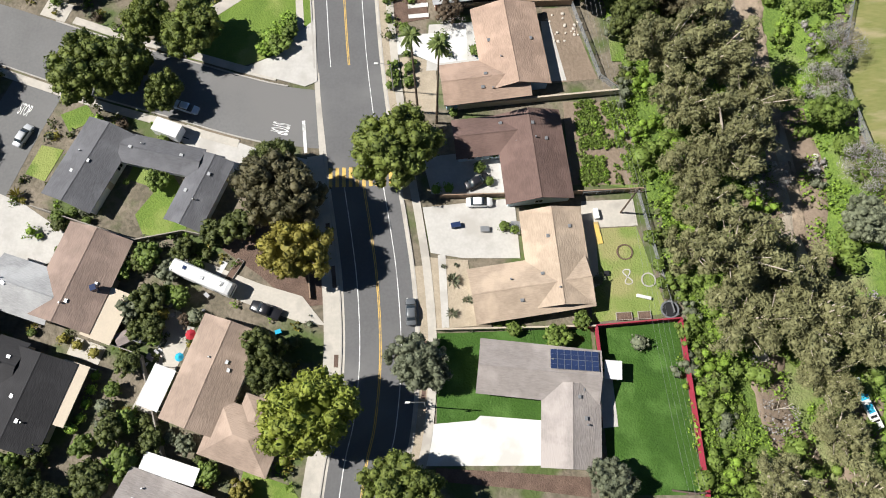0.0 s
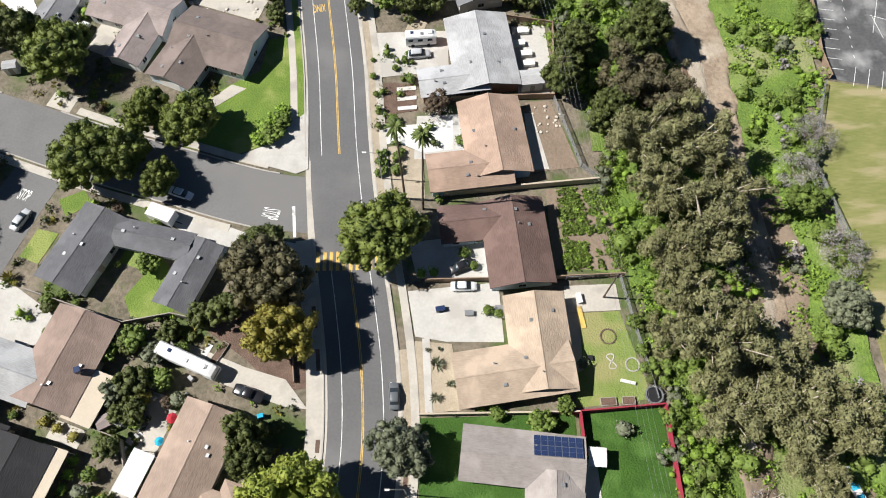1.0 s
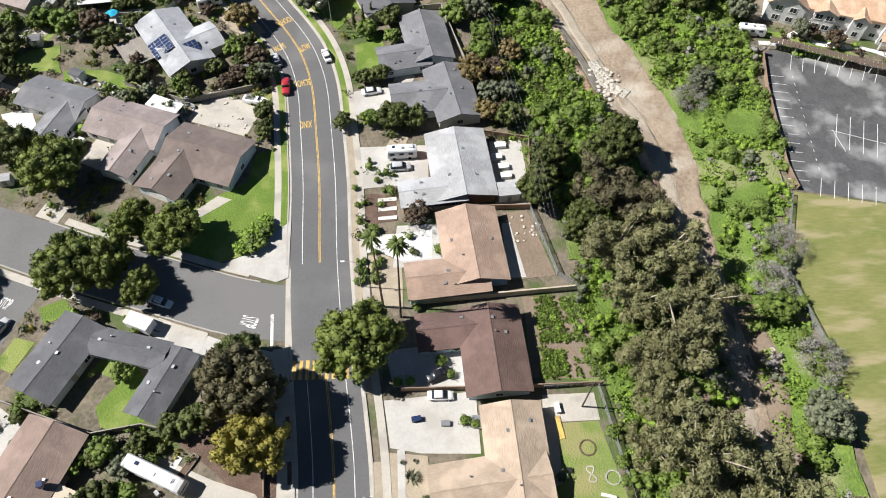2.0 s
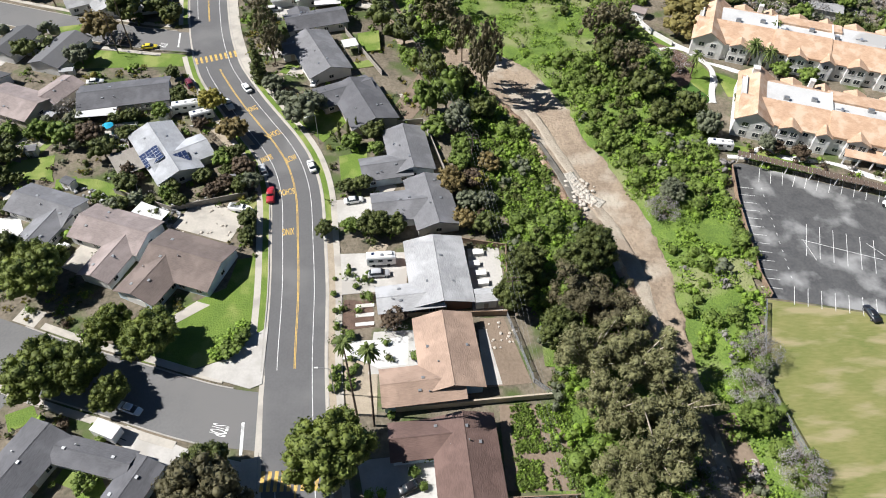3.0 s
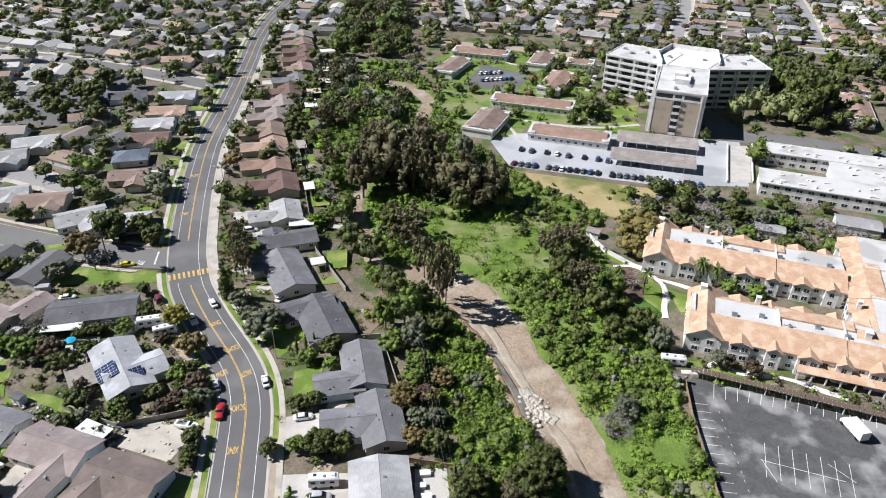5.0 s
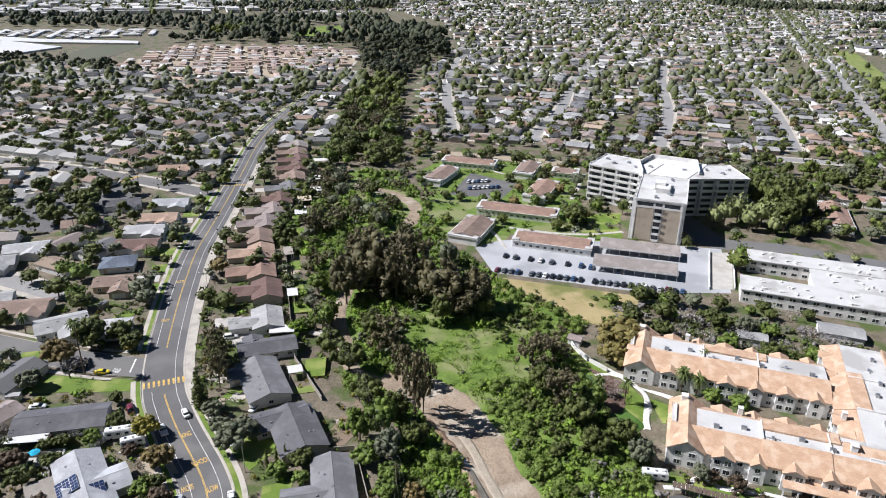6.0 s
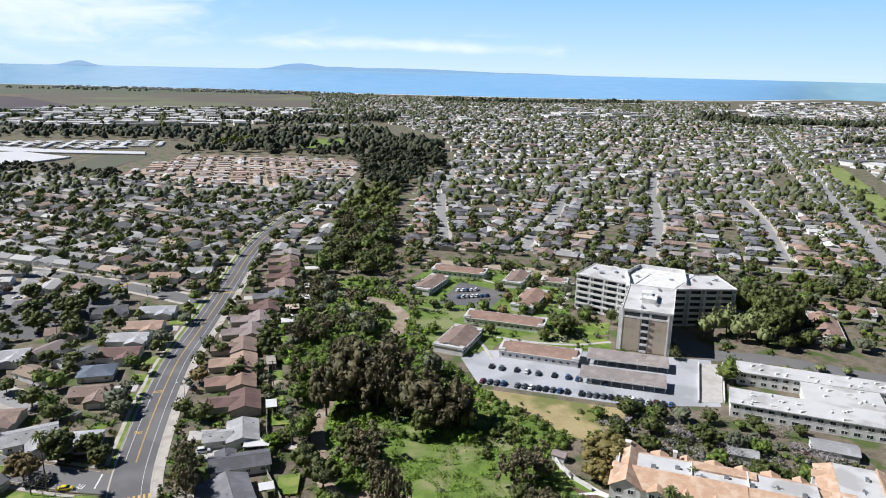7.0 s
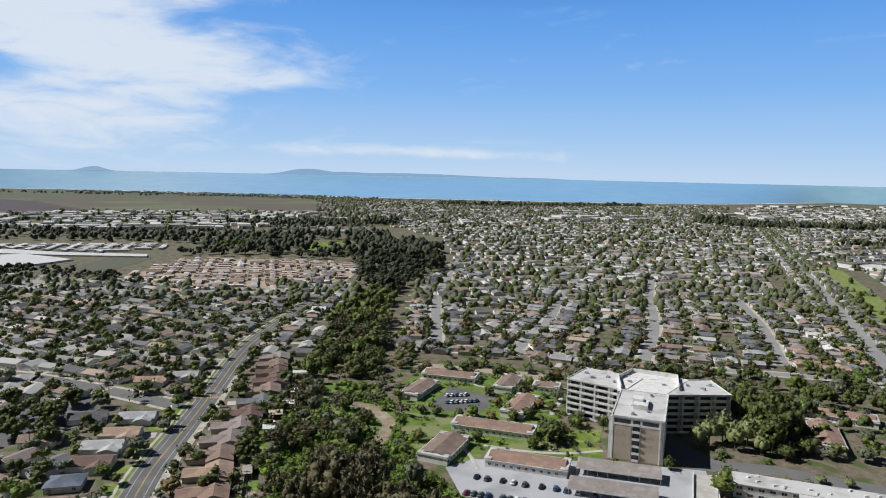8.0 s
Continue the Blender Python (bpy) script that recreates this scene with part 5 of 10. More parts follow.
sheet("mulch_bed", [(-2.0, -3.9), (-2.0, -1.9), (22.0, -3.8), (22.0, -6.8), (12.0, -5.4)], "mulch", "red-brown mulch bed with small plants", "garden bed", 0.10)
sheet("driveway", [(-2.0, 44.0), (-3.6, 51.0), (11.0, 52.5), (12.0, 43.6)], "concrete_pale", "concrete driveway in tree shade", "driveway", 0.12)
sheet("driveway", [(-2.6, 68.6), (-2.0, 78.5), (8.0, 79.0), (7.5, 68.8)], "concrete_pale", "cream paved entrance court", "driveway", 0.12)
sheet("driveway", [(-9.8, 88.0), (-11.0, 99.5), (4.5, 100.0), (4.5, 89.5)], "concrete_pale", "cream concrete driveway", "driveway", 0.13)
sheet("driveway", [(-11.8, 109.0), (-12.8, 116.5), (0.5, 118.5), (0.5, 110.0)], "concrete_pale", "cream concrete driveway", "driveway", 0.13)
sheet("yard", [(19.6, 65.5), (19.8, 81.8), (24.8, 82.0), (29.2, 66.5)], "earth", "bare earth back yard with pale stones", "yard", 0.06)
sheet("patio", [(19.8, 66.0), (19.4, 79.0), (21.0, 79.0), (23.4, 66.2)], "concrete_pale", "pale concrete strip behind a house", "patio", 0.09)
sheet("yard", [(22.8, 46.0), (22.4, 60.6), (35.0, 62.4), (34.6, 44.4)], "brush_soil", "overgrown green garden plot", "yard", 0.06)
sheet("yard", [(18.5, 83.2), (18.0, 101.0), (25.0, 101.5), (26.0, 84.0)], "concrete_pale", "pale back yard with stored goods", "yard", 0.06)
sheet("mulch_yard", [(-38, 34.5), (-37, 39.0), (-22.0, 39.0), (-20.4, 24.5), (-25, 24.0), (-31, 29.5)], "mulch", "brown bark mulch yard", "yard", 0.08)
sheet("driveway", [(-48, 31.0), (-46, 34.5), (-31, 28.2), (-24, 26.0), (-20.0, 21.0), (-24, 21.5), (-34, 25.2)], "concrete", "concrete driveway beside a yard", "driveway", 0.11)
sheet("driveway", [(-22.2, 50.5), (-34, 53.5), (-46, 58.2), (-47, 55.0), (-39.5, 50.0), (-24, 46.0)], "concrete_pale", "cream concrete driveway", "driveway", 0.11)
sheet("lawn", [(-47.2, 71.8), (-38, 69.6), (-30.5, 72.5), (-26.5, 79.0), (-28.4, 99.0), (-33.0, 98.0), (-34, 90.0), (-43, 84.5), (-47, 78)], "lawn", "bright green corner front lawn", "lawn", 0.08)
sheet("path", [(-39.5, 86.5), (-44.5, 82.0), (-43.0, 80.5), (-36.5, 85.5)], "concrete", "pink concrete garden path", "path", 0.12)
sheet("lawn", [(-51.5, 36.8), (-53.5, 41.0), (-48.0, 49.0), (-43.5, 42.0), (-44.5, 38.2)], "lawn", "small green courtyard lawn", "lawn", 0.07)
sheet("lawn", [(-64.5, 62.5), (-69.0, 60.5), (-67.0, 57.0), (-62.5, 59.5)], "lawn", "small green front lawn", "lawn", 0.07)
sheet("lawn", [(-71.5, 54.5), (-73.6, 49.0), (-70.0, 47.5), (-67.5, 53.5)], "lawn", "small green front lawn", "lawn", 0.07)
sheet("driveway", [(-84, 34), (-80, 46.5), (-72.5, 43.0), (-64.5, 37.5), (-66, 33), (-74, 30)], "concrete_pale", "cream concrete driveway", "driveway", 0.08)
sheet("lawn", [(-33.5, -9.0), (-32.0, -1.5), (-24.5, -4.2), (-20.5, -10)], "lawn", "green front lawn", "lawn", 0.07)
sheet("yard", [(-50.5, 8.0), (-44.5, 22.0), (-41.5, 21.0), (-46.5, 7.0)], "concrete", "grey concrete back patio", "patio", 0.07)
sheet("lawn", [(-12.4, 146.5), (-15.0, 158.0), (-27.5, 149.0), (-18, 138.0)], "lawn", "green front lawn in shade", "lawn", 0.08)
sheet("lawn", [(-12.0, 121.5), (-13.5, 132.5), (-6.5, 134.5), (-5.5, 122.0)], "lawn", "green front lawn", "lawn", 0.08)
sheet("yard", [(-3.0, 146.5), (6.5, 168.5), (11.5, 160.0), (5.0, 148.0)], "earth", "bare brown back yard", "yard", 0.08)
sheet("yard", [(-42.5, 136.0), (-48.5, 143.5), (-42.0, 146.0), (-35.5, 137.0)], "sand", "bare tan slope in a yard", "yard", 0.08)
sheet("yard", [(-36.0, 103.0), (-50.0, 108.0), (-46.0, 117.0), (-33.0, 112.0)], "concrete", "gravel garden with stones", "yard", 0.06)
sheet("lawn", [(-96, 170.5), (-62, 172.0), (-62.5, 178.0), (-94.0, 180.5)], "lawn", "green front lawn strip", "lawn", 0.07)
sheet("lawn", [(-11.0, 180), (-12.5, 190), (-6.0, 192), (-5.0, 181)], "lawn", "green back lawn", "lawn", 0.07)
ry = random.Random(40)
for k in range(70):
    t = ry.uniform(0, 1)
    y = 205 + 235 * t
    x = -22 - 0.14 * (y - 205) + ry.uniform(-4, 9) - (6 if y > 300 else 0)
    r = ry.uniform(1.6, 3.6)
    tree(ry.choice(("dark", "green", "olive", "dark", "bright")), x, y, r, r * 1.5, lod=1, group="back yard trees")
for x, y in ((-20, 226), (-26, 244), (-30, 262), (-17, 212), (-35, 300), (-37, 320)):
    sheet("lawn", rect_poly(x, y, 7, 9, 14), "lawn", "small green back lawn", "lawn", 0.07)
for x, y in ((-80, 240), (-83, 258), (-87, 275), (-90, 300), (-91, 322), (-92, 345), (-100, 190), (-88, 128), (-100, 122), (-98, 108)):
    sheet("lawn", rect_poly(x, y, 8, 8, 14), "lawn", "small green front lawn", "lawn", 0.07)
for x, y in ((-48, 232), (-55, 268), (-58, 287), (-61, 306), (-62, 324), (-63, 342), (-64, 360), (-38, 204), (-44, 214), (-85, 248), (-89, 290), (-92, 312), (-93, 330)):
    sheet("driveway", rect_poly(x, y, 9, 6.5, 12), "concrete_pale", "cream concrete driveway", "driveway", 0.09)

# walls and fences
fence([(24.8, 19.9), (38.9, 20.9), (39.9, -7.0)], 1.7, "redwall", "red-painted wall around a lawn", "garden_wall", 0.16)
fence([(25.0, 13.5), (24.8, 19.9)], 1.7, "redwall", "red-painted solid garden wall", "garden_wall", 0.16)
fence([(-1.6, 19.8), (24.8, 19.9)], 1.3, "block", "low block wall between yards", "garden_wall", 0.2)
fence([(-0.5, 43.2), (12.0, 43.4), (24.4, 43.6), (35.0, 44.0)], 1.6, "wood", "brown wooden yard fence")
fence([(24.6, 43.4), (34.2, 44.0), (38.0, 22.0)], 1.3, "metal", "grey chain-link back fence", thick=0.03)
fence([(3.0, 60.6), (20.0, 62.2), (33.0, 63.4)], 1.6, "block", "tan block wall between yards", "garden_wall", 0.25)
fence([(33.0, 63.4), (29.5, 66.6), (25.5, 82.2)], 1.5, "metal", "grey chain-link back fence", thick=0.03)
fence([(4.0, 82.2), (25.5, 82.6)], 1.6, "wood", "brown wooden yard fence")
fence([(25.5, 82.6), (26.6, 101.0), (14, 103.5)], 1.6, "wood", "brown wooden yard fence")
fence([(-71.0, 42.5), (-52.5, 36.0), (-44.5, 37.5), (-38, 36.0)], 1.6, "wood_grey", "weathered wooden yard fence")
fence([(-56.5, 19.0), (-49.5, 16.5), (-43.5, -2.0)], 1.6, "wood_grey", "weathered wooden yard fence")
fence([(-24.0, 38.5), (-22.5, 25.5)], 0.9, "wood", "low split-rail fence by a mulch yard")
fence([(-66, 119), (-51, 113), (-34, 118)], 1.6, "wood_grey", "weathered wooden yard fence")
fence([(-90, 142), (-70, 143), (-60, 118)], 1.6, "wood_grey", "weathered wooden yard fence")
fence([(-8, 144), (8, 146), (14, 124)], 1.6, "wood_grey", "weathered wooden yard fence")
fence([(-4, 168), (-16, 190), (-22, 215), (-30, 250), (-38, 290)], 1.6, "wood_grey", "weathered wooden yard fence")

# ---------------------------------------------------------------- trees by the road
tree("ficus", -62.5, 66.5, 7.6, 11)
tree("ficus", -56.0, 67.0, 6.0, 10)
tree("ficus", -49.2, 62.6, 4.2, 7.5)
tree("ficus", -53.3, 77.0, 5.0, 9)
tree("ficus", -44.8, 74.5, 6.3, 10)
tree("ficus", -7.9, 50.1, 8.6, 12.5)
tree("lime", -20.8, 5.9, 8.2, 14.5)
for x, y in ((-88.5, 66.0), (-90.0, 54.5)):
    tree("ficus", x, y, 6.0, 10.5)
tree("ficus", -7.0, -5.0, 6.8, 10)
tree("brownish", -26.6, 41.8, 8.0, 14.5)
tree("dark", -29.2, 48.8, 4.8, 8)
tree("dark", -34.1, 37.8, 3.8, 6.5)
tree("willow", -24.0, 32.4, 6.6, 12)
tree("olive", -4.5, 14.1, 5.6, 8.5)
tree("dark", -29.0, 17.0, 3.6, 8)
tree("dark", -27.8, 12.5, 4.0, 8)
tree("green", -49.6, 46.7, 2.3, 3.8)
tree("olive", 24.7, -4.1, 4.0, 6.5)
tree("green", -30.2, 74.0, 2.6, 2.8)
tree("green", -28.4, 76.8, 2.4, 2.8)
tree("green", 18.0, 18.2, 2.6, 3.5)
tree("green", 22.4, 20.9, 1.9, 2.6)
tree("ficus", -72.5, 90.5, 7.8, 11)
tree("dark", -83.0, 96.0, 6.0, 10)
for x, y, k, r in ((11.2, 19.6, "green", 1.7), (31.5, 17.0, "olive", 1.8), (2.2, 59.5, "green", 1.2), (9.0, 51.5, "green", 1.6), (6.5, 48.5, "green", 1.5), (8.2, 46.0, "green", 1.2), (1.2, 72.0, "dark", 1.5), (0.6, 75.5, "green", 1.4), (-5.6, 69, "green", 1.3), (-5.9, 66, "green", 1.3), (-6.2, 72, "green", 1.3), (10.4, 37.6, "green", 1.3), (12.2, 37.0, "green", 1.1), (-1.2, 44.6, "bright", 1.2), (1.0, 44.8, "bright", 1.2), (8.0, 78.5, "green", 2.0), (2.0, 80.5, "red", 3.0)):
    tree(k, x, y, r, r * 1.3)
palm(-4.2, 60.0, 23.5, 2.0, -0.6, 0.6)
palm(-0.9, 57.8, 24.4, 2.0, 0.4, 0.8)
palm(-79.0, 180.5, 19, 2.6)
palm(85.5, 167.0, 8, 2.6)
palm(115.0, 185.0, 7, 2.6)
palm(-110, 205, 7, 2.4)
palm(119.5, 352.0, 12, 3.0)
palm(113.5, 356.0, 11, 3.0)
for x, y in ((-13.8, 139.5), (-11.5, 140.5), (-9.4, 141.5)):
    cypress(x, y, 6.0)
# gardens on the west side
rg = random.Random(11)
for x, y, k, r in ((-49.5, 33.0, "green", 2.8), (-46.0, 30.0, "olive", 2.4), (-52.0, 24.0, "olive", 2.6), (-48.5, 25.5, "dark", 3.2), (-47.5, 21.0, "dark", 2.6), (-44.0, 26.0, "green", 2.3), (-50.8, 15.2, "dark", 2.6), (-52.5, 5.0, "dark", 3.0), (-50.0, 0.0, "green", 3.0), (-54.0, -3.0, "dark", 3.6), (-60.0, -6.0, "dark", 4.2), (-66.0, -4.0, "dark", 4.5), (-46.0, 3.0, "dark", 2.4), (-41.0, 2.5, "olive", 2.0), (-37.0, -2.0, "green", 2.2), (-30.0, -8.0, "olive", 2.6), (-26.5, -9.5, "dark", 2.6), (-44.0, 34.0, "dark", 2.4), (-39.0, 36.5, "dark", 2.8), (-41.5, 31.0, "green", 1.8), (-70.5, 38.0, "bright", 1.6), (-66.0, 39.0, "dark", 1.6), (-78.0, 22.0, "dark", 5.0), (-85.0, 15.0, "dark", 5.5), (-84, 0, "dark", 5), (-57, 55.5, "green", 1.4), (-62, 42, "olive", 1.5)):
    tree(k, x, y, r, r * 1.5)
for x, y, k, r in ((-32.0, 108.0, "dark", 3.0), (-31.5, 103.0, "dark", 2.8), (-36.0, 126.0, "red", 3.4), (-33.5, 121.0, "olive", 3.0), (-39.5, 120.5, "red", 2.8), (-42.0, 129.5, "green", 3.0), (-45.5, 123.0, "dark", 2.6), (-41.0, 139.0, "rust", 4.6), (-49.0, 151.5, "willow", 4.4), (-39.0, 132.0, "dark", 2.6), (-52.0, 119.0, "dark", 2.6), (-63.0, 120.0, "dark", 3.2), (-72.0, 132.0, "dark", 4.0), (-77.0, 138.0, "red", 4.0), (-84.0, 137.5, "green", 4.2), (-68.0, 139.0, "dark", 3.0), (-64, 113, "olive", 2.6), (-95.0, 130.0, "dark", 4.0), (-91.0, 140.0, "green", 3.4), (-58.5, 155.0, "dark", 3.2), (-63.0, 166.0, "dark", 2.6), (-62.0, 148.0, "green", 3.0), (-87.0, 149.0, "bare", 4.0), (-82.0, 180.5, "bare", 5.0), (-89.0, 186.0, "rust", 6.0), (-84.0, 196.5, "dark", 7.0), (-76.0, 200.5, "dark", 5.0), (-70.0, 196.0, "dark", 4.0), (-91.0, 173.0, "olive", 4.5), (-108.0, 176.0, "dark", 4.0), (-100.0, 143.0, "bare", 3.0)):
    tree(k, x, y, r, r * 1.5)
for x, y, k, r in ((-14.5, 105.5, "dark", 2.6), (-8.5, 106.5, "green", 2.6), (-3.0, 106.0, "dark", 4.2), (1.5, 106.0, "dark", 3.4), (-14.0, 101.0, "green", 1.6), (-10.0, 119.5, "dark", 2.6), (-6.5, 120.5, "dark", 2.8), (-10.5, 136.0, "green", 3.0), (-5.0, 139.5, "dark", 3.6), (-4.0, 133.5, "green", 2.6), (-24.0, 146.5, "olive", 5.4), (-20.5, 151.0, "olive", 4.0), (-29.0, 153.0, "olive", 3.6), (-34.0, 160.5, "olive", 3.4), (-39.0, 167.0, "dark", 3.0), (11.5, 141.0, "green", 4.2), (17.5, 128.0, "green", 3.8), (15.0, 120.0, "rust", 4.4), (20.0, 121.0, "red", 3.6), (18.5, 114.5, "olive", 3.2), (17.5, 108.0, "rust", 3.4), (-8.2, 93.5, "green", 1.7), (-4.5, 92.0, "green", 1.6), (-9.0, 84.0, "green", 1.3), (-9.6, 80.0, "green", 1.3), (-5.5, 83.5, "green", 1.2), (-9.5, 76.0, "dark", 1.4)):
    tree(k, x, y, r, r * 1.5)
# tall dark conifer row by the second crossing
for k in range(5):
    tree("dark" if k % 2 else "eucdark", -35.5 - 1.4 * k, 174.0 + 4.2 * k, 3.6, 11.5)
for x, y, k, r in ((-47.5, 224.0, "dark", 5.0), (-55.0, 228.0, "dark", 4.6), (-81.0, 232.0, "olive", 6.0), (-77.0, 226.0, "olive", 5.0), (-58.0, 254.0, "rust", 5.0), (-57.5, 283.0, "dark", 4.2), (-64.0, 286.0, "dark", 4.6), (-90.5, 268.0, "green", 4.0), (-88.0, 293.0, "olive", 5.2), (-86.0, 318.0, "olive", 4.6), (-112.0, 232.0, "dark", 6.0), (-104.0, 229.0, "green", 5.0), (-110.0, 246.0, "green", 5.5), (-118.0, 250.0, "green", 5.0), (-115.0, 268.0, "dark", 5.0), (-128.0, 243.0, "dark", 4.5), (-99.0, 222.0, "dark", 5.0), (-131.0, 300.0, "dark", 6.5), (-150.0, 305.0, "dark", 7.0), (-143.0, 328.0, "dark", 7.5), (-62.0, 330.0, "dark", 5.0), (-66.0, 372.0, "dark", 6.0), (-92.0, 352.0, "green", 4.6), (-98.0, 366.0, "dark", 5.5), (-118.0, 372.0, "dark", 6.0)):
    tree(k, x, y, r, r * 1.5, lod=1)

# ---------------------------------------------------------------- gum trees and scrub along the creek
for x, y, r, h in ((39.1, 67.8, 6.5, 13), (48.6, 67.7, 7.0, 14), (53.8, 58.6, 6.5, 13), (41.9, 57.7, 6.0, 12), (48.5, 49.0, 7.0, 13), (42.4, 46.0, 5.5, 11), (43.5, 39.0, 5.0, 10), (41.0, 32.0, 5.0, 10), (46.8, 30.1, 7.0, 13), (55.5, 27.1, 7.5, 13), (48.0, 19.9, 7.0, 13), (58.7, 19.7, 7.5, 13), (67.5, 18.0, 6.0, 12), (60.5, 10.5, 5.0, 11), (61.5, 2.0, 5.0, 10), (50.5, -4.3, 4.6, 9), (63.0, -8.0, 6.5, 12)):
    h *= 0.72 + 0.5 * ((x * 7.3 + y * 3.1) % 1.0)
    tree("euc", x, y, r, h, group="creek gum trees")
for x, y, k, r, h in ((26.9, 85.0, "dark", 5.0, 9), (30.0, 93.0, "dark", 5.0, 9), (45.5, 97.0, "dark", 6.0, 11), (40.0, 82.0, "eucdark", 6.5, 12), (47.5, 79.0, "eucdark", 6.0, 12), (40.5, 92.0, "dark", 5.5, 10), (35.0, 76.0, "dark", 5.0, 10), (24.0, 158.5, "eucdark", 4.4, 23), (26.0, 164.0, "eucdark", 3.6, 19), (19.5, 178.0, "eucdark", 4.0, 15), (14.2, 152.0, "green", 5.5, 12), (9.0, 150.0, "green", 4.5, 11), (18.0, 158.0, "dark", 4.5, 10), (6.6, 240.0, "brownish", 12.5, 24), (15.0, 232.0, "eucdark", 9.0, 20), (-1.0, 248.0, "brownish", 8.0, 18), (32.4, 224.0, "brownish", 10.5, 21), (25.0, 230.0, "brownish", 8.5, 17), (40.0, 216.0, "eucdark", 7.0, 17), (32.0, 214.0, "dark", 5.0, 12), (48.0, 219.0, "dark", 5.0, 11), (8.0, 205.0, "dark", 6.0, 11), (14.0, 198.0, "eucdark", 6.0, 12), (2.0, 186.0, "dark", 6.0, 11), (-5.0, 195.0, "dark", 5.5, 10), (-9.0, 217.5, "dark", 5.5, 10), (-16.0, 240.0, "green", 5.0, 9), (10.0, 166.0, "dark", 5.5, 10), (92.0, 199.0, "khaki", 8.5, 11), (87.0, 189.0, "khaki", 5.5, 8), (66.0, 166.0, "eucdark", 5.5, 12), (62.0, 172.0, "dark", 5.0, 10), (60.3, 183.0, "eucdark", 6.0, 13), (68.0, 190.0, "eucdark", 5.5, 12), (83.0, 141.0, "olive", 4.0, 8), (79.0, 148.0, "dark", 4.5, 9), (72.0, 145.0, "dark", 4.5, 8), (64.4, 111.7, "bare", 4.5, 6), (68.0, 117.0, "olive", 4.0, 6), (75.0, 165.0, "green", 4.6, 8), (70.0, 157.0, "dark", 5.0, 9), (53.0, 4.5, "bare", 3.6, 4.5), (57.5, 46.0, "bare", 4.5, 5), (70.0, 64.0, "bare", 4.5, 6), (75.0, 72.0, "bare", 4.5, 6), (74.0, 47.0, "bare", 5.0, 7), (72.0, 37.0, "olive", 5.0, 8), (70.0, 58.0, "green", 4.0, 6), (24.3, 127.5, "rust", 3.4, 5), (21.5, 120.5, "willow", 3.0, 5), (22.8, 114.0, "olive", 3.0, 5), (18.0, 134.0, "green", 3.6, 6), (22.5, 106.0, "dark", 3.4, 6), (24, 148, "dark", 4.0, 8), (17.0, 143.0, "olive", 4.2, 9), (-4.0, 232.0, "brownish", 8.0, 20), (20.0, 243.0, "eucdark", 9.5, 23), (44.0, 224.0, "brownish", 8.0, 18), (1.0, 262.0, "eucdark", 8.0, 19), (12.0, 258.0, "dark", 7.0, 16), (-10.1, 212.0, "green", 5.0, 10)):
    tree(k, x, y, r, h, group="creek trees")
rs = random.Random(21)
for k in range(150):
    x, y = rs.uniform(-45, 62), rs.uniform(225, 430)
    d = np.hypot(CREEK_XY[:, 0] - x, CREEK_XY[:, 1] - y).min()
    if not inside(CORRIDOR, x, y) or d < 6 or (x > 40 and y < 262) or (20 < x < 55 and 180 < y < 212):
        continue
    r = rs.uniform(3.0, 5.5)
    tree(rs.choice(("dark", "eucdark", "eucdark", "eucdark", "olive")), x, y, r, r * rs.uniform(1.7, 2.4), lod=1, group="creek trees")
bushes = {k: [] for k in ("green", "bright", "dark", "olive", "red", "bare")}
made = 0
while made < 1050:
    x, y = rs.uniform(-40, 90), rs.uniform(-40, 395)
    if not inside(CORRIDOR, x, y):
        continue
    d = np.hypot(CREEK_XY[:, 0] - x, CREEK_XY[:, 1] - y).min()
    if (y < 185 and off_bed(x, y) < 1.2) or (d < 5 and y >= 185) or (18 < x < 60 and 178 < y < 212 and rs.random() < 0.93) or (x > 62 and y < 60 and rs.random() < 0.5) or (48 < x < 70 and y < 40 and rs.random() < 0.75):
        continue
    made += 1
    r = rs.uniform(1.1, 2.8)
    west = x < np.interp(y, CREEK_XY[:50, 1], CREEK_XY[:50, 0])
    kind = rs.choice(("green", "bright", "bright", "dark", "green", "olive", "bright")) if west else rs.choice(("bright", "green", "bright", "bright", "bright", "olive", "bright", "bare") if y < 140 else ("green", "dark", "bright", "dark", "green"))
    low = kind == "bright" and not west
    if low and y < 140 and made % 2:
        continue
    bushes[kind].append((x, y, r, r * (rs.uniform(0.35, 0.75) if low else rs.uniform(1.0, 1.6))))
for kind, items in bushes.items():
    thicket(items, kind, f"{dict(green='mid-green', bright='bright green', dark='dark green', olive='grey-green', red='reddish', bare='leafless grey')[kind]} bushes crowding the creek banks")
# ivy strip beside the red wall, and dense growth on the west bank
ivy = {"green": [], "bright": []}
for k in range(620):
    x, y = rs.uniform(40.6, 47.5), rs.uniform(-20, 44)
    ivy[rs.choice(("green", "green", "bright"))].append((x, y, rs.uniform(0.7, 1.6), rs.uniform(0.6, 1.5)))
for k, items in ivy.items():
    thicket(items, k, f"{'dense mid-green' if k == 'green' else 'bright green'} ivy beside a garden wall")
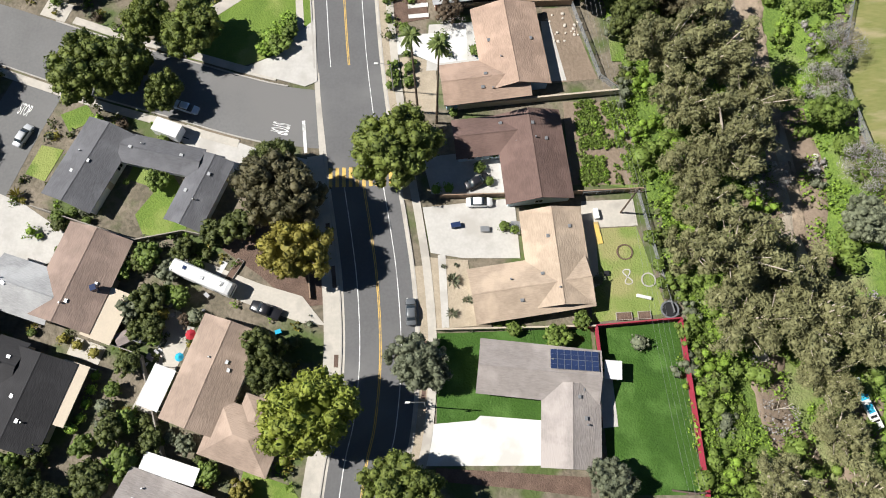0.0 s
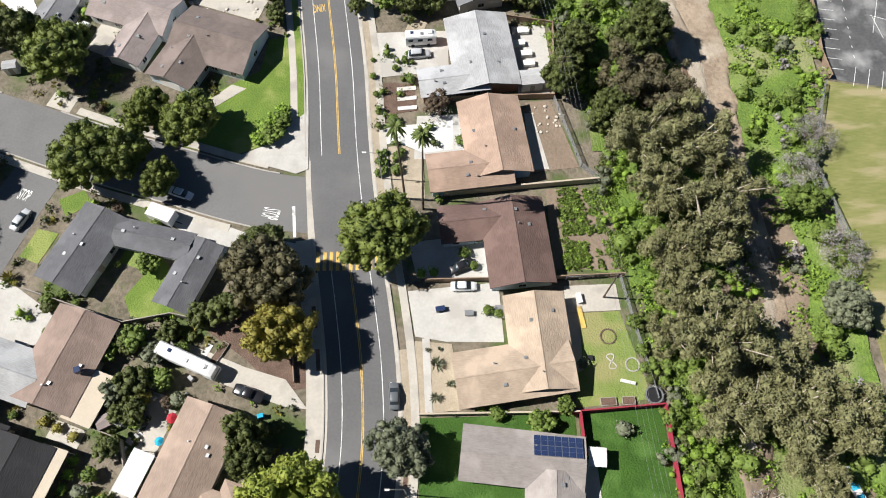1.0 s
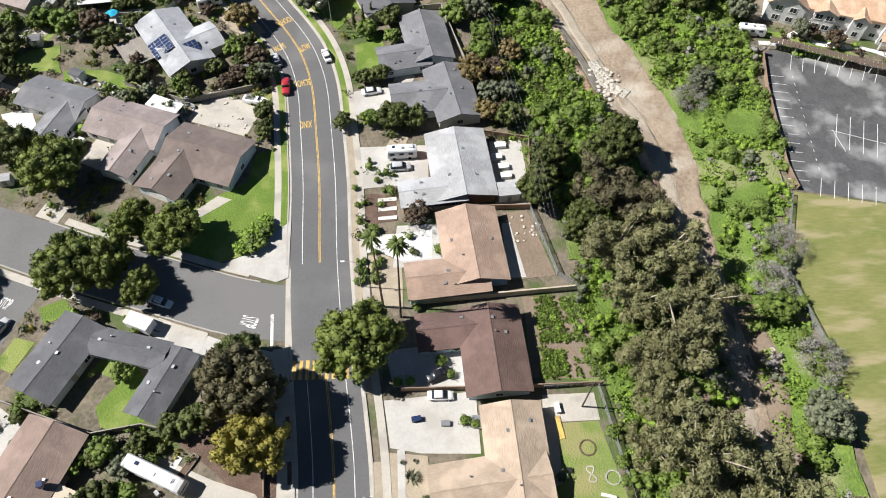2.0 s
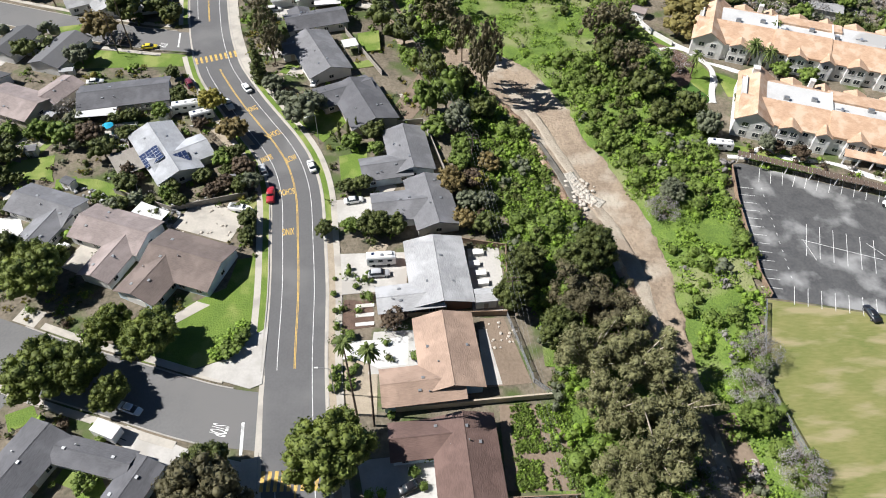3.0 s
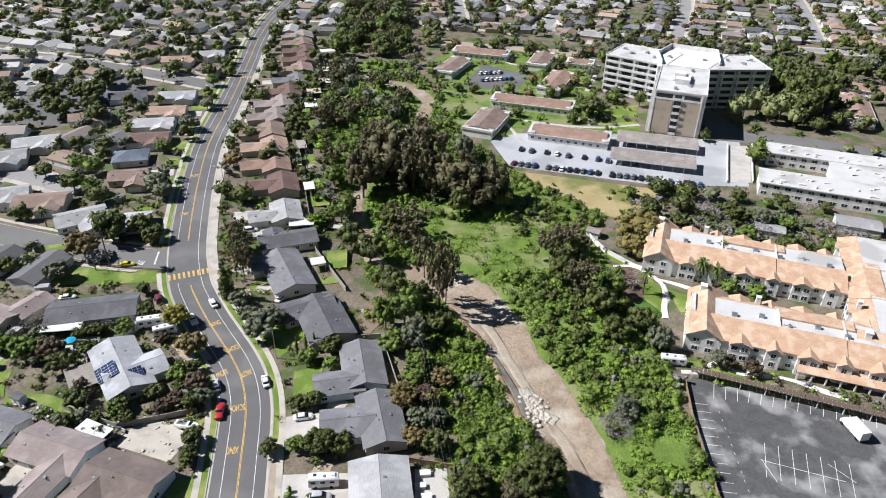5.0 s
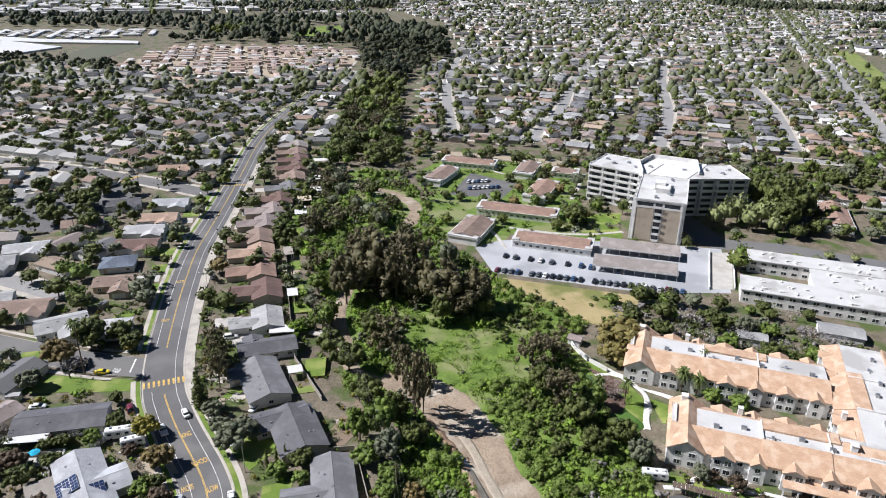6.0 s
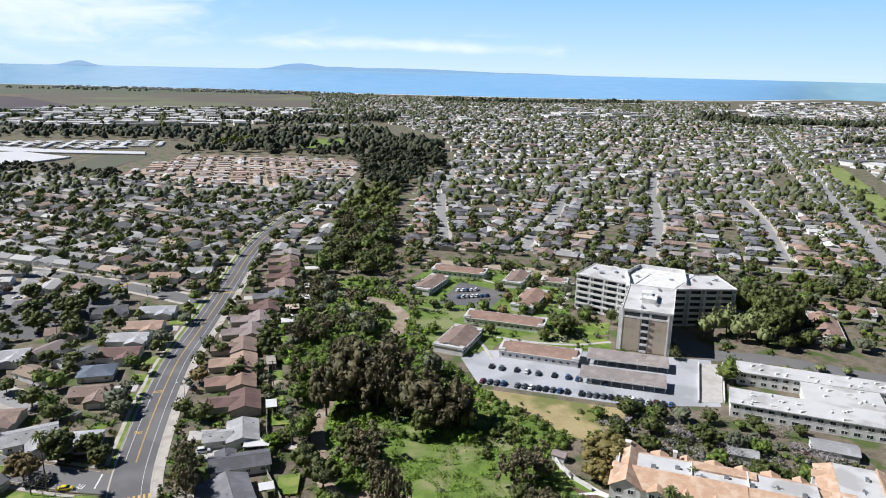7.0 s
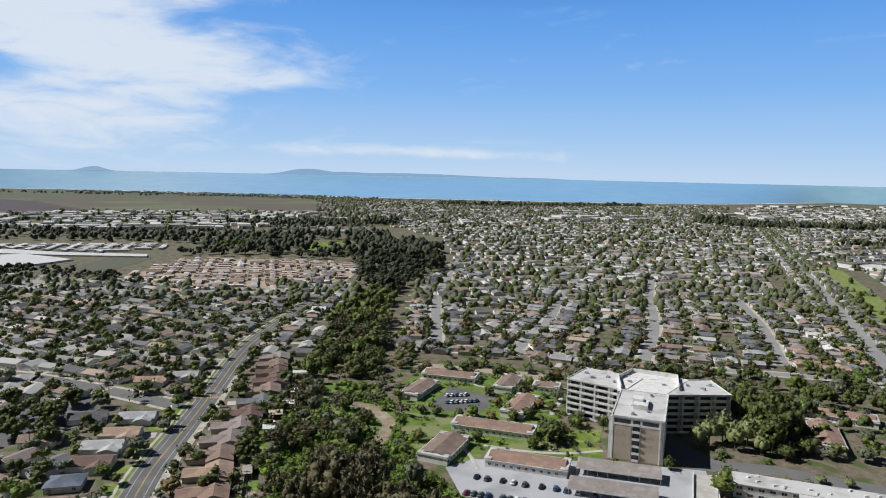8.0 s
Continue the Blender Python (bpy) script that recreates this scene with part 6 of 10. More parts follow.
# low bright scrub as one body
rn = np.random.default_rng(4)
count = 0
cl = []
while count < 3600:
    x, y = rn.uniform(-30, 90), rn.uniform(-40, 300)
    if not inside(CORRIDOR, x, y):
        continue
    d = np.hypot(CREEK_XY[:, 0] - x, CREEK_XY[:, 1] - y).min()
    if off_bed(x, y) < 0.4 or (d < 3.5 and y > 180) or noise.noise(Vector((x * 0.09, y * 0.09, 8))) < -0.16:
        continue
    r = rn.uniform(0.5, 1.2) * (1.5 if rn.uniform() < 0.3 else 1.0)
    cl.append((x, y, dip(x, y) + 0.1 + 0.2 * r, r))
    count += 1
scrub = new("undergrowth", leaf_mesh("undergrowth", cl, 27, 0.46, M["l_bright"], rn, []))
cl = []
while len(cl) < 900:
    x, y = rn.uniform(-45, 92), rn.uniform(-40, 400)
    if not inside(CORRIDOR, x, y):
        continue
    d = np.hypot(CREEK_XY[:, 0] - x, CREEK_XY[:, 1] - y).min()
    if off_bed(x, y) < 0.9 or (d < 4 and y > 180) or noise.noise(Vector((x * 0.07, y * 0.07, 31))) < -0.05 or (18 < x < 62 and 178 < y < 212):
        continue
    r = rn.uniform(0.9, 2.2)
    cl.append((x, y, dip(x, y) + 0.7 * r, r))
brambles = new("undergrowth", leaf_mesh("undergrowth", cl, 29, 0.5, M["l_green"], rn, None, 0.85))
tagged(brambles, "mid-green dense thickets along the creek", "undergrowth", kind="stuff")
tagged(scrub, "bright green low weeds and brambles on the creek bank", "undergrowth", kind="stuff")

# ---------------------------------------------------------------- vehicles by the road
car("sedan", "black", 102.4, 82.2, 100, "dark blue-black car in the car park")
car("sedan", "grey", -5.7, 22.9, 92, "dark grey sedan parked at the kerb")
car("sedan", "pale", -46.1, 61.3, -20, "pale blue-white sedan parked in the side street")
car("pickup", "black", -29.8, 23.6, 158, "black pickup truck with a grey bed cover on a driveway")
car("sedan", "silver", -74.7, 56.1, 65, "silver car parked in the shade")
car("sedan", "white", 6.3, 42.1, 0, "white car with dark windows on a driveway", 0.15)
car("sedan", "black", 6.1, 46.0, 25, "black car parked in tree shade", 0.15)
car("pickup", "white", -45.3, 153.3, 122, "white pickup truck on the road")
car("sedan", "white", -41.6, 160.9, 122, "white car parked at the kerb")
car("sedan", "white", -19.9, 128.2, 110, "white car parked at the kerb")
car("pickup", "red", -28.6, 117.9, 97, "red pickup truck parked at the kerb")
car("suv", "silver", -31.8, 126.7, 112, "silver car parked at the kerb")
car("sedan", "white", -8.6, 116.0, 12, "white car on a driveway", 0.15)
car("van", "maroon", -58.0, 163.0, 118, "covered dark red car at the kerb")
car("suv", "silver", -1.5, 93.4, 5, "silver car beside a motorhome", 0.15)
car("sedan", "yellow", -74.0, 181.3, 10, "yellow car on the street")
car("sedan", "silver", -36.5, 207.0, 15, "silver car on a driveway", 0.1)
car("suv", "white", -40.0, 203.0, 15, "white car on a driveway", 0.1)
car("sedan", "white", -22.5, 163.5, 70, "white car on a driveway", 0.1)
car("suv", "black", -82.0, 184.5, 15, "black car in the side street")
car("sedan", "white", -84.5, 163.5, 10, "car under a pale cover", 0.1)
car("sedan", "grey", -59.5, 249.5, 104, "dark green car parked at the kerb")
car("suv", "blue", 118.0, 84.5, 98, "dark blue car in the car park", 0.08)


def motorhome(x, y, L, W, H, rot, label):
    ob = thing("motorhome", pose(x, y, 0.12, 0, 0, rot), label, "motorhome")
    b = lofted([(-L / 2, W / 2 * 0.95, 0.5, H - 0.2), (-L / 2 + 0.12, W / 2, 0.42, H), (L / 2 - 0.8, W / 2, 0.42, H), (L / 2 - 0.1, W / 2 * 0.96, 0.45, H - 0.25), (L / 2, W / 2 * 0.9, 0.6, H - 0.6)])
    part("body", b, PAINT["white"], ob)
    for k in range(3):
        part("roof_vent", Build().box(-0.3, -0.3, 0, 0.3, 0.3, 0.14), M["metal"] if k else M["solar"], ob, m=pose(-L / 2 + L * (k + 0.7) / 3.2, 0.2 * (-1) ** k, H))
    part("air_conditioner", Build().box(-0.5, -0.35, 0, 0.5, 0.35, 0.25), M["trim"], ob, m=pose(L * 0.3, 0, H))
    for sx in (-L / 2 + 1.5, L / 2 - 1.6):
        for sy in (-1, 1):
            part("wheel", Build().tube((0, -0.12, 0), (0, 0.12, 0), 0.38, 0.38, 12), M["dark"], ob, m=pose(sx, sy * (W / 2 - 0.14), 0.38))
    for sy in (-1, 1):
        for k in range(3):
            part("window", Build().box(-0.5, -0.02, -0.3, 0.5, 0.02, 0.3), M["glass"], ob, m=pose(-L / 3 + k * L / 3.2, sy * W / 2, 1.9))
    part("windscreen", Build().box(-0.03, -W * 0.4, -0.4, 0.03, W * 0.4, 0.4), M["glass"], ob, m=pose(L / 2 - 0.06, 0, 1.75, 0, -10, 0))


motorhome(-40.2, 29.0, 11.0, 2.6, 3.1, -24, "long white motorhome parked on a driveway")
motorhome(-1.2, 97.0, 6.4, 2.4, 2.8, 4, "white camper trailer on a driveway")
trailer = thing("box_trailer", pose(-48.6, 56.4, 0.05, 0, 0, -22), "plain white box trailer beside a house", "trailer")
part("box", Build().box(-2.4, -1.25, 0.5, 2.4, 1.25, 2.6), PAINT["white"], trailer)
part("roof_edge", Build().box(-2.45, -1.3, 2.6, 2.45, 1.3, 2.66), M["trim"], trailer)
part("tow_bar", Build().box(2.4, -0.08, 0.45, 3.7, 0.08, 0.57), M["dark"], trailer)
for sy in (-1, 1):
    part("wheel", Build().tube((0, -0.12, 0), (0, 0.12, 0), 0.36, 0.36, 12), M["dark"], trailer, m=pose(-0.3, sy * 1.2, 0.36))
motorhome(-56.0, 151.0, 7.0, 2.5, 3.0, 15, "white motorhome in a yard")
motorhome(-51.0, 147.5, 6.0, 2.4, 2.8, 25, "white camper van in a yard")


def street_lamp(x, y, rot, h=9.0, reach=2.2):
    ob = thing("street_lamp", pose(x, y, 0.1, 0, 0, rot), "tall grey street lamp with a curved arm", "street lamp", "street lamps")
    part("pole", Build().tube((0, 0, 0), (0, 0, h), 0.11, 0.07, 8), M["metal"], ob)
    part("arm", Build().tube((0, 0, h - 0.1), (reach * 0.6, 0, h + 0.35), 0.05, 0.04).tube((reach * 0.6, 0, h + 0.35), (reach, 0, h + 0.4), 0.04, 0.04), M["metal"], ob)
    part("lamp_head", Build().box(reach - 0.1, -0.14, h + 0.32, reach + 0.6, 0.14, h + 0.46), M["trim"], ob)


street_lamp(-3.6, 7.5, 180)
street_lamp(-8.7, 64.4, 180)
street_lamp(-19.0, 137.5, 210)
street_lamp(-57.0, 235, 190)


def utility_pole(x, y, rot, h=11.5):
    ob = thing("utility_pole", pose(x, y, dip(x, y) - 0.3, 0, 0, rot), "brown wooden utility pole with crossarms", "utility pole", "utility poles")
    part("pole", Build().tube((0, 0, 0), (0, 0, h), 0.17, 0.12, 8), M["pole"], ob)
    for zz in (h - 0.5, h - 1.6):
        part("crossarm", Build().box(-1.3, -0.06, zz, 1.3, 0.06, zz + 0.13), M["pole"], ob)


def sweep(points, r):
    """A thin three-sided wire through the points."""
    b = Build()
    for p in points:
        b.v += [(p.x - r, p.y, p.z), (p.x + r, p.y, p.z), (p.x, p.y, p.z + 1.6 * r)]
    for i in range(len(points) - 1):
        b.f += [(3 * i + k, 3 * i + (k + 1) % 3, 3 * i + 3 + (k + 1) % 3, 3 * i + 3 + k) for k in range(3)]
    return b


def wires(a, b, n=4):
    """Wires that hang between two poles, each a thing of its own."""
    a, b = Vector((*a, 10.9)), Vector((*b, 10.9))
    side = Vector((b.y - a.y, a.x - b.x, 0)).normalized()
    for k in range(n):
        off = side * (-1.2 + 2.4 * k / (n - 1))
        line = [a.lerp(b, i / 10) + off + Vector((0, 0, -1.6 * 4 * (i / 10) * (1 - i / 10))) for i in range(11)]
        solid("power_line", sweep(line, 0.014), M["wire"], "thin sagging overhead power line", "power line", group="power lines")


POLES = [(34.8, -6.0), (31.0, 40.0), (26.0, 84.0), (20.0, 128.0), (7.0, 168.0), (-12.0, 208.0), (-28.0, 252.0)]
for x, y in POLES:
    utility_pole(x, y, 6)
for a, b in zip(POLES, POLES[1:]):
    wires(a, b)
for x, y in ((-82.5, 178.5), (-128.0, 352.0), (-133, 290), (-118, 405), (-98, 428)):
    utility_pole(x, y, 20, 13)

# ---------------------------------------------------------------- car park and playing field
sheet("car_park", [(85.5, 129.0), (89.5, 130.0), (150, 106), (150, 74), (83.0, 86.8), (82.4, 93)], "lot", "black asphalt car park with worn pale patches", "car park", 0.06)
sheet("playing_field", [(81.5, 86.5), (150, 73.6), (160, -60), (77, -60), (78, 50), (75, 68)], "field", "patchy green and tan playing field", "field", 0.05)


def stall(x, y, L, rot):
    return Build().box(-L / 2, -0.06, 0, L / 2, 0.06, 0.012), pose(x, y, 0.062, 0, 0, rot)


stalls = thing("stall_markings", pose(110, 105, 0), "white painted parking stall lines", "road marking", kind="structure")
def stall_line(x, y, L, rot):
    b, m = stall(x, y, L, rot)
    part("line", b, M["white_line"], stalls, m=pose(-110, -105, 0) @ m)
for k in range(13):
    stall_line(87.2 - 0.28 * k, 121.0 - 2.62 * k, 4.6, -9)
for k in range(14):
    stall_line(92.6 + 2.75 * k, 125.4 - 0.55 * k - 0.018 * k * k, 5.4, 62 + 8 * (k < 3))
for k in range(14):
    stall_line(88.0 + 2.75 * k, 87.4 - 0.60 * k, 5.2, 70)
for k in range(7):
    stall_line(96.6 + 2.75 * k, 103.6 - 1.05 * k, 10.5, 70)
stall_line(103.6, 100.5, 17.4, -20.5)
stall_line(96.2, 100.5, 6.4, -82)
stall_line(112.0, 99.8, 6.4, -55)
for k in range(12):
    part("line", Build().box(-0.35, -0.05, 0, 0.35, 0.05, 0.012), M["white_line"], stalls, m=pose(-110, -105, 0) @ pose(91.6 - 0.22 * k, 120.6 - 2.55 * k, 0.062, 0, 0, -85))
fence([(86.2, 128.8), (84.0, 116.0), (82.0, 93.0), (82.6, 86.9)], 1.5, "wood", "dark wooden car park fence")
ob = thing("car_port_canopy", pose(113, 120.6, 0, 0, 0, -21.5), "long brown slatted trellis beside the car park", "trellis")
part("beam", Build().box(-27, -0.1, 2.2, 27, 0.1, 2.4), M["trim"], ob)
part("beam", Build().box(-27, 1.5, 2.2, 27, 1.7, 2.4), M["trim"], ob)
slat = Build().box(-0.42, -0.3, 2.4, 0.42, 1.9, 2.5).mesh("slat", M["pole"])
for k in range(54):
    part("slat", slat, None, ob, m=pose(-26.5 + k, 0, 0))
for k in range(10):
    part("post", Build().box(-0.09, -0.09, -0.1, 0.09, 0.09, 2.2), M["trim"], ob, m=pose(-26.5 + 5.88 * k, 0, 0))
fence([(77.5, 50), (74.5, 67), (81.0, 85.5)], 1.4, "metal", "grey chain-link fence by the playing field", thick=0.03)


# ---------------------------------------------------------------- apartment wings with clay tile roofs
def apartment(x, y, L, W, rot, label, bays, kf=8.0, kb=3.2, dz=0.0, porch=None, wallh=5.5):
    """A two-storey wing: clay tile slopes of depth kf in front and kb behind, a sunken white deck between them, gabled bays along both sides."""
    ob = thing("apartment_block", pose(x, y, 0, 0, 0, rot), label, "apartment building", "apartment wings")
    top = wallh + 2.5
    yf, yb = -W / 2 + kf, W / 2 - kb
    part("wall", Build().box(-L / 2, -W / 2, -0.2, L / 2, W / 2, wallh - 0.3), M["w_white"], ob)
    o = 0.5
    # slopes in three lengths that step a little in height, as the wing is stepped
    cuts = [-L / 2 - o, -L / 2 + L * 0.38, -L / 2 + L * 0.66, L / 2 + o]
    for j, (a, b) in enumerate(zip(cuts, cuts[1:])):
        up = 0.28 * (j % 2)
        part("roof", Build().extrude([(-W / 2 - o, wallh - 0.3), (-W / 2 - o, wallh + up), (yf, top + up), (yf + 0.3, top + up), (yf + 0.3, wallh - 0.3)], a, b), M["r_tile"], ob)
        part("roof", Build().extrude([(yb - 0.3, wallh - 0.3), (yb - 0.3, wallh + 1.6 + up), (yb, wallh + 1.6 + up), (W / 2 + o, wallh + up), (W / 2 + o, wallh - 0.3)], a, b), M["r_tile"], ob)
        part("parapet", Build().box(a + (0.2 if j else 0.9), yf + 0.3, wallh - 0.3, a + (0.6 if j else 1.3), yb - 0.3, top - 0.25), M["w_white"], ob)
    part("roof_deck", Build().box(-L / 2 - 0.3, yf + 0.3, wallh - 0.25, L / 2 + 0.3, yb - 0.3, top - 0.9 + dz), M["r_flat"], ob)
    # a tiled cross roof that fills part of the deck
    part("cross_roof", Build().extrude([(yb - 4.2, top - 0.95), (yb - 4.2, top - 0.3), (yb - 3.9, top - 0.3), (yb + 0.2, wallh + 2.1), (yb + 0.2, top - 0.95)], cuts[1] + 0.7, cuts[2] + 3.0), M["r_tile"], ob)
    unit = Build().box(-0.7, -0.5, 0, 0.7, 0.5, 0.9).box(-0.5, -0.35, 0.9, 0.5, 0.35, 1.0).mesh("roof_unit", M["metal"])
    duct = Build().box(-1.6, -0.12, 0, 1.6, 0.12, 0.3).box(-0.3, -0.6, 0, 0.3, 0.6, 0.55).mesh("roof_duct", M["solar_frame"])
    for j in range(int(L / 7)):
        part("roof_unit" if j % 3 else "roof_duct", unit if j % 3 else duct, None, ob, m=pose(-L / 2 + 4 + 7 * j, (yf + yb) / 2 - 1.5 + 0.9 * (-1) ** j, top - 0.9 + dz))
    for side, depth, rise in ((-1, 2.6, 1.2), (1, 2.4, 1.2)):
        prof = [(-2.9, wallh - 0.15), (-2.9, wallh + 0.08), (0, wallh + rise + 0.1), (2.9, wallh + 0.08), (2.9, wallh - 0.15), (0, wallh + rise - 0.12)]
        bay_roof = Build().extrude(prof, -1.6, depth).mesh("bay_roof", M["r_tile"])
        bay_wall = Build().extrude([(-2.6, -0.2), (-2.6, wallh - 0.02), (0, wallh + rise - 0.3), (2.6, wallh - 0.02), (2.6, -0.2)], -1.1, 1.5).mesh("bay", M["w_white"])
        for j in range(1, bays):
            u = -L / 2 + (j + 0.55) * L / bays
            slim = 0.72 if j % 2 == 0 else 1.0
            q = pose(u, side * W / 2, 0, 0, 0, 90 if side < 0 else -90) @ Matrix.Diagonal((1, slim, 1, 1))
            bay = part("bay", bay_wall, None, ob, m=q)
            part("bay_roof", bay_roof, None, bay)
            for zz in (1.5, 4.2):
                for off in (-1.25, 1.25) if slim == 1 else (0,):
                    wob = part("window", FRAME, None, ob, m=q @ pose(-1.105, off, zz, 0, 0, 90) @ Matrix.Diagonal((1.25, 1, 1.35, 1)))
                    part("pane", PANE, None, wob)
                if side < 0:
                    wob = part("window", FRAME, None, ob, m=pose(u + L / bays / 2, side * (W / 2 + 0.005), zz, 0, 0, 180))
                    part("pane", PANE, None, wob)
    for zz in (1.5, 4.0):
        for v in (-W / 4, W / 4):
            wob = part("window", FRAME, None, ob, m=pose(-L / 2 - 0.005, v, zz, 0, 0, 90))
            part("pane", PANE, None, wob)
    # gabled end pavilion across the wing
    pw, ph = 4.9, 3.0
    pv = part("end_pavilion", Build().extrude([(-pw + 0.4, -0.2), (-pw + 0.4, wallh), (0, wallh + ph - 0.3), (pw - 0.4, wallh), (pw - 0.4, -0.2)], -W / 2 - 0.9, W / 2 + 0.6), M["w_white"], ob, m=pose(-L / 2 + pw - 1.2, 0, 0, 0, 0, 90))
    part("pavilion_roof", Build().extrude([(-pw - 0.1, wallh - 0.15), (-pw - 0.1, wallh + 0.05), (0, wallh + ph + 0.1), (pw + 0.1, wallh + 0.05), (pw + 0.1, wallh - 0.15), (0, wallh + ph - 0.12)], -W / 2 - 1.5, W / 2 + 1.2), M["r_tile"], pv)
    for zz in (1.5, 4.2):
        for off in (-1.7, 1.7):
            wob = part("window", FRAME, None, ob, m=pose(-L / 2 + pw - 1.2 + off, -W / 2 - 0.91, zz, 0, 0, 180) @ Matrix.Diagonal((1.2, 1, 1.3, 1)))
            part("pane", PANE, None, wob)
    part("chimney", Build().box(-0.8, -0.8, 0, 0.8, 0.8, 3.6).box(-0.95, -0.95, 3.6, 0.95, 0.95, 3.85), M["w_white"], ob, m=pose(-L / 2 + 2.6, W * 0.44, wallh))
    part("chimney", Build().box(-0.6, -0.6, 0, 0.6, 0.6, 3.0).box(-0.72, -0.72, 3.0, 0.72, 0.72, 3.2), M["w_white"], ob, m=pose(-L / 2 + L * 0.3, W * 0.45, wallh))
    if porch:
        part("porch_roof", Build().extrude([(-W / 2 - 3.4, 2.6), (-W / 2 - 3.4, 2.8), (-W / 2 + 0.1, 3.9), (-W / 2 + 0.1, 3.6)], *porch), M["r_tile"], ob)
        post = Build().box(-0.16, -0.16, -0.1, 0.16, 0.16, 2.65).mesh("post", M["w_white"])
        for k in range(7):
            part("post", post, None, ob, m=pose(porch[0] + 0.4 + (porch[1] - porch[0] - 0.8) * k / 6, -W / 2 - 3.1, 0))
    return ob


apartment(119.7, 180.2, 57, 21, -20, "white two-storey apartment wing with orange clay tile roof", 7)
apartment(121.4, 141.6, 58, 20, -20, "white two-storey apartment wing with orange clay tile roof and porch", 7, 7.0, 3.2, 0.05, (-2.0, 19.0))
apartment(155.2, 159.6, 60, 22, 68, "white two-storey apartment wing with wide pale roof deck", 5, 5.0, 4.6, 0.10)
draped("garden_path", smooth_line([(77, 200.5), (77.9, 196.3), (81.2, 190.1), (85.3, 184.8), (89.0, 181), (91.0, 177), (93.0, 171.5), (92.4, 166.3), (90.4, 160.6), (89.3, 155)], 1.6), -1.0, 1.0, "concrete_white", "white curving concrete garden path", "path", 0.25)
draped("garden_path", smooth_line([(92, 175), (100, 171), (108, 165), (116, 159)], 2.0), -0.8, 0.8, "concrete_white", "white concrete garden path", "path", 0.22)
draped("garden_path", smooth_line([(86.5, 132.5), (91.8, 132.2), (95.2, 135.2), (98.2, 135.6), (100.5, 132.6), (106.5, 131.2), (113.3, 129.6), (119.3, 126.4), (127, 121.5)], 1.5), -0.9, 0.9, "concrete_white", "pale curving garden path", "path", 0.22)
draped("garden_path", smooth_line([(106.5, 131.2), (108, 134.5), (112, 136)], 1.5), -0.8, 0.8, "concrete_white", "pale garden path to an entrance", "path", 0.21)
draped("garden_path", smooth_line([(80, 182), (85, 182.5), (89, 181)], 1.5), -0.7, 0.7, "concrete_white", "pale garden path on a slope", "path", 0.24)
sheet("planting_bed", [(78.5, 186.5), (80, 182), (83, 174), (88, 172), (89.5, 176), (86, 181)], "mulch", "grey mulch bed around leafless shrubs", "bed", 0.15)
rp = random.Random(77)
for k in range(46):
    u = rp.uniform(0, 44)
    px, py = 92 + u * 0.94 + rp.uniform(-2, 3), 137.6 - u * 0.34 - rp.uniform(0.5, 8.5)
    r = rp.uniform(0.6, 1.5)
    tree(rp.choice(("green", "dark", "olive", "red", "bright", "bare")), px, py, r, r * rp.uniform(1.1, 1.7), lod=1, group="garden shrubs")
for k in range(34):
    u = rp.uniform(0, 52)
    px, py = 101 + u * 0.94, 170 - u * 0.34 - rp.uniform(1.5, 12)
    r = rp.uniform(0.6, 1.6)
    tree(rp.choice(("green", "dark", "olive", "green", "bright")), px, py, r, r * rp.uniform(1.1, 1.7), lod=1, group="garden shrubs")
tree("olive", 96.8, 134.6, 2.6, 5.5)
tree("dark", 113.2, 138.0, 2.4, 6.5)
tree("willow", 101.2, 141.2, 1.6, 6.0)
palm(78.5, 171.0, 6.5)
palm(104.5, 173.5, 7.5, 3.2)
palm(108.5, 171.5, 6.5, 3.0)
sheet("lawn", [(97, 136.3), (101, 134.2), (110, 131.6), (109, 130.6), (101.5, 132.0)], "lawn", "green lawn strip beside a path", "lawn", 0.13)
sheet("lawn", [(69, 190), (73.5, 184), (79, 181.5), (86, 163.4), (89.5, 157), (91, 164), (92, 170), (90, 176), (84.5, 183.5), (78, 192), (76, 199)], "lawn", "green garden lawn", "lawn", 0.13)
sheet("lawn", [(71, 187), (77.6, 174.5), (77.4, 166), (79.2, 156), (85.3, 153.4), (89.3, 156.8), (85.8, 163.3), (78.8, 181.3), (73.4, 183.8)], "lawn_deep", "deep green garden lawn round a mulch bed", "lawn", 0.125)
sheet("mulch_bed", [(78.2, 173.5), (80.2, 176.6), (83.4, 176.0), (86.0, 171.5), (86.2, 167.0), (84.2, 163.6), (81.0, 162.6), (78.6, 166.0), (77.6, 170.0)], "mulch", "round bed of brown mulch in a lawn", "garden bed", 0.16)
tree("bare", 82.2, 169.4, 3.4, 5.0)
sheet("lawn", [(93.8, 170), (94.2, 158), (98, 158), (102, 164)], "lawn", "green garden lawn", "lawn", 0.13)
sheet("lawn", [(88, 137), (96, 136), (110, 128), (108, 125), (92, 131)], "lawn", "green lawn beside apartments", "lawn", 0.10)
fence([(76.0, 200.5), (76.8, 195.9), (80.2, 189.3), (84.3, 184.0)], 1.5, "concrete_white", "white curved garden wall", "garden_wall", 0.3)
tree("bare", 83.5, 172.0, 4.2, 5.5)
tree("bare", 80.0, 177.0, 3.4, 4.5)
tree("dark", 96.0, 153.5, 3.0, 6)
tree("red", 104.5, 131.5, 2.6, 4.5)
tree("red", 99.5, 134.0, 2.2, 4.0)
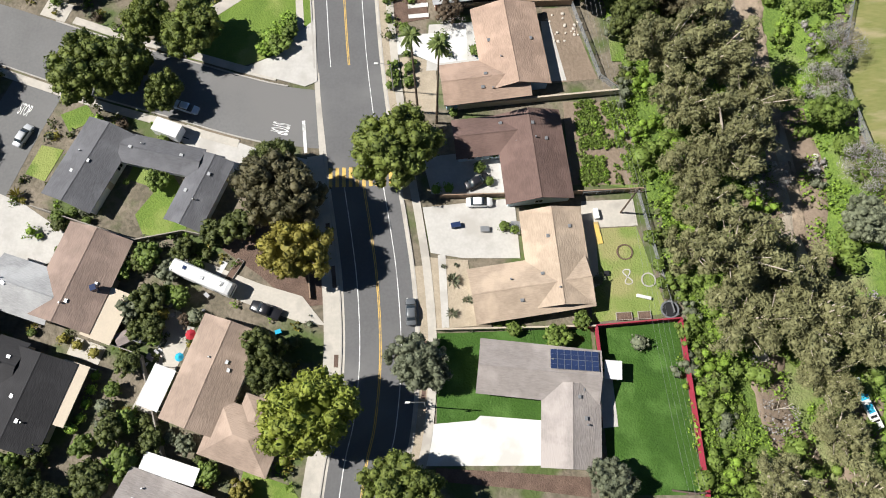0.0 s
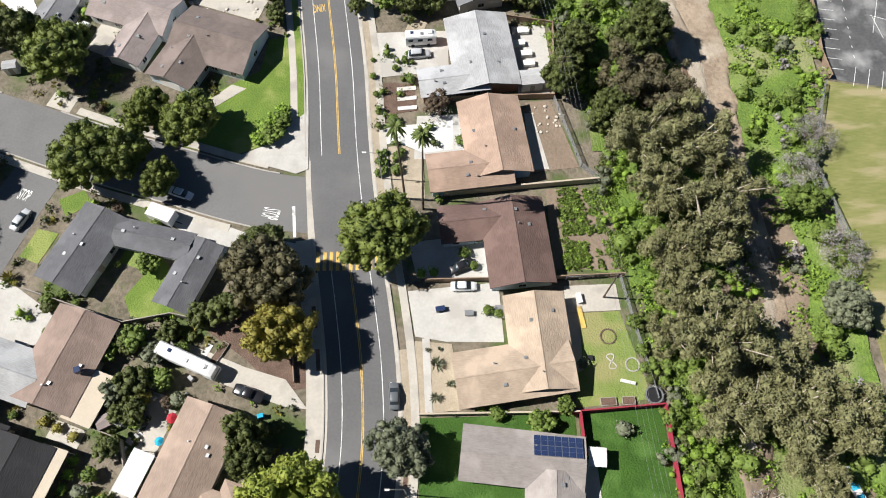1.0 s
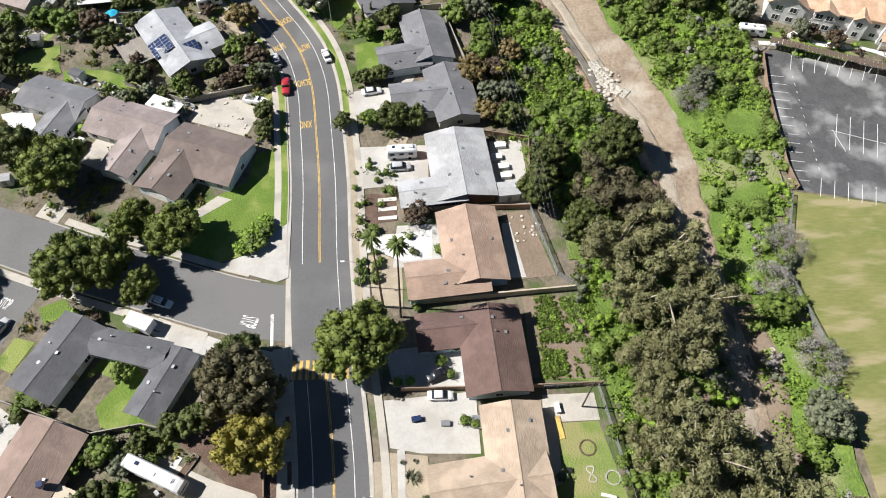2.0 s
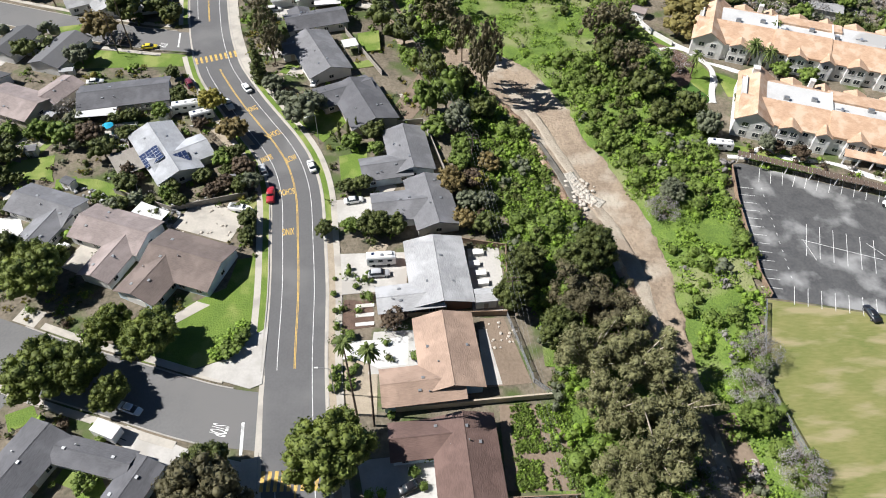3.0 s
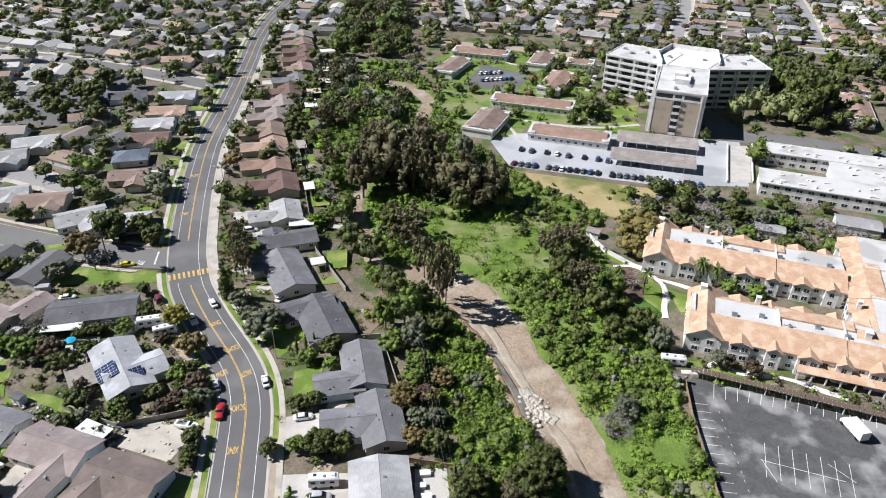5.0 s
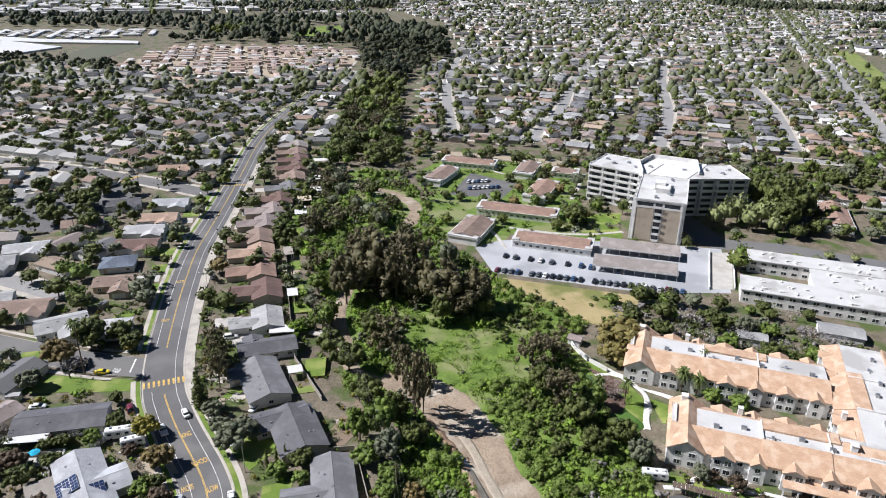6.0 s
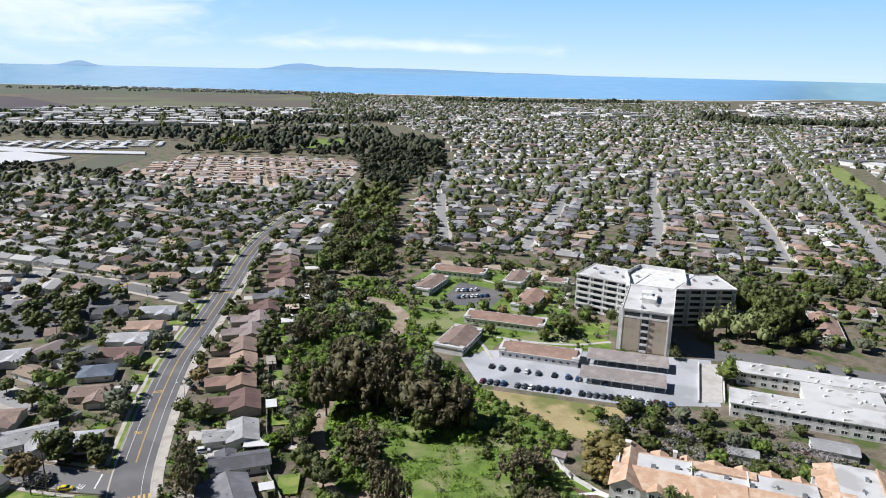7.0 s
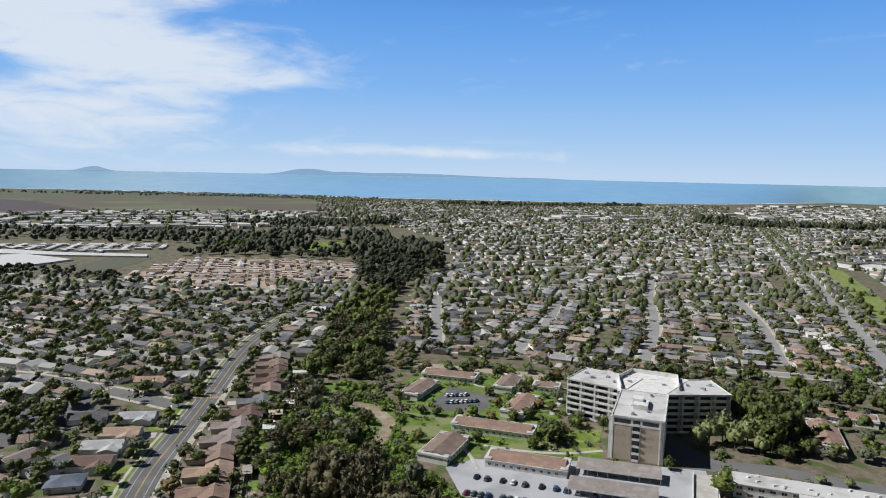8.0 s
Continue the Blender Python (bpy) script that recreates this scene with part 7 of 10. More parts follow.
for x, y, k, r in ((108.0, 206.0, "dark", 4.5), (115.0, 204.0, "bare", 5.0), (121.0, 200.0, "bare", 4.5), (128.0, 197.0, "green", 4.5), (134.0, 201.0, "bare", 5.0), (141.0, 192.0, "dark", 4.5), (148.0, 196.0, "bare", 4.0), (155.0, 190.0, "green", 4.0), (113.0, 219.0, "dark", 5.0), (121.0, 215.0, "bare", 5.0), (130.0, 214.0, "dark", 4.6), (139.0, 208.0, "olive", 4.6), (146.0, 206.0, "green", 4.0), (100.0, 214.0, "dark", 5.0), (93.0, 210.0, "green", 4.0), (112.0, 168.0, "green", 3.4), (119.0, 165.0, "green", 3.4), (108.0, 231.0, "dark", 5.5), (119.0, 229.0, "dark", 4.5), (127.0, 228.0, "olive", 4.5), (137.0, 227.0, "dark", 4.0), (160.0, 203.0, "bare", 5.0), (166.0, 196.0, "bare", 5.0), (90.0, 205.0, "dark", 4.0)):
    tree(k, x, y, r, r * 1.5, lod=1)
house([(139.0, 203.0, 10.0, 6.0, -20, "g")], "lgray", "white", "small outbuilding with a pale grey roof", 14, detail=1, chimney=False)
house([(172.0, 207.0, 15.0, 8.5, -22, "g")], "lgray", "white", "pale grey-roofed low building", 14, detail=1, chimney=False)
house([(77.5, 201.5, 5.0, 4.0, -30, "g")], "mauve", "white", "small garden shed with pitched roof", 22, 2.2, detail=1, chimney=False)

# ---------------------------------------------------------------- low blocks and their car parks
sheet("car_park", [(48, 283), (60, 292), (118, 292), (160, 284), (147, 240), (112, 240), (54, 257)], "lot_pale", "pale grey car park behind low blocks", "car park", 0.07)
sheet("car_park", [(38, 356), (52, 396), (78, 376), (66, 350)], "asphalt", "dark asphalt car park", "car park", 0.06)
sheet("dry_slope", [(50, 254), (112, 236), (104, 224), (88, 214), (52, 228)], "dry", "dry straw-coloured slope with scattered shrubs", "slope", 0.16)


LOW_AT = []


def low_block(x, y, L, W, rot, label, h=3.2):
    LOW_AT.append((x, y, L, W, rot))
    ob = thing("low_block", pose(x, y, 0, 0, 0, rot), label, "building", "low blocks")
    part("wall", Build().box(-L / 2, -W / 2, -0.2, L / 2, W / 2, h), M["w_white"], ob)
    rb, wb = Build(), Build()
    gable(rb, wb, 0, 0, L - 2.0, W + 0.4, 0, h + 0.3, 15)
    part("gable", wb, M["w_white"], ob)
    part("roof", rb, M["r_brown"] if L < 30 else M["r_terra"], ob)
    part("fascia", Build().box(-L / 2 - 0.4, -W / 2 - 0.5, h, L / 2 + 0.4, W / 2 + 0.5, h + 0.25), M["trim"], ob)
    for s in (-1, 1):
        part("end_roof", Build().box(-1.6, -W / 2 - 0.3, h + 0.25, 1.6, W / 2 + 0.3, h + 0.9), M["r_flat"], ob, m=pose(s * (L / 2 - 1.2), 0, 0))
        for k in range(int(L / 3.2)):
            part("pane", PANE, None, part("window", FRAME, None, ob, m=pose(-L / 2 + 2 + 3.2 * k, s * (W / 2 + 0.005), 1.6, 0, 0, 0 if s > 0 else 180)))
    return ob


for x, y, L, W, rot, label in ((83.4, 285.1, 35, 12.5, -18, "long low white block with brown pitched roof"), (72.0, 325.5, 40, 12, -18, "long low white block with brown pitched roof"), (47.4, 299.4, 27, 14, 67, "low white block with mossy brown roof"), (52.0, 411.0, 33, 12, -16, "low white block with brown roof"), (33.6, 383.4, 29, 11.5, 66, "low white block with brown roof"), (85.8, 397.0, 26, 11, 70, "low white block with brown roof"), (88.5, 357.8, 31, 12, 66, "low white block with brown roof"), (108.0, 392.0, 15, 10, -16, "low white block with brown roof"), (256.0, 350.5, 34, 13, -26, "long low white block with brown pitched roof"), (232.5, 322.0, 38, 13, 68, "long low white block with brown pitched roof")):
    low_block(x, y, L, W, rot, label)


def carport(x, y, L, W, rot, h=3.0):
    ob = thing("carport", pose(x, y, 0, 0, 0, rot), "long grey-brown carport roof on posts", "carport", "carports")
    part("roof", Build().extrude([(-W / 2, h), (-W / 2, h + 0.2), (W / 2, h + 0.9), (W / 2, h + 0.7)], -L / 2, L / 2), M["r_warm"], ob)
    part("fascia", Build().box(-L / 2, -W / 2 - 0.06, h - 0.35, L / 2, -W / 2, h + 0.2), M["trim"], ob)
    post = Build().box(-0.1, -0.1, -0.1, 0.1, 0.1, h + 0.2).mesh("post", M["trim"])
    for k in range(9):
        for s in (-1, 1):
            part("post", post, None, ob, m=pose(-L / 2 + 0.4 + (L - 0.8) * k / 8, s * W * 0.42, 0))


carport(120.8, 278.4, 34.5, 10.5, -16)
carport(113.6, 259.4, 34.5, 10.5, -16.5)
rc = random.Random(3)
for k in range(27):
    if k in (4, 13):
        continue
    car(rc.choice(("sedan", "suv", "sedan")), rc.choice(("grey", "black", "silver", "white", "blue", "grey", "black", "grey", "maroon")), 56 + 2.75 * k, 259.0 - 0.72 * k, 66 + rc.uniform(-4, 4), z=0.09, group="car park cars")
for k in range(10):
    car(rc.choice(("sedan", "suv")), rc.choice(("grey", "silver", "white", "black", "blue")), 60 + 5.2 * k + rc.uniform(-1, 1), 273.5 - 1.6 * k, 70, z=0.09, group="car park cars")
for k in range(12):
    car(rc.choice(("sedan", "suv")), rc.choice(("grey", "silver", "white", "blue", "white")), 50 + 2.6 * (k % 7), 366 + 8 * (k // 7) + 0.5 * k, 62, z=0.08, group="car park cars")
sheet("ramp", [(153.5, 280), (163.5, 280), (149, 243.5), (139.5, 243.5)], "concrete_pale", "sloping concrete car ramp", "ramp", 0.12)
fence([(153.2, 280.5), (139.2, 243.0)], 1.2, "concrete_white", "pale concrete ramp wall", "ramp_wall", 0.4)
fence([(164.0, 280.5), (149.4, 243.0)], 1.2, "concrete_white", "pale concrete ramp wall", "ramp_wall", 0.4)
sheet("lawn", [(101, 302), (104, 306), (119, 311), (119, 297)], "lawn", "green lawn beside the tower", "lawn", 0.08)
sheet("lawn", [(104, 309), (107, 327), (126, 330), (121, 314)], "lawn", "green lawn beside the tower", "lawn", 0.08)


# ---------------------------------------------------------------- flat white block and tower
def flat_block(x, y, L, W, rot, h, label):
    ob = thing("flat_block", pose(x, y, 0, 0, 0, rot), label, "building", "flat white blocks")
    part("wall", Build().box(-L / 2, -W / 2, -0.2, L / 2, W / 2, h), M["w_white"], ob)
    part("roof", Build().box(-L / 2 - 0.5, -W / 2 - 0.5, h, L / 2 + 0.5, W / 2 + 0.5, h + 0.4), M["r_flat"], ob)
    unit = Build().box(-0.6, -0.4, 0, 0.6, 0.4, 0.6).box(0.6, -0.1, 0, 2.2, 0.1, 0.25).mesh("roof_unit", M["trim"])
    rr = random.Random(int(x + y))
    for k in range(int(L / 3)):
        part("roof_unit", unit, None, ob, m=pose(rr.uniform(-L / 2 + 2, L / 2 - 2), rr.uniform(-W / 2 + 1, W / 2 - 1), h + 0.4, 0, 0, rr.uniform(0, 90)))
    for s in (-1, 1):
        for k in range(int(L / 4)):
            for zz in (1.6, 4.3) if h > 5 else (1.6,):
                part("pane", PANE, None, part("window", FRAME, None, ob, m=pose(-L / 2 + 2 + 4 * k, s * (W / 2 + 0.005), zz, 0, 0, 0 if s > 0 else 180) @ Matrix.Diagonal((1.6, 1, 1.2, 1))))
    return ob


flat_block(196.5, 253.4, 70, 11, -20.5, 5.5, "long white flat-roofed two-storey building")
flat_block(183.0, 225.6, 72, 13, -21.5, 5.5, "long white flat-roofed two-storey building")
flat_block(193.0, 239.0, 27, 17, -21, 5.2, "white flat-roofed link building")
flat_block(217.5, 230.0, 12, 17, -21, 5.2, "white flat-roofed link building")


def tower():
    """A slab tower of seven storeys: two angled wings with balconies and a stub in front."""
    ob = thing("apartment_tower", pose(140, 320, 0), "seven-storey white apartment tower with balconies and flat roofs", "tower")
    def wing(x, y, L, W, rot, h, name="wall"):
        m = pose(x - 140, y - 320, 0, 0, 0, rot)
        part(name, Build().box(-L / 2, -W / 2, -0.2, L / 2, W / 2, h), M["w_white"], ob, m=m)
        rf = part("roof", Build().box(-L / 2 - 0.4, -W / 2 - 1.6, h, L / 2 + 0.4, W / 2 + 0.4, h + 0.45), M["r_flat"], ob, m=m)
        part("parapet", Build().box(-L / 2 - 0.4, -W / 2 - 1.6, h + 0.45, L / 2 + 0.4, -W / 2 - 1.3, h + 0.85).box(-L / 2 - 0.4, W / 2 + 0.1, h + 0.45, L / 2 + 0.4, W / 2 + 0.4, h + 0.85).box(-L / 2 - 0.4, -W / 2 - 1.3, h + 0.45, -L / 2 - 0.1, W / 2 + 0.1, h + 0.85).box(L / 2 + 0.1, -W / 2 - 1.3, h + 0.45, L / 2 + 0.4, W / 2 + 0.1, h + 0.85), M["w_white"], rf)
        unit = Build().box(-0.9, -0.6, 0, 0.9, 0.6, 1.0).box(0.9, -0.2, 0, 2.0, 0.2, 0.4).mesh("roof_unit", M["metal"])
        for k in range(int(L / 6)):
            part("roof_unit", unit, None, rf, m=pose(-L / 2 + 4 + 6 * k, -1.0 + 3.0 * (-1) ** k, h + 0.45, 0, 0, 40 * k))
        return m
    def balconies(m, L, W, h, floors, sides, n):
        bay, step = L / n, h / floors
        slab = Build().box(-bay / 2 + 0.2, 0, -0.14, bay / 2 - 0.2, 1.45, 0.10).box(-bay / 2 + 0.2, 1.37, 0.10, bay / 2 - 0.2, 1.45, 1.1).mesh("balcony", M["w_white"])
        glassm = Build().box(-bay / 2 + 1.5, -0.02, 0.1, bay / 2 - 1.5, 0.03, 2.2).mesh("pane", M["glass"])
        pier = Build().box(-0.24, 0, -0.1, 0.24, 1.5, h).mesh("pier", M["w_white"])
        for s in sides:
            q0 = m @ pose(0, s * (W / 2 + 0.005), 0, 0, 0, 0 if s > 0 else 180)
            for k in range(n):
                for f in range(floors):
                    bal = part("balcony", slab, None, ob, m=q0 @ pose(-L / 2 + (k + 0.5) * bay, 0, f * step + 0.35))
                    part("pane", glassm, None, bal)
            for k in range(n + 1):
                part("pier", pier, None, ob, m=q0 @ pose(-L / 2 + 0.2 + k * (L - 0.4) / n, 0, 0))
    H = 19.3
    m1 = wing(132.0, 352.0, 31, 23, -36, H)
    balconies(m1, 31, 23, H, 6, (-1,), 4)
    m2 = wing(171.5, 340.0, 32, 23, 2, H - 0.25)
    balconies(m2, 32, 23, H - 0.25, 6, (-1,), 4)
    m3 = wing(138.4, 310.6, 39, 20.6, 69.5, H + 0.2)
    balconies(m3, 39, 20.6, H + 0.2, 6, (-1, 1), 5)
    # the core where the three wings meet, with a raised roof screen
    hub = [(133.0, 331.5), (156.0, 327.0), (176.0, 352.5), (150.0, 368.0), (138.0, 352.0)]
    part("core", Build().prism([(a - 140, b - 320) for a, b in hub], -0.2, H + 0.5), M["w_white"], ob)
    screen = [(135.5, 334.0), (138.5, 351.0), (149.5, 364.5), (170.5, 354.0), (164.5, 334.0)]
    for (a, b), (c, d) in zip(screen, screen[1:]):
        ln = math.hypot(c - a, d - b)
        part("roof_screen", Build().box(-0.2, -0.2, H + 0.5, ln + 0.2, 0.2, H + 2.7), M["w_white"], ob, m=pose(a - 140, b - 320, 0, 0, 0, math.degrees(math.atan2(d - b, c - a))))
    # the stub's end wall: two tan panels, a stair slot between them, open loggias above
    for s in (-1, 1):
        part("end_panel", Build().box(-0.35, -3.9, 0.3, 0, 3.9, H - 3.3), M["w_tan"], ob, m=m3 @ pose(-19.5, s * 5.9, 0))
        part("loggia", Build().box(-0.06, -3.4, H - 3.1, 0.02, 3.4, H - 0.6), M["glass"], ob, m=m3 @ pose(-19.5, s * 5.9, 0))
        part("loggia_rail", Build().box(-0.45, -3.9, H - 3.2, -0.3, 3.9, H - 2.3), M["w_white"], ob, m=m3 @ pose(-19.5, s * 5.9, 0))
        part("corner_pier", Build().box(-0.5, -0.3, -0.1, 0.1, 0.3, H + 0.2), M["w_white"], ob, m=m3 @ pose(-19.5, s * 10.1, 0))
    part("stair_slot", Build().box(-0.06, -1.5, 0.2, 0.02, 1.5, H - 0.6), M["glass"], ob, m=m3 @ pose(-19.5, 0, 0))
    for f in range(6):
        part("landing", Build().box(-1.1, -1.6, 0, 0, 1.6, 0.2).box(-1.1, -1.6, 0.2, -1.0, 1.6, 1.15), M["w_white"], ob, m=m3 @ pose(-19.5, 0, f * H / 6 + 0.3))
    part("penthouse", Build().box(-4.5, -3.2, H, 4.5, 3.2, H + 2.8), M["w_white"], ob, m=m3 @ pose(-3, -0.5, 0))
    part("plant_room", Build().box(-2.6, -2.4, H, 2.6, 2.4, H + 4.0), M["w_white"], ob, m=m3 @ pose(0, 1.0, 0))


tower()
for x, y, k, r, h in ((166, 310, "ash", 5, 12), (173, 314, "ash", 6, 14), (181, 318, "ash", 6.5, 15), (182, 307, "ash", 5.5, 13), (190, 312, "ash", 6.5, 15), (197, 317, "ash", 6.5, 15), (192, 302, "ash", 5, 11), (173, 301, "olive", 3, 4), (201, 297, "dark", 5, 8), (212, 302, "dark", 5, 8), (176, 273, "ash", 2.6, 3), (182, 272, "olive", 3, 3.4), (189, 273, "ash", 2.8, 3.2), (197, 271, "olive", 3, 3.4), (204, 274, "ash", 3.2, 3.8), (214, 271, "ash", 3, 4), (222, 299, "olive", 5, 7), (199, 306, "dark", 8, 17), (208, 314, "dark", 9, 20), (214, 324, "dark", 8, 19), (203, 324, "dark", 9, 20), (212, 336, "dark", 9, 20), (197, 335, "dark", 8, 18), (206, 348, "dark", 9, 18), (196, 352, "dark", 8, 17), (217, 349, "dark", 8, 17), (188, 358, "dark", 7, 15), (226, 356, "dark", 7, 13), (242, 300, "dark", 4, 7), (250, 318, "olive", 5, 8), (236, 296, "olive", 5, 8), (272, 366, "dark", 7, 12), (286, 360, "dark", 7, 12), (258, 372, "dark", 7, 12), (158, 262, "ficus", 6, 9), (165, 273, "green", 4.5, 7), (98, 314, "dark", 8, 10), (114, 333, "green", 4, 7), (126, 328, "dark", 4, 9), (120, 282, "green", 2.5, 4), (128, 279, "green", 2.5, 4), (144, 285, "dark", 3, 6)):
    tree(k, x, y, r, h, lod=1)
sheet("car_park", [(262, 300), (300, 318), (310, 270), (272, 262)], "asphalt", "dark asphalt car park", "car park", 0.06)
sheet("road", [(152, 330), (160, 330), (166, 296), (192, 291), (228, 273), (300, 240), (296, 230), (226, 262), (190, 280), (158, 284), (150, 292)], "asphalt_old", "grey service road by the trees", "road", 0.05)
sheet("garden_ground", [(30, 300), (36, 292), (58, 282), (66, 300), (110, 288), (118, 296), (108, 340), (112, 408), (60, 428), (34, 424), (18, 392), (26, 350)], "brush_soil", "patchy green grounds between low blocks", "lawn", 0.045)
for pts, wd in (([(66, 308), (84, 302), (102, 300), (120, 304)], 1.2), ([(96, 302), (102, 318), (108, 334)], 1.0), ([(60, 345), (76, 340), (98, 334)], 1.0), ([(72, 395), (66, 402), (74, 416)], 1.2), ([(104, 350), (112, 372), (120, 396)], 1.2), ([(62, 282), (58, 300), (52, 318)], 1.0)):
    draped("garden_path", smooth_line(pts, 3.0), -wd, wd, "concrete_pale", "pale concrete path in the grounds", "path", 0.16)
sheet("yard", [(112, 402), (118, 424), (30, 446), (28, 436), (70, 428)], "sand", "pale bare strip along a back fence", "yard", 0.05)
GROUNDS = {"dark": [], "green": [], "olive": [], "bright": []}
rgd = random.Random(91)
while sum(len(v) for v in GROUNDS.values()) < 210:
    x, y = rgd.uniform(16, 122), rgd.uniform(280, 440)
    if inside([(40, 352), (48, 392), (74, 388), (68, 352)], x, y) or (y < 300 and x > 56) or x < 26 - 0.05 * (y - 340) and y < 400:
        continue
    if any(abs((x - a) * math.cos(radians(q)) + (y - b) * math.sin(radians(q))) < L / 2 + 1.5 and abs(-(x - a) * math.sin(radians(q)) + (y - b) * math.cos(radians(q))) < W / 2 + 1.5 for a, b, L, W, q in LOW_AT):
        continue
    r = rgd.uniform(0.8, 2.6)
    GROUNDS[rgd.choice(tuple(GROUNDS))].append((x, y, r, r * rgd.uniform(1.0, 1.6)))
    if r > 2.2:
        tree(rgd.choice(("dark", "green", "ficus", "olive", "rust")), x, y, r * 1.5, r * 2.4, lod=1, group="garden trees")
for k, items in GROUNDS.items():
    thicket(items, k, f"{dict(dark='dark green', green='mid-green', olive='grey-green', bright='bright green')[k]} shrubs round low blocks")
rs4 = random.Random(12)
for k in range(130):
    x, y = rs4.uniform(20, 330), rs4.uniform(338, 432)
    if any(inside(h, x, y) for h in SHEETS) or (104 < x < 190 and y < 366) or (36 < x < 80 and 350 < y < 398) or any((x - a) ** 2 + (y - b) ** 2 < 150 for a, b in ((52, 409), (28, 398), (88, 396), (100, 365), (108, 395), (62, 409), (42, 409))):
        continue
    r = rs4.uniform(2.4, 5.2)
    tree(rs4.choice(("dark", "dark", "green", "olive", "eucdark")), x, y, r, r * rs4.uniform(1.4, 1.9), lod=1, group="garden trees")
for k in range(34):
    x, y = 90 + rs4.uniform(0, 160), 205 + rs4.uniform(0, 40)
    if y < 236 - 0.35 * (x - 110) and x < 175:
        tree(rs4.choice(("bare", "dark", "olive", "green")), x, y + 6, rs4.uniform(2, 4), lod=1)
for k in range(26):
    x = 54 + rs4.uniform(0, 52)
    y = 252 - 0.32 * (x - 54) - rs4.uniform(3, 26)
    tree(rs4.choice(("green", "dark", "olive")), x, y, rs4.uniform(0.7, 1.5), lod=1)


# ---------------------------------------------------------------- small things in the yards
def agave(x, y, r, material="l_olive"):
    rng = np.random.default_rng(int(abs(x * 50 + y * 9)))
    ob = thing("agave", pose(x, y, 0.1, 0, 0, rng.uniform(0, 90)), "spiky grey-green agave plant in gravel", "plant", "agaves")
    blade = Build().add([(0.05, -0.09, 0.05), (0.6, -0.10, 0.42), (1.0, 0, 0.5), (0.6, 0.10, 0.42), (0.05, 0.09, 0.05), (0.5, 0, 0.26)], [(0, 5, 1), (1, 5, 2), (2, 5, 3), (3, 5, 4)]).mesh("blade", M[material])
    for k in range(22):
        part("blade", blade, None, ob, m=pose(0, 0, 0, 0, -rng.uniform(-10, 45), k * 137.5) @ Matrix.Diagonal((r, r, r, 1)))


def trampoline(x, y, r):
    ob = thing("trampoline", pose(x, y, 0.05), "round black trampoline with a grey-blue rim", "trampoline")
    ring = [(math.cos(k * math.pi / 8), math.sin(k * math.pi / 8)) for k in range(16)]
    part("mat", Build().prism([(a * r * 0.82, b * r * 0.82) for a, b in ring], 0.72, 0.76), M["dark"], ob)
    pad = Build()
    for k in range(16):
        (a, b), (c, d) = ring[k], ring[(k + 1) % 16]
        pad.prism([(a * r * 0.82, b * r * 0.82), (a * r, b * r), (c * r, d * r), (c * r * 0.82, d * r * 0.82)], 0.70, 0.80)
    part("rim_pad", pad, M["solar_frame"], ob)
    for k in range(0, 16, 2):
        part("pole", Build().tube((0, 0, 0), (0, 0, 2.2), 0.03, 0.03), M["metal"], ob, m=pose(ring[k][0] * r, ring[k][1] * r, 0))


def box_thing(name, x, y, rot, L, W, H, material, label, category, z=0.05, lip=0.0):
    """A box-shaped thing with a body and a lid or rim."""
    ob = thing(name, pose(x, y, z, 0, 0, rot), label, category)
    part("body", Build().box(-L / 2, -W / 2, 0, L / 2, W / 2, H), M[material], ob)
    part("lid", Build().box(-L / 2 - 0.04, -W / 2 - 0.04, H, L / 2 + 0.04, W / 2 + 0.04, H + 0.06 + lip), M[material], ob)
    return ob


def raised_bed(x, y, rot, L, W, h=0.35):
    ob = thing("raised_bed", pose(x, y, 0.05, 0, 0, rot), "timber raised garden bed with dark soil", "garden bed", "raised beds")
    part("soil", Build().box(-L / 2, -W / 2, 0, L / 2, W / 2, h - 0.06), M["mulch"], ob)
    for s in (-1, 1):
        part("board", Build().box(-L / 2 - 0.06, -0.04, 0, L / 2 + 0.06, 0.04, h), M["wood_grey"], ob, m=pose(0, s * (W / 2 + 0.04), 0))
        part("board", Build().box(-0.04, -W / 2, 0, 0.04, W / 2, h), M["wood_grey"], ob, m=pose(s * (L / 2 + 0.04), 0, 0))


def stone_ring(x, y, r, material, label):
    ob = thing("stone_ring", pose(x, y, 0.05), label, "garden ring")
    st = Build().box(-0.16, -0.11, 0, 0.16, 0.11, 0.16).mesh("stone", M[material])
    n = int(6.28 * r / 0.36)
    for k in range(n):
        part("stone", st, None, ob, m=pose(r * math.cos(6.283 * k / n), r * math.sin(6.283 * k / n), 0, 0, 0, 360 * k / n + 90))


def hose_eight(x, y, rot):
    pts_ = [Vector((0.62 * math.sin(2 * a), 1.3 * math.sin(a) , 0.08)) for a in np.linspace(0, 6.2832, 41)]
    b = Build()
    for p, q in zip(pts_, pts_[1:]):
        d = Vector((q.y - p.y, p.x - q.x, 0)).normalized() * 0.09
        b.add([(p.x - d.x, p.y - d.y, 0), (p.x + d.x, p.y + d.y, 0), (q.x + d.x, q.y + d.y, 0), (q.x - d.x, q.y - d.y, 0), (p.x - d.x, p.y - d.y, 0.1), (p.x + d.x, p.y + d.y, 0.1), (q.x + d.x, q.y + d.y, 0.1), (q.x - d.x, q.y - d.y, 0.1)], [(4, 5, 6, 7), (0, 4, 7, 3), (1, 2, 6, 5)])
    solid("garden_edging", b, M["concrete_pale"], "pale edging laid as a figure eight on grass", "garden edging", m=pose(x, y, 0.05, 0, 0, rot))


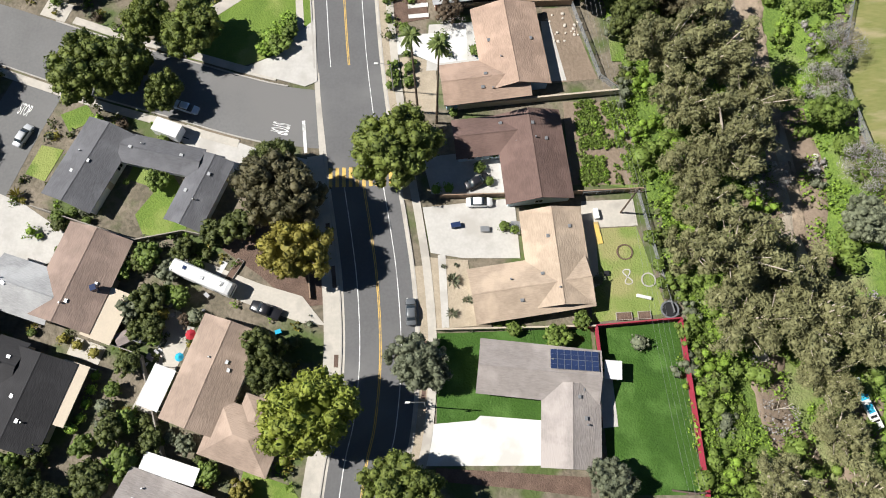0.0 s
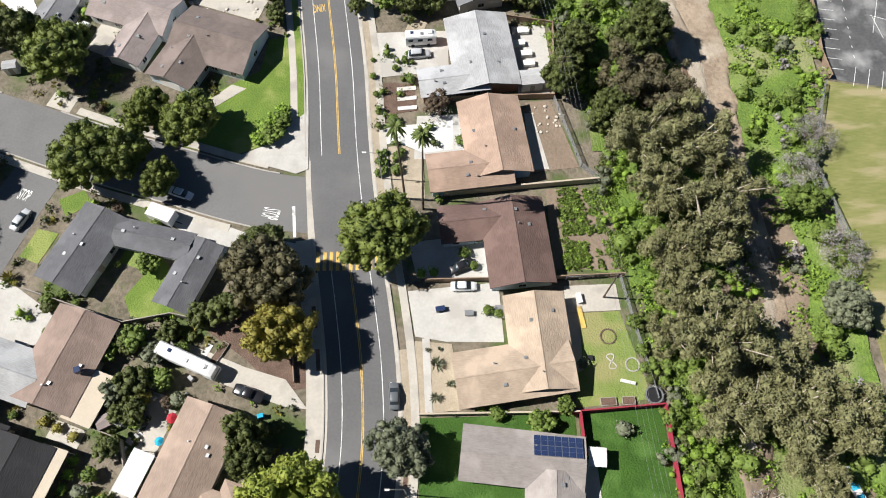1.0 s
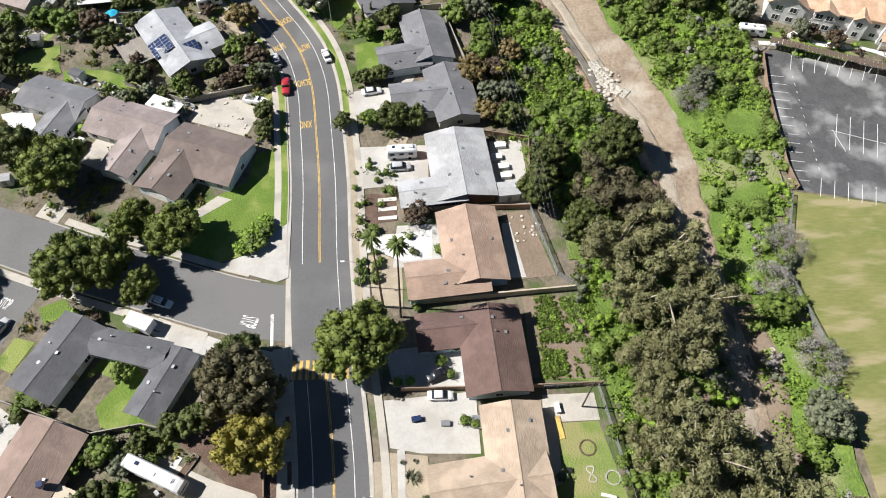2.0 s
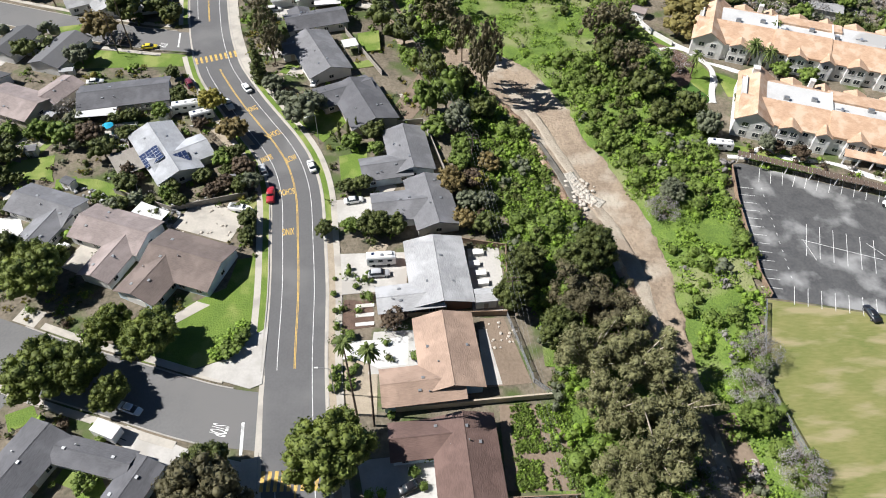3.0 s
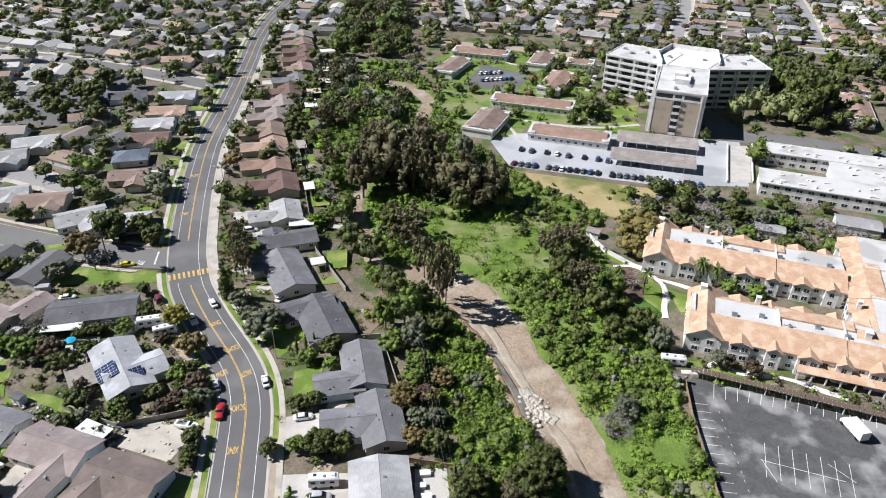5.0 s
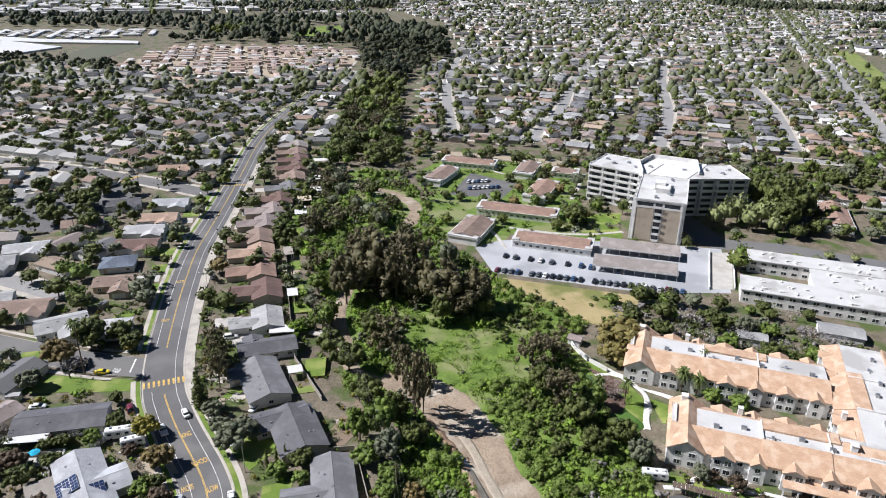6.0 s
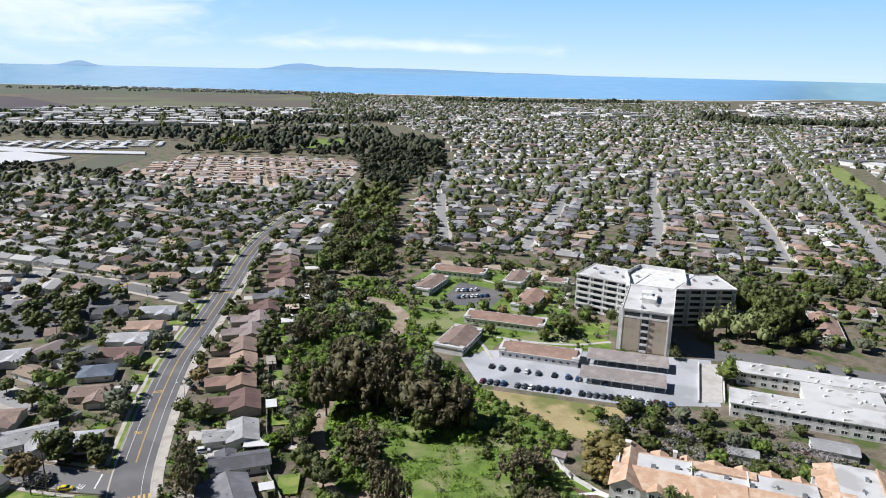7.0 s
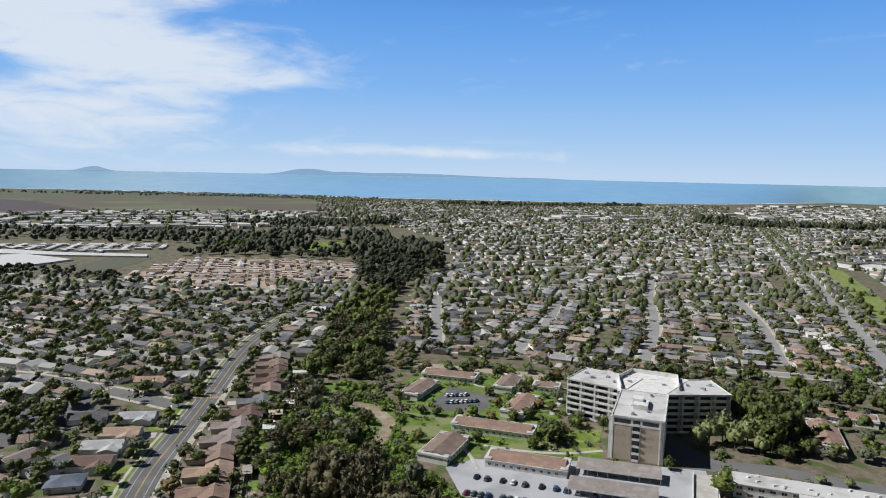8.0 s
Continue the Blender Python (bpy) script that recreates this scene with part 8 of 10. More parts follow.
def parasol(x, y, material, label, r=1.2):
    ob = thing("parasol", pose(x, y, 0.08), label, "parasol")
    part("pole", Build().tube((0, 0, 0), (0, 0, 2.2), 0.03, 0.03), M["metal"], ob)
    b = Build()
    ring = [(r * math.cos(k * math.pi / 4), r * math.sin(k * math.pi / 4), 1.9) for k in range(8)]
    b.add(ring + [(0, 0, 2.35), (0, 0, 2.28)], [(k, (k + 1) % 8, 8) for k in range(8)] + [((k + 1) % 8, k, 9) for k in range(8)])
    part("canopy", b, material, ob)


def shed(x, y, rot, L, W, h, roof, wall, label):
    ob = thing("shed", pose(x, y, 0, 0, 0, rot), label, "shed", "garden sheds")
    rb, wb = Build(), Build()
    gable(rb, wb, 0, 0, L, W, 0, h, 14, 0.15)
    part("wall", wb, M["w_" + wall], ob)
    part("roof", rb, M["r_" + roof], ob)
    part("door", Build().box(-0.45, -0.03, 0, 0.45, 0.03, 1.8), M["wood_grey"], ob, m=pose(0, -W / 2 + 0.14, 0))


def boulders(spots, rmin, rmax, label, seed, lift=0.08):
    """Loose rocks, one thing each."""
    rr = random.Random(seed)
    for x, y in spots:
        r = rr.uniform(rmin, rmax)
        b = Build()
        n = 7
        prof = ((0.0, 0.75), (0.45, 1.0), (0.85, 0.62))
        for zz, q in prof:
            b.v += [(r * q * rr.uniform(0.75, 1.2) * math.cos(6.283 * k / n), r * q * rr.uniform(0.75, 1.2) * math.sin(6.283 * k / n), r * 0.75 * zz) for k in range(n)]
        for ring in (0, 1):
            b.f += [(n * ring + k, n * ring + (k + 1) % n, n * ring + n + (k + 1) % n, n * ring + n + k) for k in range(n)]
        b.f.append(tuple(range(2 * n, 3 * n)))
        solid("boulder", b, M["rock"], label, "rock", m=pose(x, y, dip(x, y) + lift, 0, 0, rr.uniform(0, 360)), group="rocks")


agave(1.2, 28.2, 1.6)
agave(1.1, 22.6, 1.2)
agave(3.8, 24.7, 1.1)
agave(0.1, 19.8, 0.7)
agave(4.0, 19.7, 0.7)
agave(-0.2, 30.7, 0.6)
agave(1.9, 30.9, 0.6)
agave(-74.2, 44.8, 1.6, 'l_willow')
trampoline(37.4, 22.5, 1.55)
hose_eight(31.1, 28.4, 8)
stone_ring(34.6, 27.8, 1.15, 'kerb', 'ring of grey stones on a lawn')
stone_ring(31.0, 32.8, 1.3, 'mulch', 'low earth ring on a lawn')
box_thing('garden_bench', 33.4, 24.8, -14, 2.4, 0.45, 0.4, 'concrete_white', 'long white garden bench on grass', 'bench')
box_thing('paddle_board', 26.7, 36.3, 98, 3.9, 0.75, 0.1, 'yellow', 'yellow and white paddle board lying flat', 'paddle board', 0.1)
box_thing('storage_box', 26.6, 39.7, 98, 1.8, 0.7, 0.7, 'trim', 'white storage box on a side path', 'box', 0.08)
raised_bed(29.8, 21.6, 2, 2.5, 1.2)
raised_bed(33.2, 21.7, 2, 2.0, 1.2)
box_thing('fire_bowl', 27.5, 29.0, 0, 0.8, 0.8, 0.35, 'dark', 'dark metal fire bowl', 'fire bowl')
box_thing('ride_on_mower', 2.1, 38.0, 10, 1.6, 0.8, 0.7, 'solar', 'blue ride-on garden machine', 'mower', 0.15)
box_thing('garden_chair', 7.1, 37.2, 0, 1.5, 0.9, 0.5, 'metal', 'grey garden seat on a driveway', 'seat', 0.15)
box_thing('stacked_panels', 12.4, 37.4, 85, 2.2, 1.6, 0.4, 'solar_frame', 'stack of grey panels on a driveway', 'panels', 0.15)
box_thing('equipment_cabinet', 25.9, 13.4, -5, 0.9, 0.8, 1.6, 'trim', 'white equipment cabinet by a wall', 'cabinet')
patio_cover(26.6, 12.5, 2.8, 3.0, -5, 'r_metal', 'small white pergola roof on posts', 2.4)
parasol(-42.9, 15.9, M['pool'], 'blue round parasol on a patio', 0.75)
parasol(-41.4, 19.5, PAINT['red'], 'red square parasol on a patio', 0.9)
box_thing('recycling_bin', -27.5, 19.9, 15, 0.9, 0.6, 1.0, 'pool', 'blue recycling bin by a house', 'bin')
raised_bed(-35.6, 30.6, 60, 4.2, 1.1)
sheet('path', [(-37.6, 32.4), (-36.8, 32.0), (-38.1, 29.5), (-38.9, 29.9)], 'concrete_white', 'short white garden path', 'path', 0.12)
shed(-52.0, 19.3, 25, 3.0, 2.2, 2.0, 'mauve', 'beige', 'small garden shed with brown roof')
box_thing('covered_chimney', -56.8, 27.0, 20, 0.9, 0.9, 1.2, 'solar', 'chimney wrapped in a blue tarp', 'chimney', 3.6)
box_thing('storage_crate', 20.3, 99.5, 6, 2.3, 1.3, 0.8, 'trim', 'pale storage crate in a back yard', 'crate')
box_thing('storage_crate', 19.3, 96.2, 6, 2.3, 1.3, 0.8, 'trim', 'pale storage crate in a back yard', 'crate')
box_thing('storage_crate', 20.6, 93.5, 6, 2.3, 1.3, 0.8, 'trim', 'pale storage crate in a back yard', 'crate')
box_thing('storage_crate', 21.0, 91.0, 6, 2.3, 1.3, 0.8, 'trim', 'pale storage crate in a back yard', 'crate')
shed(21.1, 86.0, 6, 4.6, 3.6, 2.6, 'white', 'white', 'white storage shed in a back yard')
sheet('yard', [(-8.7, 86.6), (-8.5, 78.8), (-2.0, 79.9), (-2.7, 86.3)], 'mulch', 'planted mulch bed with pavers', 'yard', 0.10)
tree('dark', -49.8, 20.1, 2.3, 3.5)
tree('dark', -49.0, 22.9, 2.0, 3.0)
tree('green', -45.9, 27.1, 1.7, 2.6)
tree('green', -43.8, 25.1, 1.5, 2.3)
tree('olive', -41.3, 22.7, 1.7, 2.5)
tree('green', -54.2, 30.7, 2.1, 3.1)
tree('dark', -50.6, 32.1, 2.2, 3.4)
tree('dark', -43.2, 34.4, 1.6, 2.3)
tree('dark', -42.1, 32.2, 1.4, 2.1)
tree('olive', -54.4, 8.4, 1.8, 2.7)
tree('green', -53.3, 11.0, 1.8, 2.7)
tree('green', -50.5, 6.2, 2.3, 3.4)
tree('olive', -53.5, 4.9, 2.2, 3.4)
tree('green', -56.7, 2.4, 2.2, 3.3)
tree('olive', -43.6, 3.4, 1.3, 1.9)
tree('dark', -41.7, 2.8, 1.1, 1.7)
tree('dark', -39.0, -0.0, 1.0, 1.5)
tree('green', -49.6, -2.3, 1.9, 2.8)
tree('dark', -55.3, -1.8, 2.8, 4.3)
tree('dark', -63.7, -3.3, 2.8, 4.2)
tree('green', -67.5, -0.7, 3.2, 4.7)
tree('dark', -63.6, 1.7, 2.4, 3.6)
tree('willow', -31.7, -4.7, 2.2, 3.3)
tree('dark', -28.4, -1.9, 1.3, 1.9)
tree('bright', -56.9, 11.1, 1.1, 1.7)
tree('bright', -57.5, 8.9, 1.1, 1.7)
tree('bright', -58.1, 6.7, 1.1, 1.7)
tree('bright', -59.0, 5.0, 1.1, 1.7)
tree('bright', -56.5, 13.3, 1.1, 1.6)
tree('willow', -62.5, 19.4, 1.1, 1.6)
tree('willow', -60.1, 18.4, 1.1, 1.6)
tree('willow', -57.2, 17.0, 1.2, 1.7)
tree('green', 10.8, 20.8, 1.4, 2.0)
tree('green', 8.5, 20.4, 1.0, 1.5)
tree('olive', 25.9, 27.8, 1.2, 1.8)
tree('green', 36.4, 27.1, 1.4, 2.1)
tree('dark', 37.1, 25.1, 1.2, 1.8)
tree('green', 35.3, 35.1, 1.8, 2.7)
tree('green', 36.2, 30.1, 1.6, 2.4)
tree('olive', 31.5, 17.2, 1.0, 1.5)
tree('green', -14.7, 81.0, 0.8, 1.2)
tree('green', -8.3, 78.5, 1.0, 1.5)
tree('green', 7.6, 73.3, 1.5, 2.3)
tree('green', -9.3, 67.8, 1.1, 1.7)
tree('green', -9.3, 65.2, 1.1, 1.7)
tree('dark', -40.3, 33.4, 1.2, 1.8)
tree('green', -74.6, 43.6, 0.9, 1.3)
tree('green', -65.6, 34.8, 0.8, 1.2)
tree('green', -63.7, 41.4, 1.2, 1.8)
tree('green', -61.3, 39.8, 1.1, 1.6)
rg = random.Random(31)
plot = {"green": [], "bright": []}
sheet("garden_bed", [(22.6, 45.4), (36, 45.2), (35.6, 61.6), (22.4, 61.8)], "earth", "bare brown soil of a vegetable plot", "garden bed", 0.07)
for k in range(640):
    x, y = rg.uniform(24.8, 35.5), rg.uniform(45.5, 61.5)
    if noise.noise(Vector((x * 0.22, y * 0.22, 3))) < -0.3 or 25 < x < 33 and 50.5 < y < 52.4 or 29.2 < x < 30.8 and y < 51 or abs(x - 33.2 + 0.28 * (y - 45)) < 0.7:
        continue
    plot[rg.choice(("green", "green", "green", "bright"))].append((x, y, rg.uniform(0.4, 0.85), rg.uniform(0.35, 0.8)))
thicket(plot["green"], "green", "green vegetables and vines in a garden plot")
thicket(plot["bright"], "bright", "bright green plants in a garden plot")
boulders([(rg.uniform(20.5, 27.5), rg.uniform(74, 81)) for k in range(22)], 0.15, 0.4, "pale garden rock on bare earth", 5)
boulders([(rg.gauss(47.4, 1.7), rg.gauss(120, 3.0)) for k in range(90)], 0.15, 0.6, "pale broken rock in the creek bed", 6, 0.5)
boulders([(rg.uniform(-48, -36), rg.uniform(105, 115)) for k in range(20)], 0.2, 0.45, "pale garden rock in gravel", 7)
boulders([(rg.gauss(60, 3), rg.gauss(44, 3)) for k in range(10)], 0.3, 0.8, "pale rock under gum trees", 8)


def fallen_branch(x, y, rot, L):
    rb = random.Random(int(abs(x * 10 + y)))
    b = Build()
    for k in range(6):
        b.tube((-L / 2 + L * k / 6, 0.2 * math.sin(k), 0.18), (-L / 2 + L * (k + 1) / 6, 0.2 * math.sin(k + 1), 0.18 + 0.04 * k), 0.13 - 0.014 * k, 0.12 - 0.014 * k, 6)
        if k > 1:
            a = rb.choice((-1, 1))
            b.tube((-L / 2 + L * k / 6, 0.2 * math.sin(k), 0.2), (-L / 2 + L * k / 6 + rb.uniform(0.6, 1.6), a * rb.uniform(0.8, 1.8), rb.uniform(0.3, 1.2)), 0.06, 0.02, 5)
    solid("fallen_branch", b, M["bark_pale"], "pale dead branch fallen on bare earth", "branch", m=pose(x, y, dip(x, y) + 0.35, 0, 0, rot), group="fallen branches")


for x, y, rot, L in ((53.5, 6.0, 20, 5.5), (55.5, 0.5, -10, 6.0), (56.5, -2.0, 4, 4.5), (52.0, 10.5, 70, 4.0), (65.0, 31.0, 30, 4.5), (56.0, 41.5, 15, 5.0), (57.5, 45.5, -35, 5.5)):
    fallen_branch(x, y, rot, L)
slab = thing("painted_slab", pose(67.7, 6.6, 0.1, 0, 0, -72), "leaning concrete slab painted blue and white", "slab")
part("slab", Build().box(-4.2, -0.75, 0, 4.2, 0.75, 0.35), M["concrete_white"], slab)
part("paint", Build().box(-4.0, -0.7, 0.35, -0.6, 0.7, 0.36), M["pool"], slab)
part("paint", Build().box(0.2, -0.5, 0.35, 1.6, 0.6, 0.36), M["pool"], slab)
part("paint", Build().box(2.0, -0.6, 0.35, 2.4, 0.5, 0.36), M["dark"], slab)
part("paint", Build().box(2.8, -0.5, 0.35, 3.1, 0.6, 0.36), M["dark"], slab)
box_thing("boulder_slab", 51.6, 14.2, 20, 3.0, 1.6, 0.7, "rock", "pale flat rock under gum trees", "rock", dip(51.6, 14.2) + 0.05)

truck = thing("box_truck", pose(120.7, 111.9, 0.08, 0, 0, 100), "white box truck in the car park", "truck")
part("cargo_box", Build().box(-3.6, -1.2, 0.8, 1.6, 1.2, 3.2), PAINT["white"], truck)
part("cab", lofted([(1.6, 1.0, 0.6, 2.2), (2.4, 1.05, 0.5, 2.3), (3.0, 1.0, 0.5, 1.6), (3.5, 0.95, 0.5, 1.2)]), PAINT["white"], truck)
for sx in (-2.4, 2.5):
    for sy in (-1, 1):
        part("wheel", Build().tube((0, -0.13, 0), (0, 0.13, 0), 0.42, 0.42, 12), M["dark"], truck, m=pose(sx, sy, 0.42))
motorhome(85.2, 135.7, 6.5, 2.4, 2.6, -8, "white van parked beside shrubs")

tree('bright', -32.6, 72.9, 2.0, 2.2, label='bright green rounded corner hedge shrub')
tree('bright', -31.1, 75.1, 2.2, 2.5, label='bright green rounded corner hedge shrub')
tree('bright', -29.7, 77.3, 2.2, 2.5, label='bright green rounded corner hedge shrub')
tree('bright', -28.5, 79.5, 1.9, 2.1, label='bright green rounded corner hedge shrub')
tree('bright', -32.0, 76.3, 1.8, 2.0, label='bright green rounded corner hedge shrub')
stones = thing("stepping_path", pose(16.0, -7.6, 0.0, 0, 0, -4), "row of pale square stepping slabs beside mulch", "path", kind="structure")
for k in range(9):
    part("slab", Build().box(-0.55, -0.55, -0.05, 0.55, 0.55, 0.14), M["concrete_pale"], stones, m=pose(-5.5 + 1.3 * k, 0, 0))
rv = random.Random(12)
for p in offset_line([q for q in ROAD if 44 < q.y < 165], 8.0)[::4]:
    if rv.random() < 0.55:
        r = rv.uniform(0.6, 1.3)
        FAR_SHRUBS.setdefault(rv.choice(("green", "dark", "olive")), []).append((p.x + rv.uniform(-0.5, 1.5), p.y, r, r * 1.3))
cypress(-38.3, 164.0, 14.0, 2.8)

def box_hedge(x, y, L, W, h, rot, kind="green"):
    rh = np.random.default_rng(int(abs(x) * 10 + y))
    c, s_ = math.cos(radians(rot)), math.sin(radians(rot))
    cl = []
    for k in range(int(L * W * 5)):
        u, v_ = rh.uniform(-L / 2, L / 2), rh.uniform(-W / 2, W / 2)
        cl.append((u * c - v_ * s_, u * s_ + v_ * c, h * rh.uniform(0.35, 0.75), 0.34))
    ob = new("hedge", leaf_mesh("hedge", cl, 160, 0.2, M["l_" + kind], rh, None, 0.9))
    ob.matrix_world = pose(x, y, 0)
    return tagged(ob, "clipped green box hedge beside a pavement", "hedge")


box_hedge(-8.5, 67.7, 5.6, 1.6, 1.3, 97)
box_hedge(-5.8, 67.4, 4.6, 1.6, 1.3, 95)
tree('green', -10.9, 88.0, 1.0, 1.3, label='round green front garden shrub')
tree('green', -10.2, 83.6, 0.9, 1.2, label='round green front garden shrub')
tree('green', -9.7, 79.3, 0.8, 1.0, label='round green front garden shrub')
tree('green', -4.9, 70.2, 0.9, 1.2, label='round green front garden shrub')
tree('green', -6.6, 77.2, 1.5, 2.0, label='round green front garden shrub')
tree('green', -3.6, 87.5, 1.2, 1.6, label='round green front garden shrub')
tree('green', -6.4, 90.0, 1.0, 1.3, label='round green front garden shrub')
tree('green', 6.6, 72.3, 1.6, 2.1, label='round green front garden shrub')
tree('green', -11.1, 92.2, 0.7, 0.9, label='round green front garden shrub')
tree('bare', 2.2, 78.2, 2.6, 3.6)
rw = random.Random(91)
bank = {"dark": [], "green": [], "bright": []}
n = 0
while n < 850:
    x, y = rw.uniform(14, 46), rw.uniform(84, 165)
    if any(inside(p, x, y) for p in HOUSES) or any(inside(p, x, y) for p in SHEETS) or off_bed(x, y) < 1.0 or x < (23 if y < 106 else 19):
        continue
    n += 1
    bank[rw.choice(("bright", "bright", "green", "bright", "green", "dark"))].append((x, y, rw.uniform(0.8, 1.8), rw.uniform(0.8, 2.0)))
n = 0
while n < 240:
    x, y = rw.uniform(50, 86), rw.uniform(112, 178)
    if off_bed(x, y) < 2.4 or not inside(CORRIDOR, x, y):
        continue
    n += 1
    r = rw.uniform(1.1, 2.6)
    bank[rw.choice(("green", "dark", "green", "bright"))].append((x, y, r, r * rw.uniform(1.1, 1.8)))
for k, items in bank.items():
    thicket(items, k, f"{dict(dark='dark green', green='mid-green', bright='bright green')[k]} bushes on the banks of the creek")
court = {"dark": [], "green": [], "bare": [], "olive": []}
n = 0
while n < 230:
    x, y = rw.uniform(96, 175), rw.uniform(180, 232)
    if not 200 - 0.36 * (x - 100) < y < 232 - 0.36 * (x - 100):
        continue
    n += 1
    court[rw.choice(tuple(court))].append((x, y, rw.uniform(1.0, 2.6), rw.uniform(1.4, 3.4)))
n = 0
while n < 200:
    x, y = rw.uniform(55, 200), rw.uniform(292, 420)
    if any((x - a.matrix_world.translation.x) ** 2 + (y - a.matrix_world.translation.y) ** 2 < 21 ** 2 for a in scene.collection.objects if a.parent is None and a.get("category") in ("building", "tower")) or any(inside(p, x, y) for p in SHEETS) or 120 < x < 185 and 300 < y < 345:
        continue
    n += 1
    court[rw.choice(("dark", "green", "olive"))].append((x, y, rw.uniform(1.0, 2.8), rw.uniform(1.4, 4.0)))
for k, items in court.items():
    thicket(items, k, f"{dict(dark='dark green', green='mid-green', olive='grey-green', bare='leafless grey')[k]} shrubs in the grounds of larger buildings")

sheet('driveway', [(-10.2, 76.0), (-0.1, 76.7), (5.1, 77.5), (5.1, 70.8), (-0.8, 70.0), (-5.0, 72.1), (-9.7, 72.1)], 'concrete_white', 'pale concrete drive under palms', 'driveway', 0.135)
sheet('yard', [(-7.6, 71.4), (-5.0, 71.9), (-0.8, 69.9), (-0.5, 59.6), (-6.0, 59.7)], 'sand', 'tan gravel bed under palms', 'yard', 0.10)
sheet('yard', [(-8.4, 86.7), (-6.3, 86.7), (-5.9, 79.0), (-8.0, 78.8)], 'mulch', 'brown planted strip beside steps', 'yard', 0.115)
sheet('step_slab', [(-6.1, 85.4), (-2.2, 85.8), (-2.2, 84.9), (-6.1, 84.5)], 'concrete_white', 'white concrete slab step in a planted bed', 'step', 0.2)
sheet('step_slab', [(-6.0, 83.0), (-2.1, 83.4), (-2.1, 82.5), (-5.9, 82.1)], 'concrete_white', 'white concrete slab step in a planted bed', 'step', 0.2)
sheet('step_slab', [(-5.9, 80.7), (-2.0, 81.1), (-2.0, 80.2), (-5.8, 79.9)], 'concrete_white', 'white concrete slab step in a planted bed', 'step', 0.2)
sheet("pool_deck", [(-78, 138.5), (-77, 145), (-68, 146.5), (-67.5, 140)], "concrete_pale", "pale concrete patio behind a house", "patio", 0.124)
parasol(-74.2, 142.4, M["pool"], "blue round parasol over a patio", 1.5)
shed(-77.3, 121.3, -25, 3.2, 2.4, 2.2, "dgray", "white", "small shed with dark roof beside a lawn")
sheet("patio", [(-80, 120), (-72, 117), (-71, 114.5), (-79, 117.5)], "concrete_white", "white concrete garden slab", "patio", 0.106)
sheet("lawn", [(-81, 124.5), (-78, 122.5), (-64, 117), (-62, 120), (-72, 124)], "lawn", "green lawn strip in a back garden", "lawn", 0.094)
sheet("lawn", [(-96, 131), (-84, 127), (-82, 123), (-96, 125.5)], "lawn", "green back garden lawn", "lawn", 0.1)
sheet("driveway", [(-92, 110), (-86, 99), (-80, 101), (-86, 112)], "concrete_white", "white concrete driveway", "driveway", 0.112)
sheet("patio", [(-71, 96), (-66.5, 94), (-64, 101), (-68.5, 103)], "concrete", "grey concrete side yard between houses", "patio", 0.118)
patio_cover(-54.6, 110.4, 8.0, 3.6, -24, "r_metal", "white metal patio cover behind a house")
truck2 = thing("utility_truck", pose(-72.5, 99.3, 0.08, 0, 0, 66), "white utility truck parked between houses", "truck")
part("body", Build().box(-3.0, -1.05, 0.5, 0.8, 1.05, 2.2), PAINT["white"], truck2)
part("cab", lofted([(0.8, 0.95, 0.5, 2.1), (1.7, 1.0, 0.5, 2.1), (2.2, 0.95, 0.5, 1.3), (3.0, 0.9, 0.5, 1.1)]), PAINT["white"], truck2)
for sx in (-2.0, 1.9):
    for sy in (-1, 1):
        part("wheel", Build().tube((0, -0.12, 0), (0, 0.12, 0), 0.38, 0.38, 12), M["dark"], truck2, m=pose(sx, sy * 0.95, 0.38))
boat = thing("boat", pose(-35.0, 113.4, 0.3, 0, 0, -12), "small white open boat on a trailer in a front yard", "boat")
part("hull", lofted([(-2.8, 0.9, 0.1, 1.0), (-1.0, 1.1, 0.0, 1.05), (1.2, 1.0, 0.0, 1.1), (2.4, 0.55, 0.2, 1.15), (3.0, 0.1, 0.5, 1.2)]), PAINT["white"], boat)
part("cockpit", Build().box(-2.3, -0.7, 1.0, 0.9, 0.7, 1.07), M["metal"], boat)
part("windscreen", Build().box(0.9, -0.7, 1.05, 1.0, 0.7, 1.5), M["glass"], boat)
for sy in (-1, 1):
    part("wheel", Build().tube((0, -0.1, 0), (0, 0.1, 0), 0.3, 0.3, 12), M["dark"], boat, m=pose(-0.6, sy * 1.1, 0.0))
rl = random.Random(64)
n = 0
while n < 95:
    x, y = rl.uniform(-100, -34), rl.uniform(108, 150)
    if any(inside(p, x, y) for p in HOUSES) or any(inside(p, x, y) for p in SHEETS) or min((p.x - x) ** 2 + (p.y - y) ** 2 for p in ROAD[::2]) < 100:
        continue
    n += 1
    r = rl.uniform(0.9, 2.6)
    tree(rl.choice(("green", "dark", "dark", "olive", "red", "dark", "bare", "green")), x, y, r, r * rl.uniform(1.2, 1.8), lod=1, group="garden shrubs")


def taken(x, y, r=0.6):
    if on_road(x, y, 9.6):
        return True
    return any(inside(p, x, y) for p in HOUSES) or any(inside(p, x, y) for p in SHEETS)


def on_road(x, y, w):
    return any((p.x - x) ** 2 + (p.y - y) ** 2 < w * w for p in ROAD[::2]) or any((p.x - x) ** 2 + (p.y - y) ** 2 < 60 for p in SIDE[::2]) or any((p.x - x) ** 2 + (p.y - y) ** 2 < 55 for p in SIDE2[::2]) or any((p.x - x) ** 2 + (p.y - y) ** 2 < 40 for p in WEST[::2])


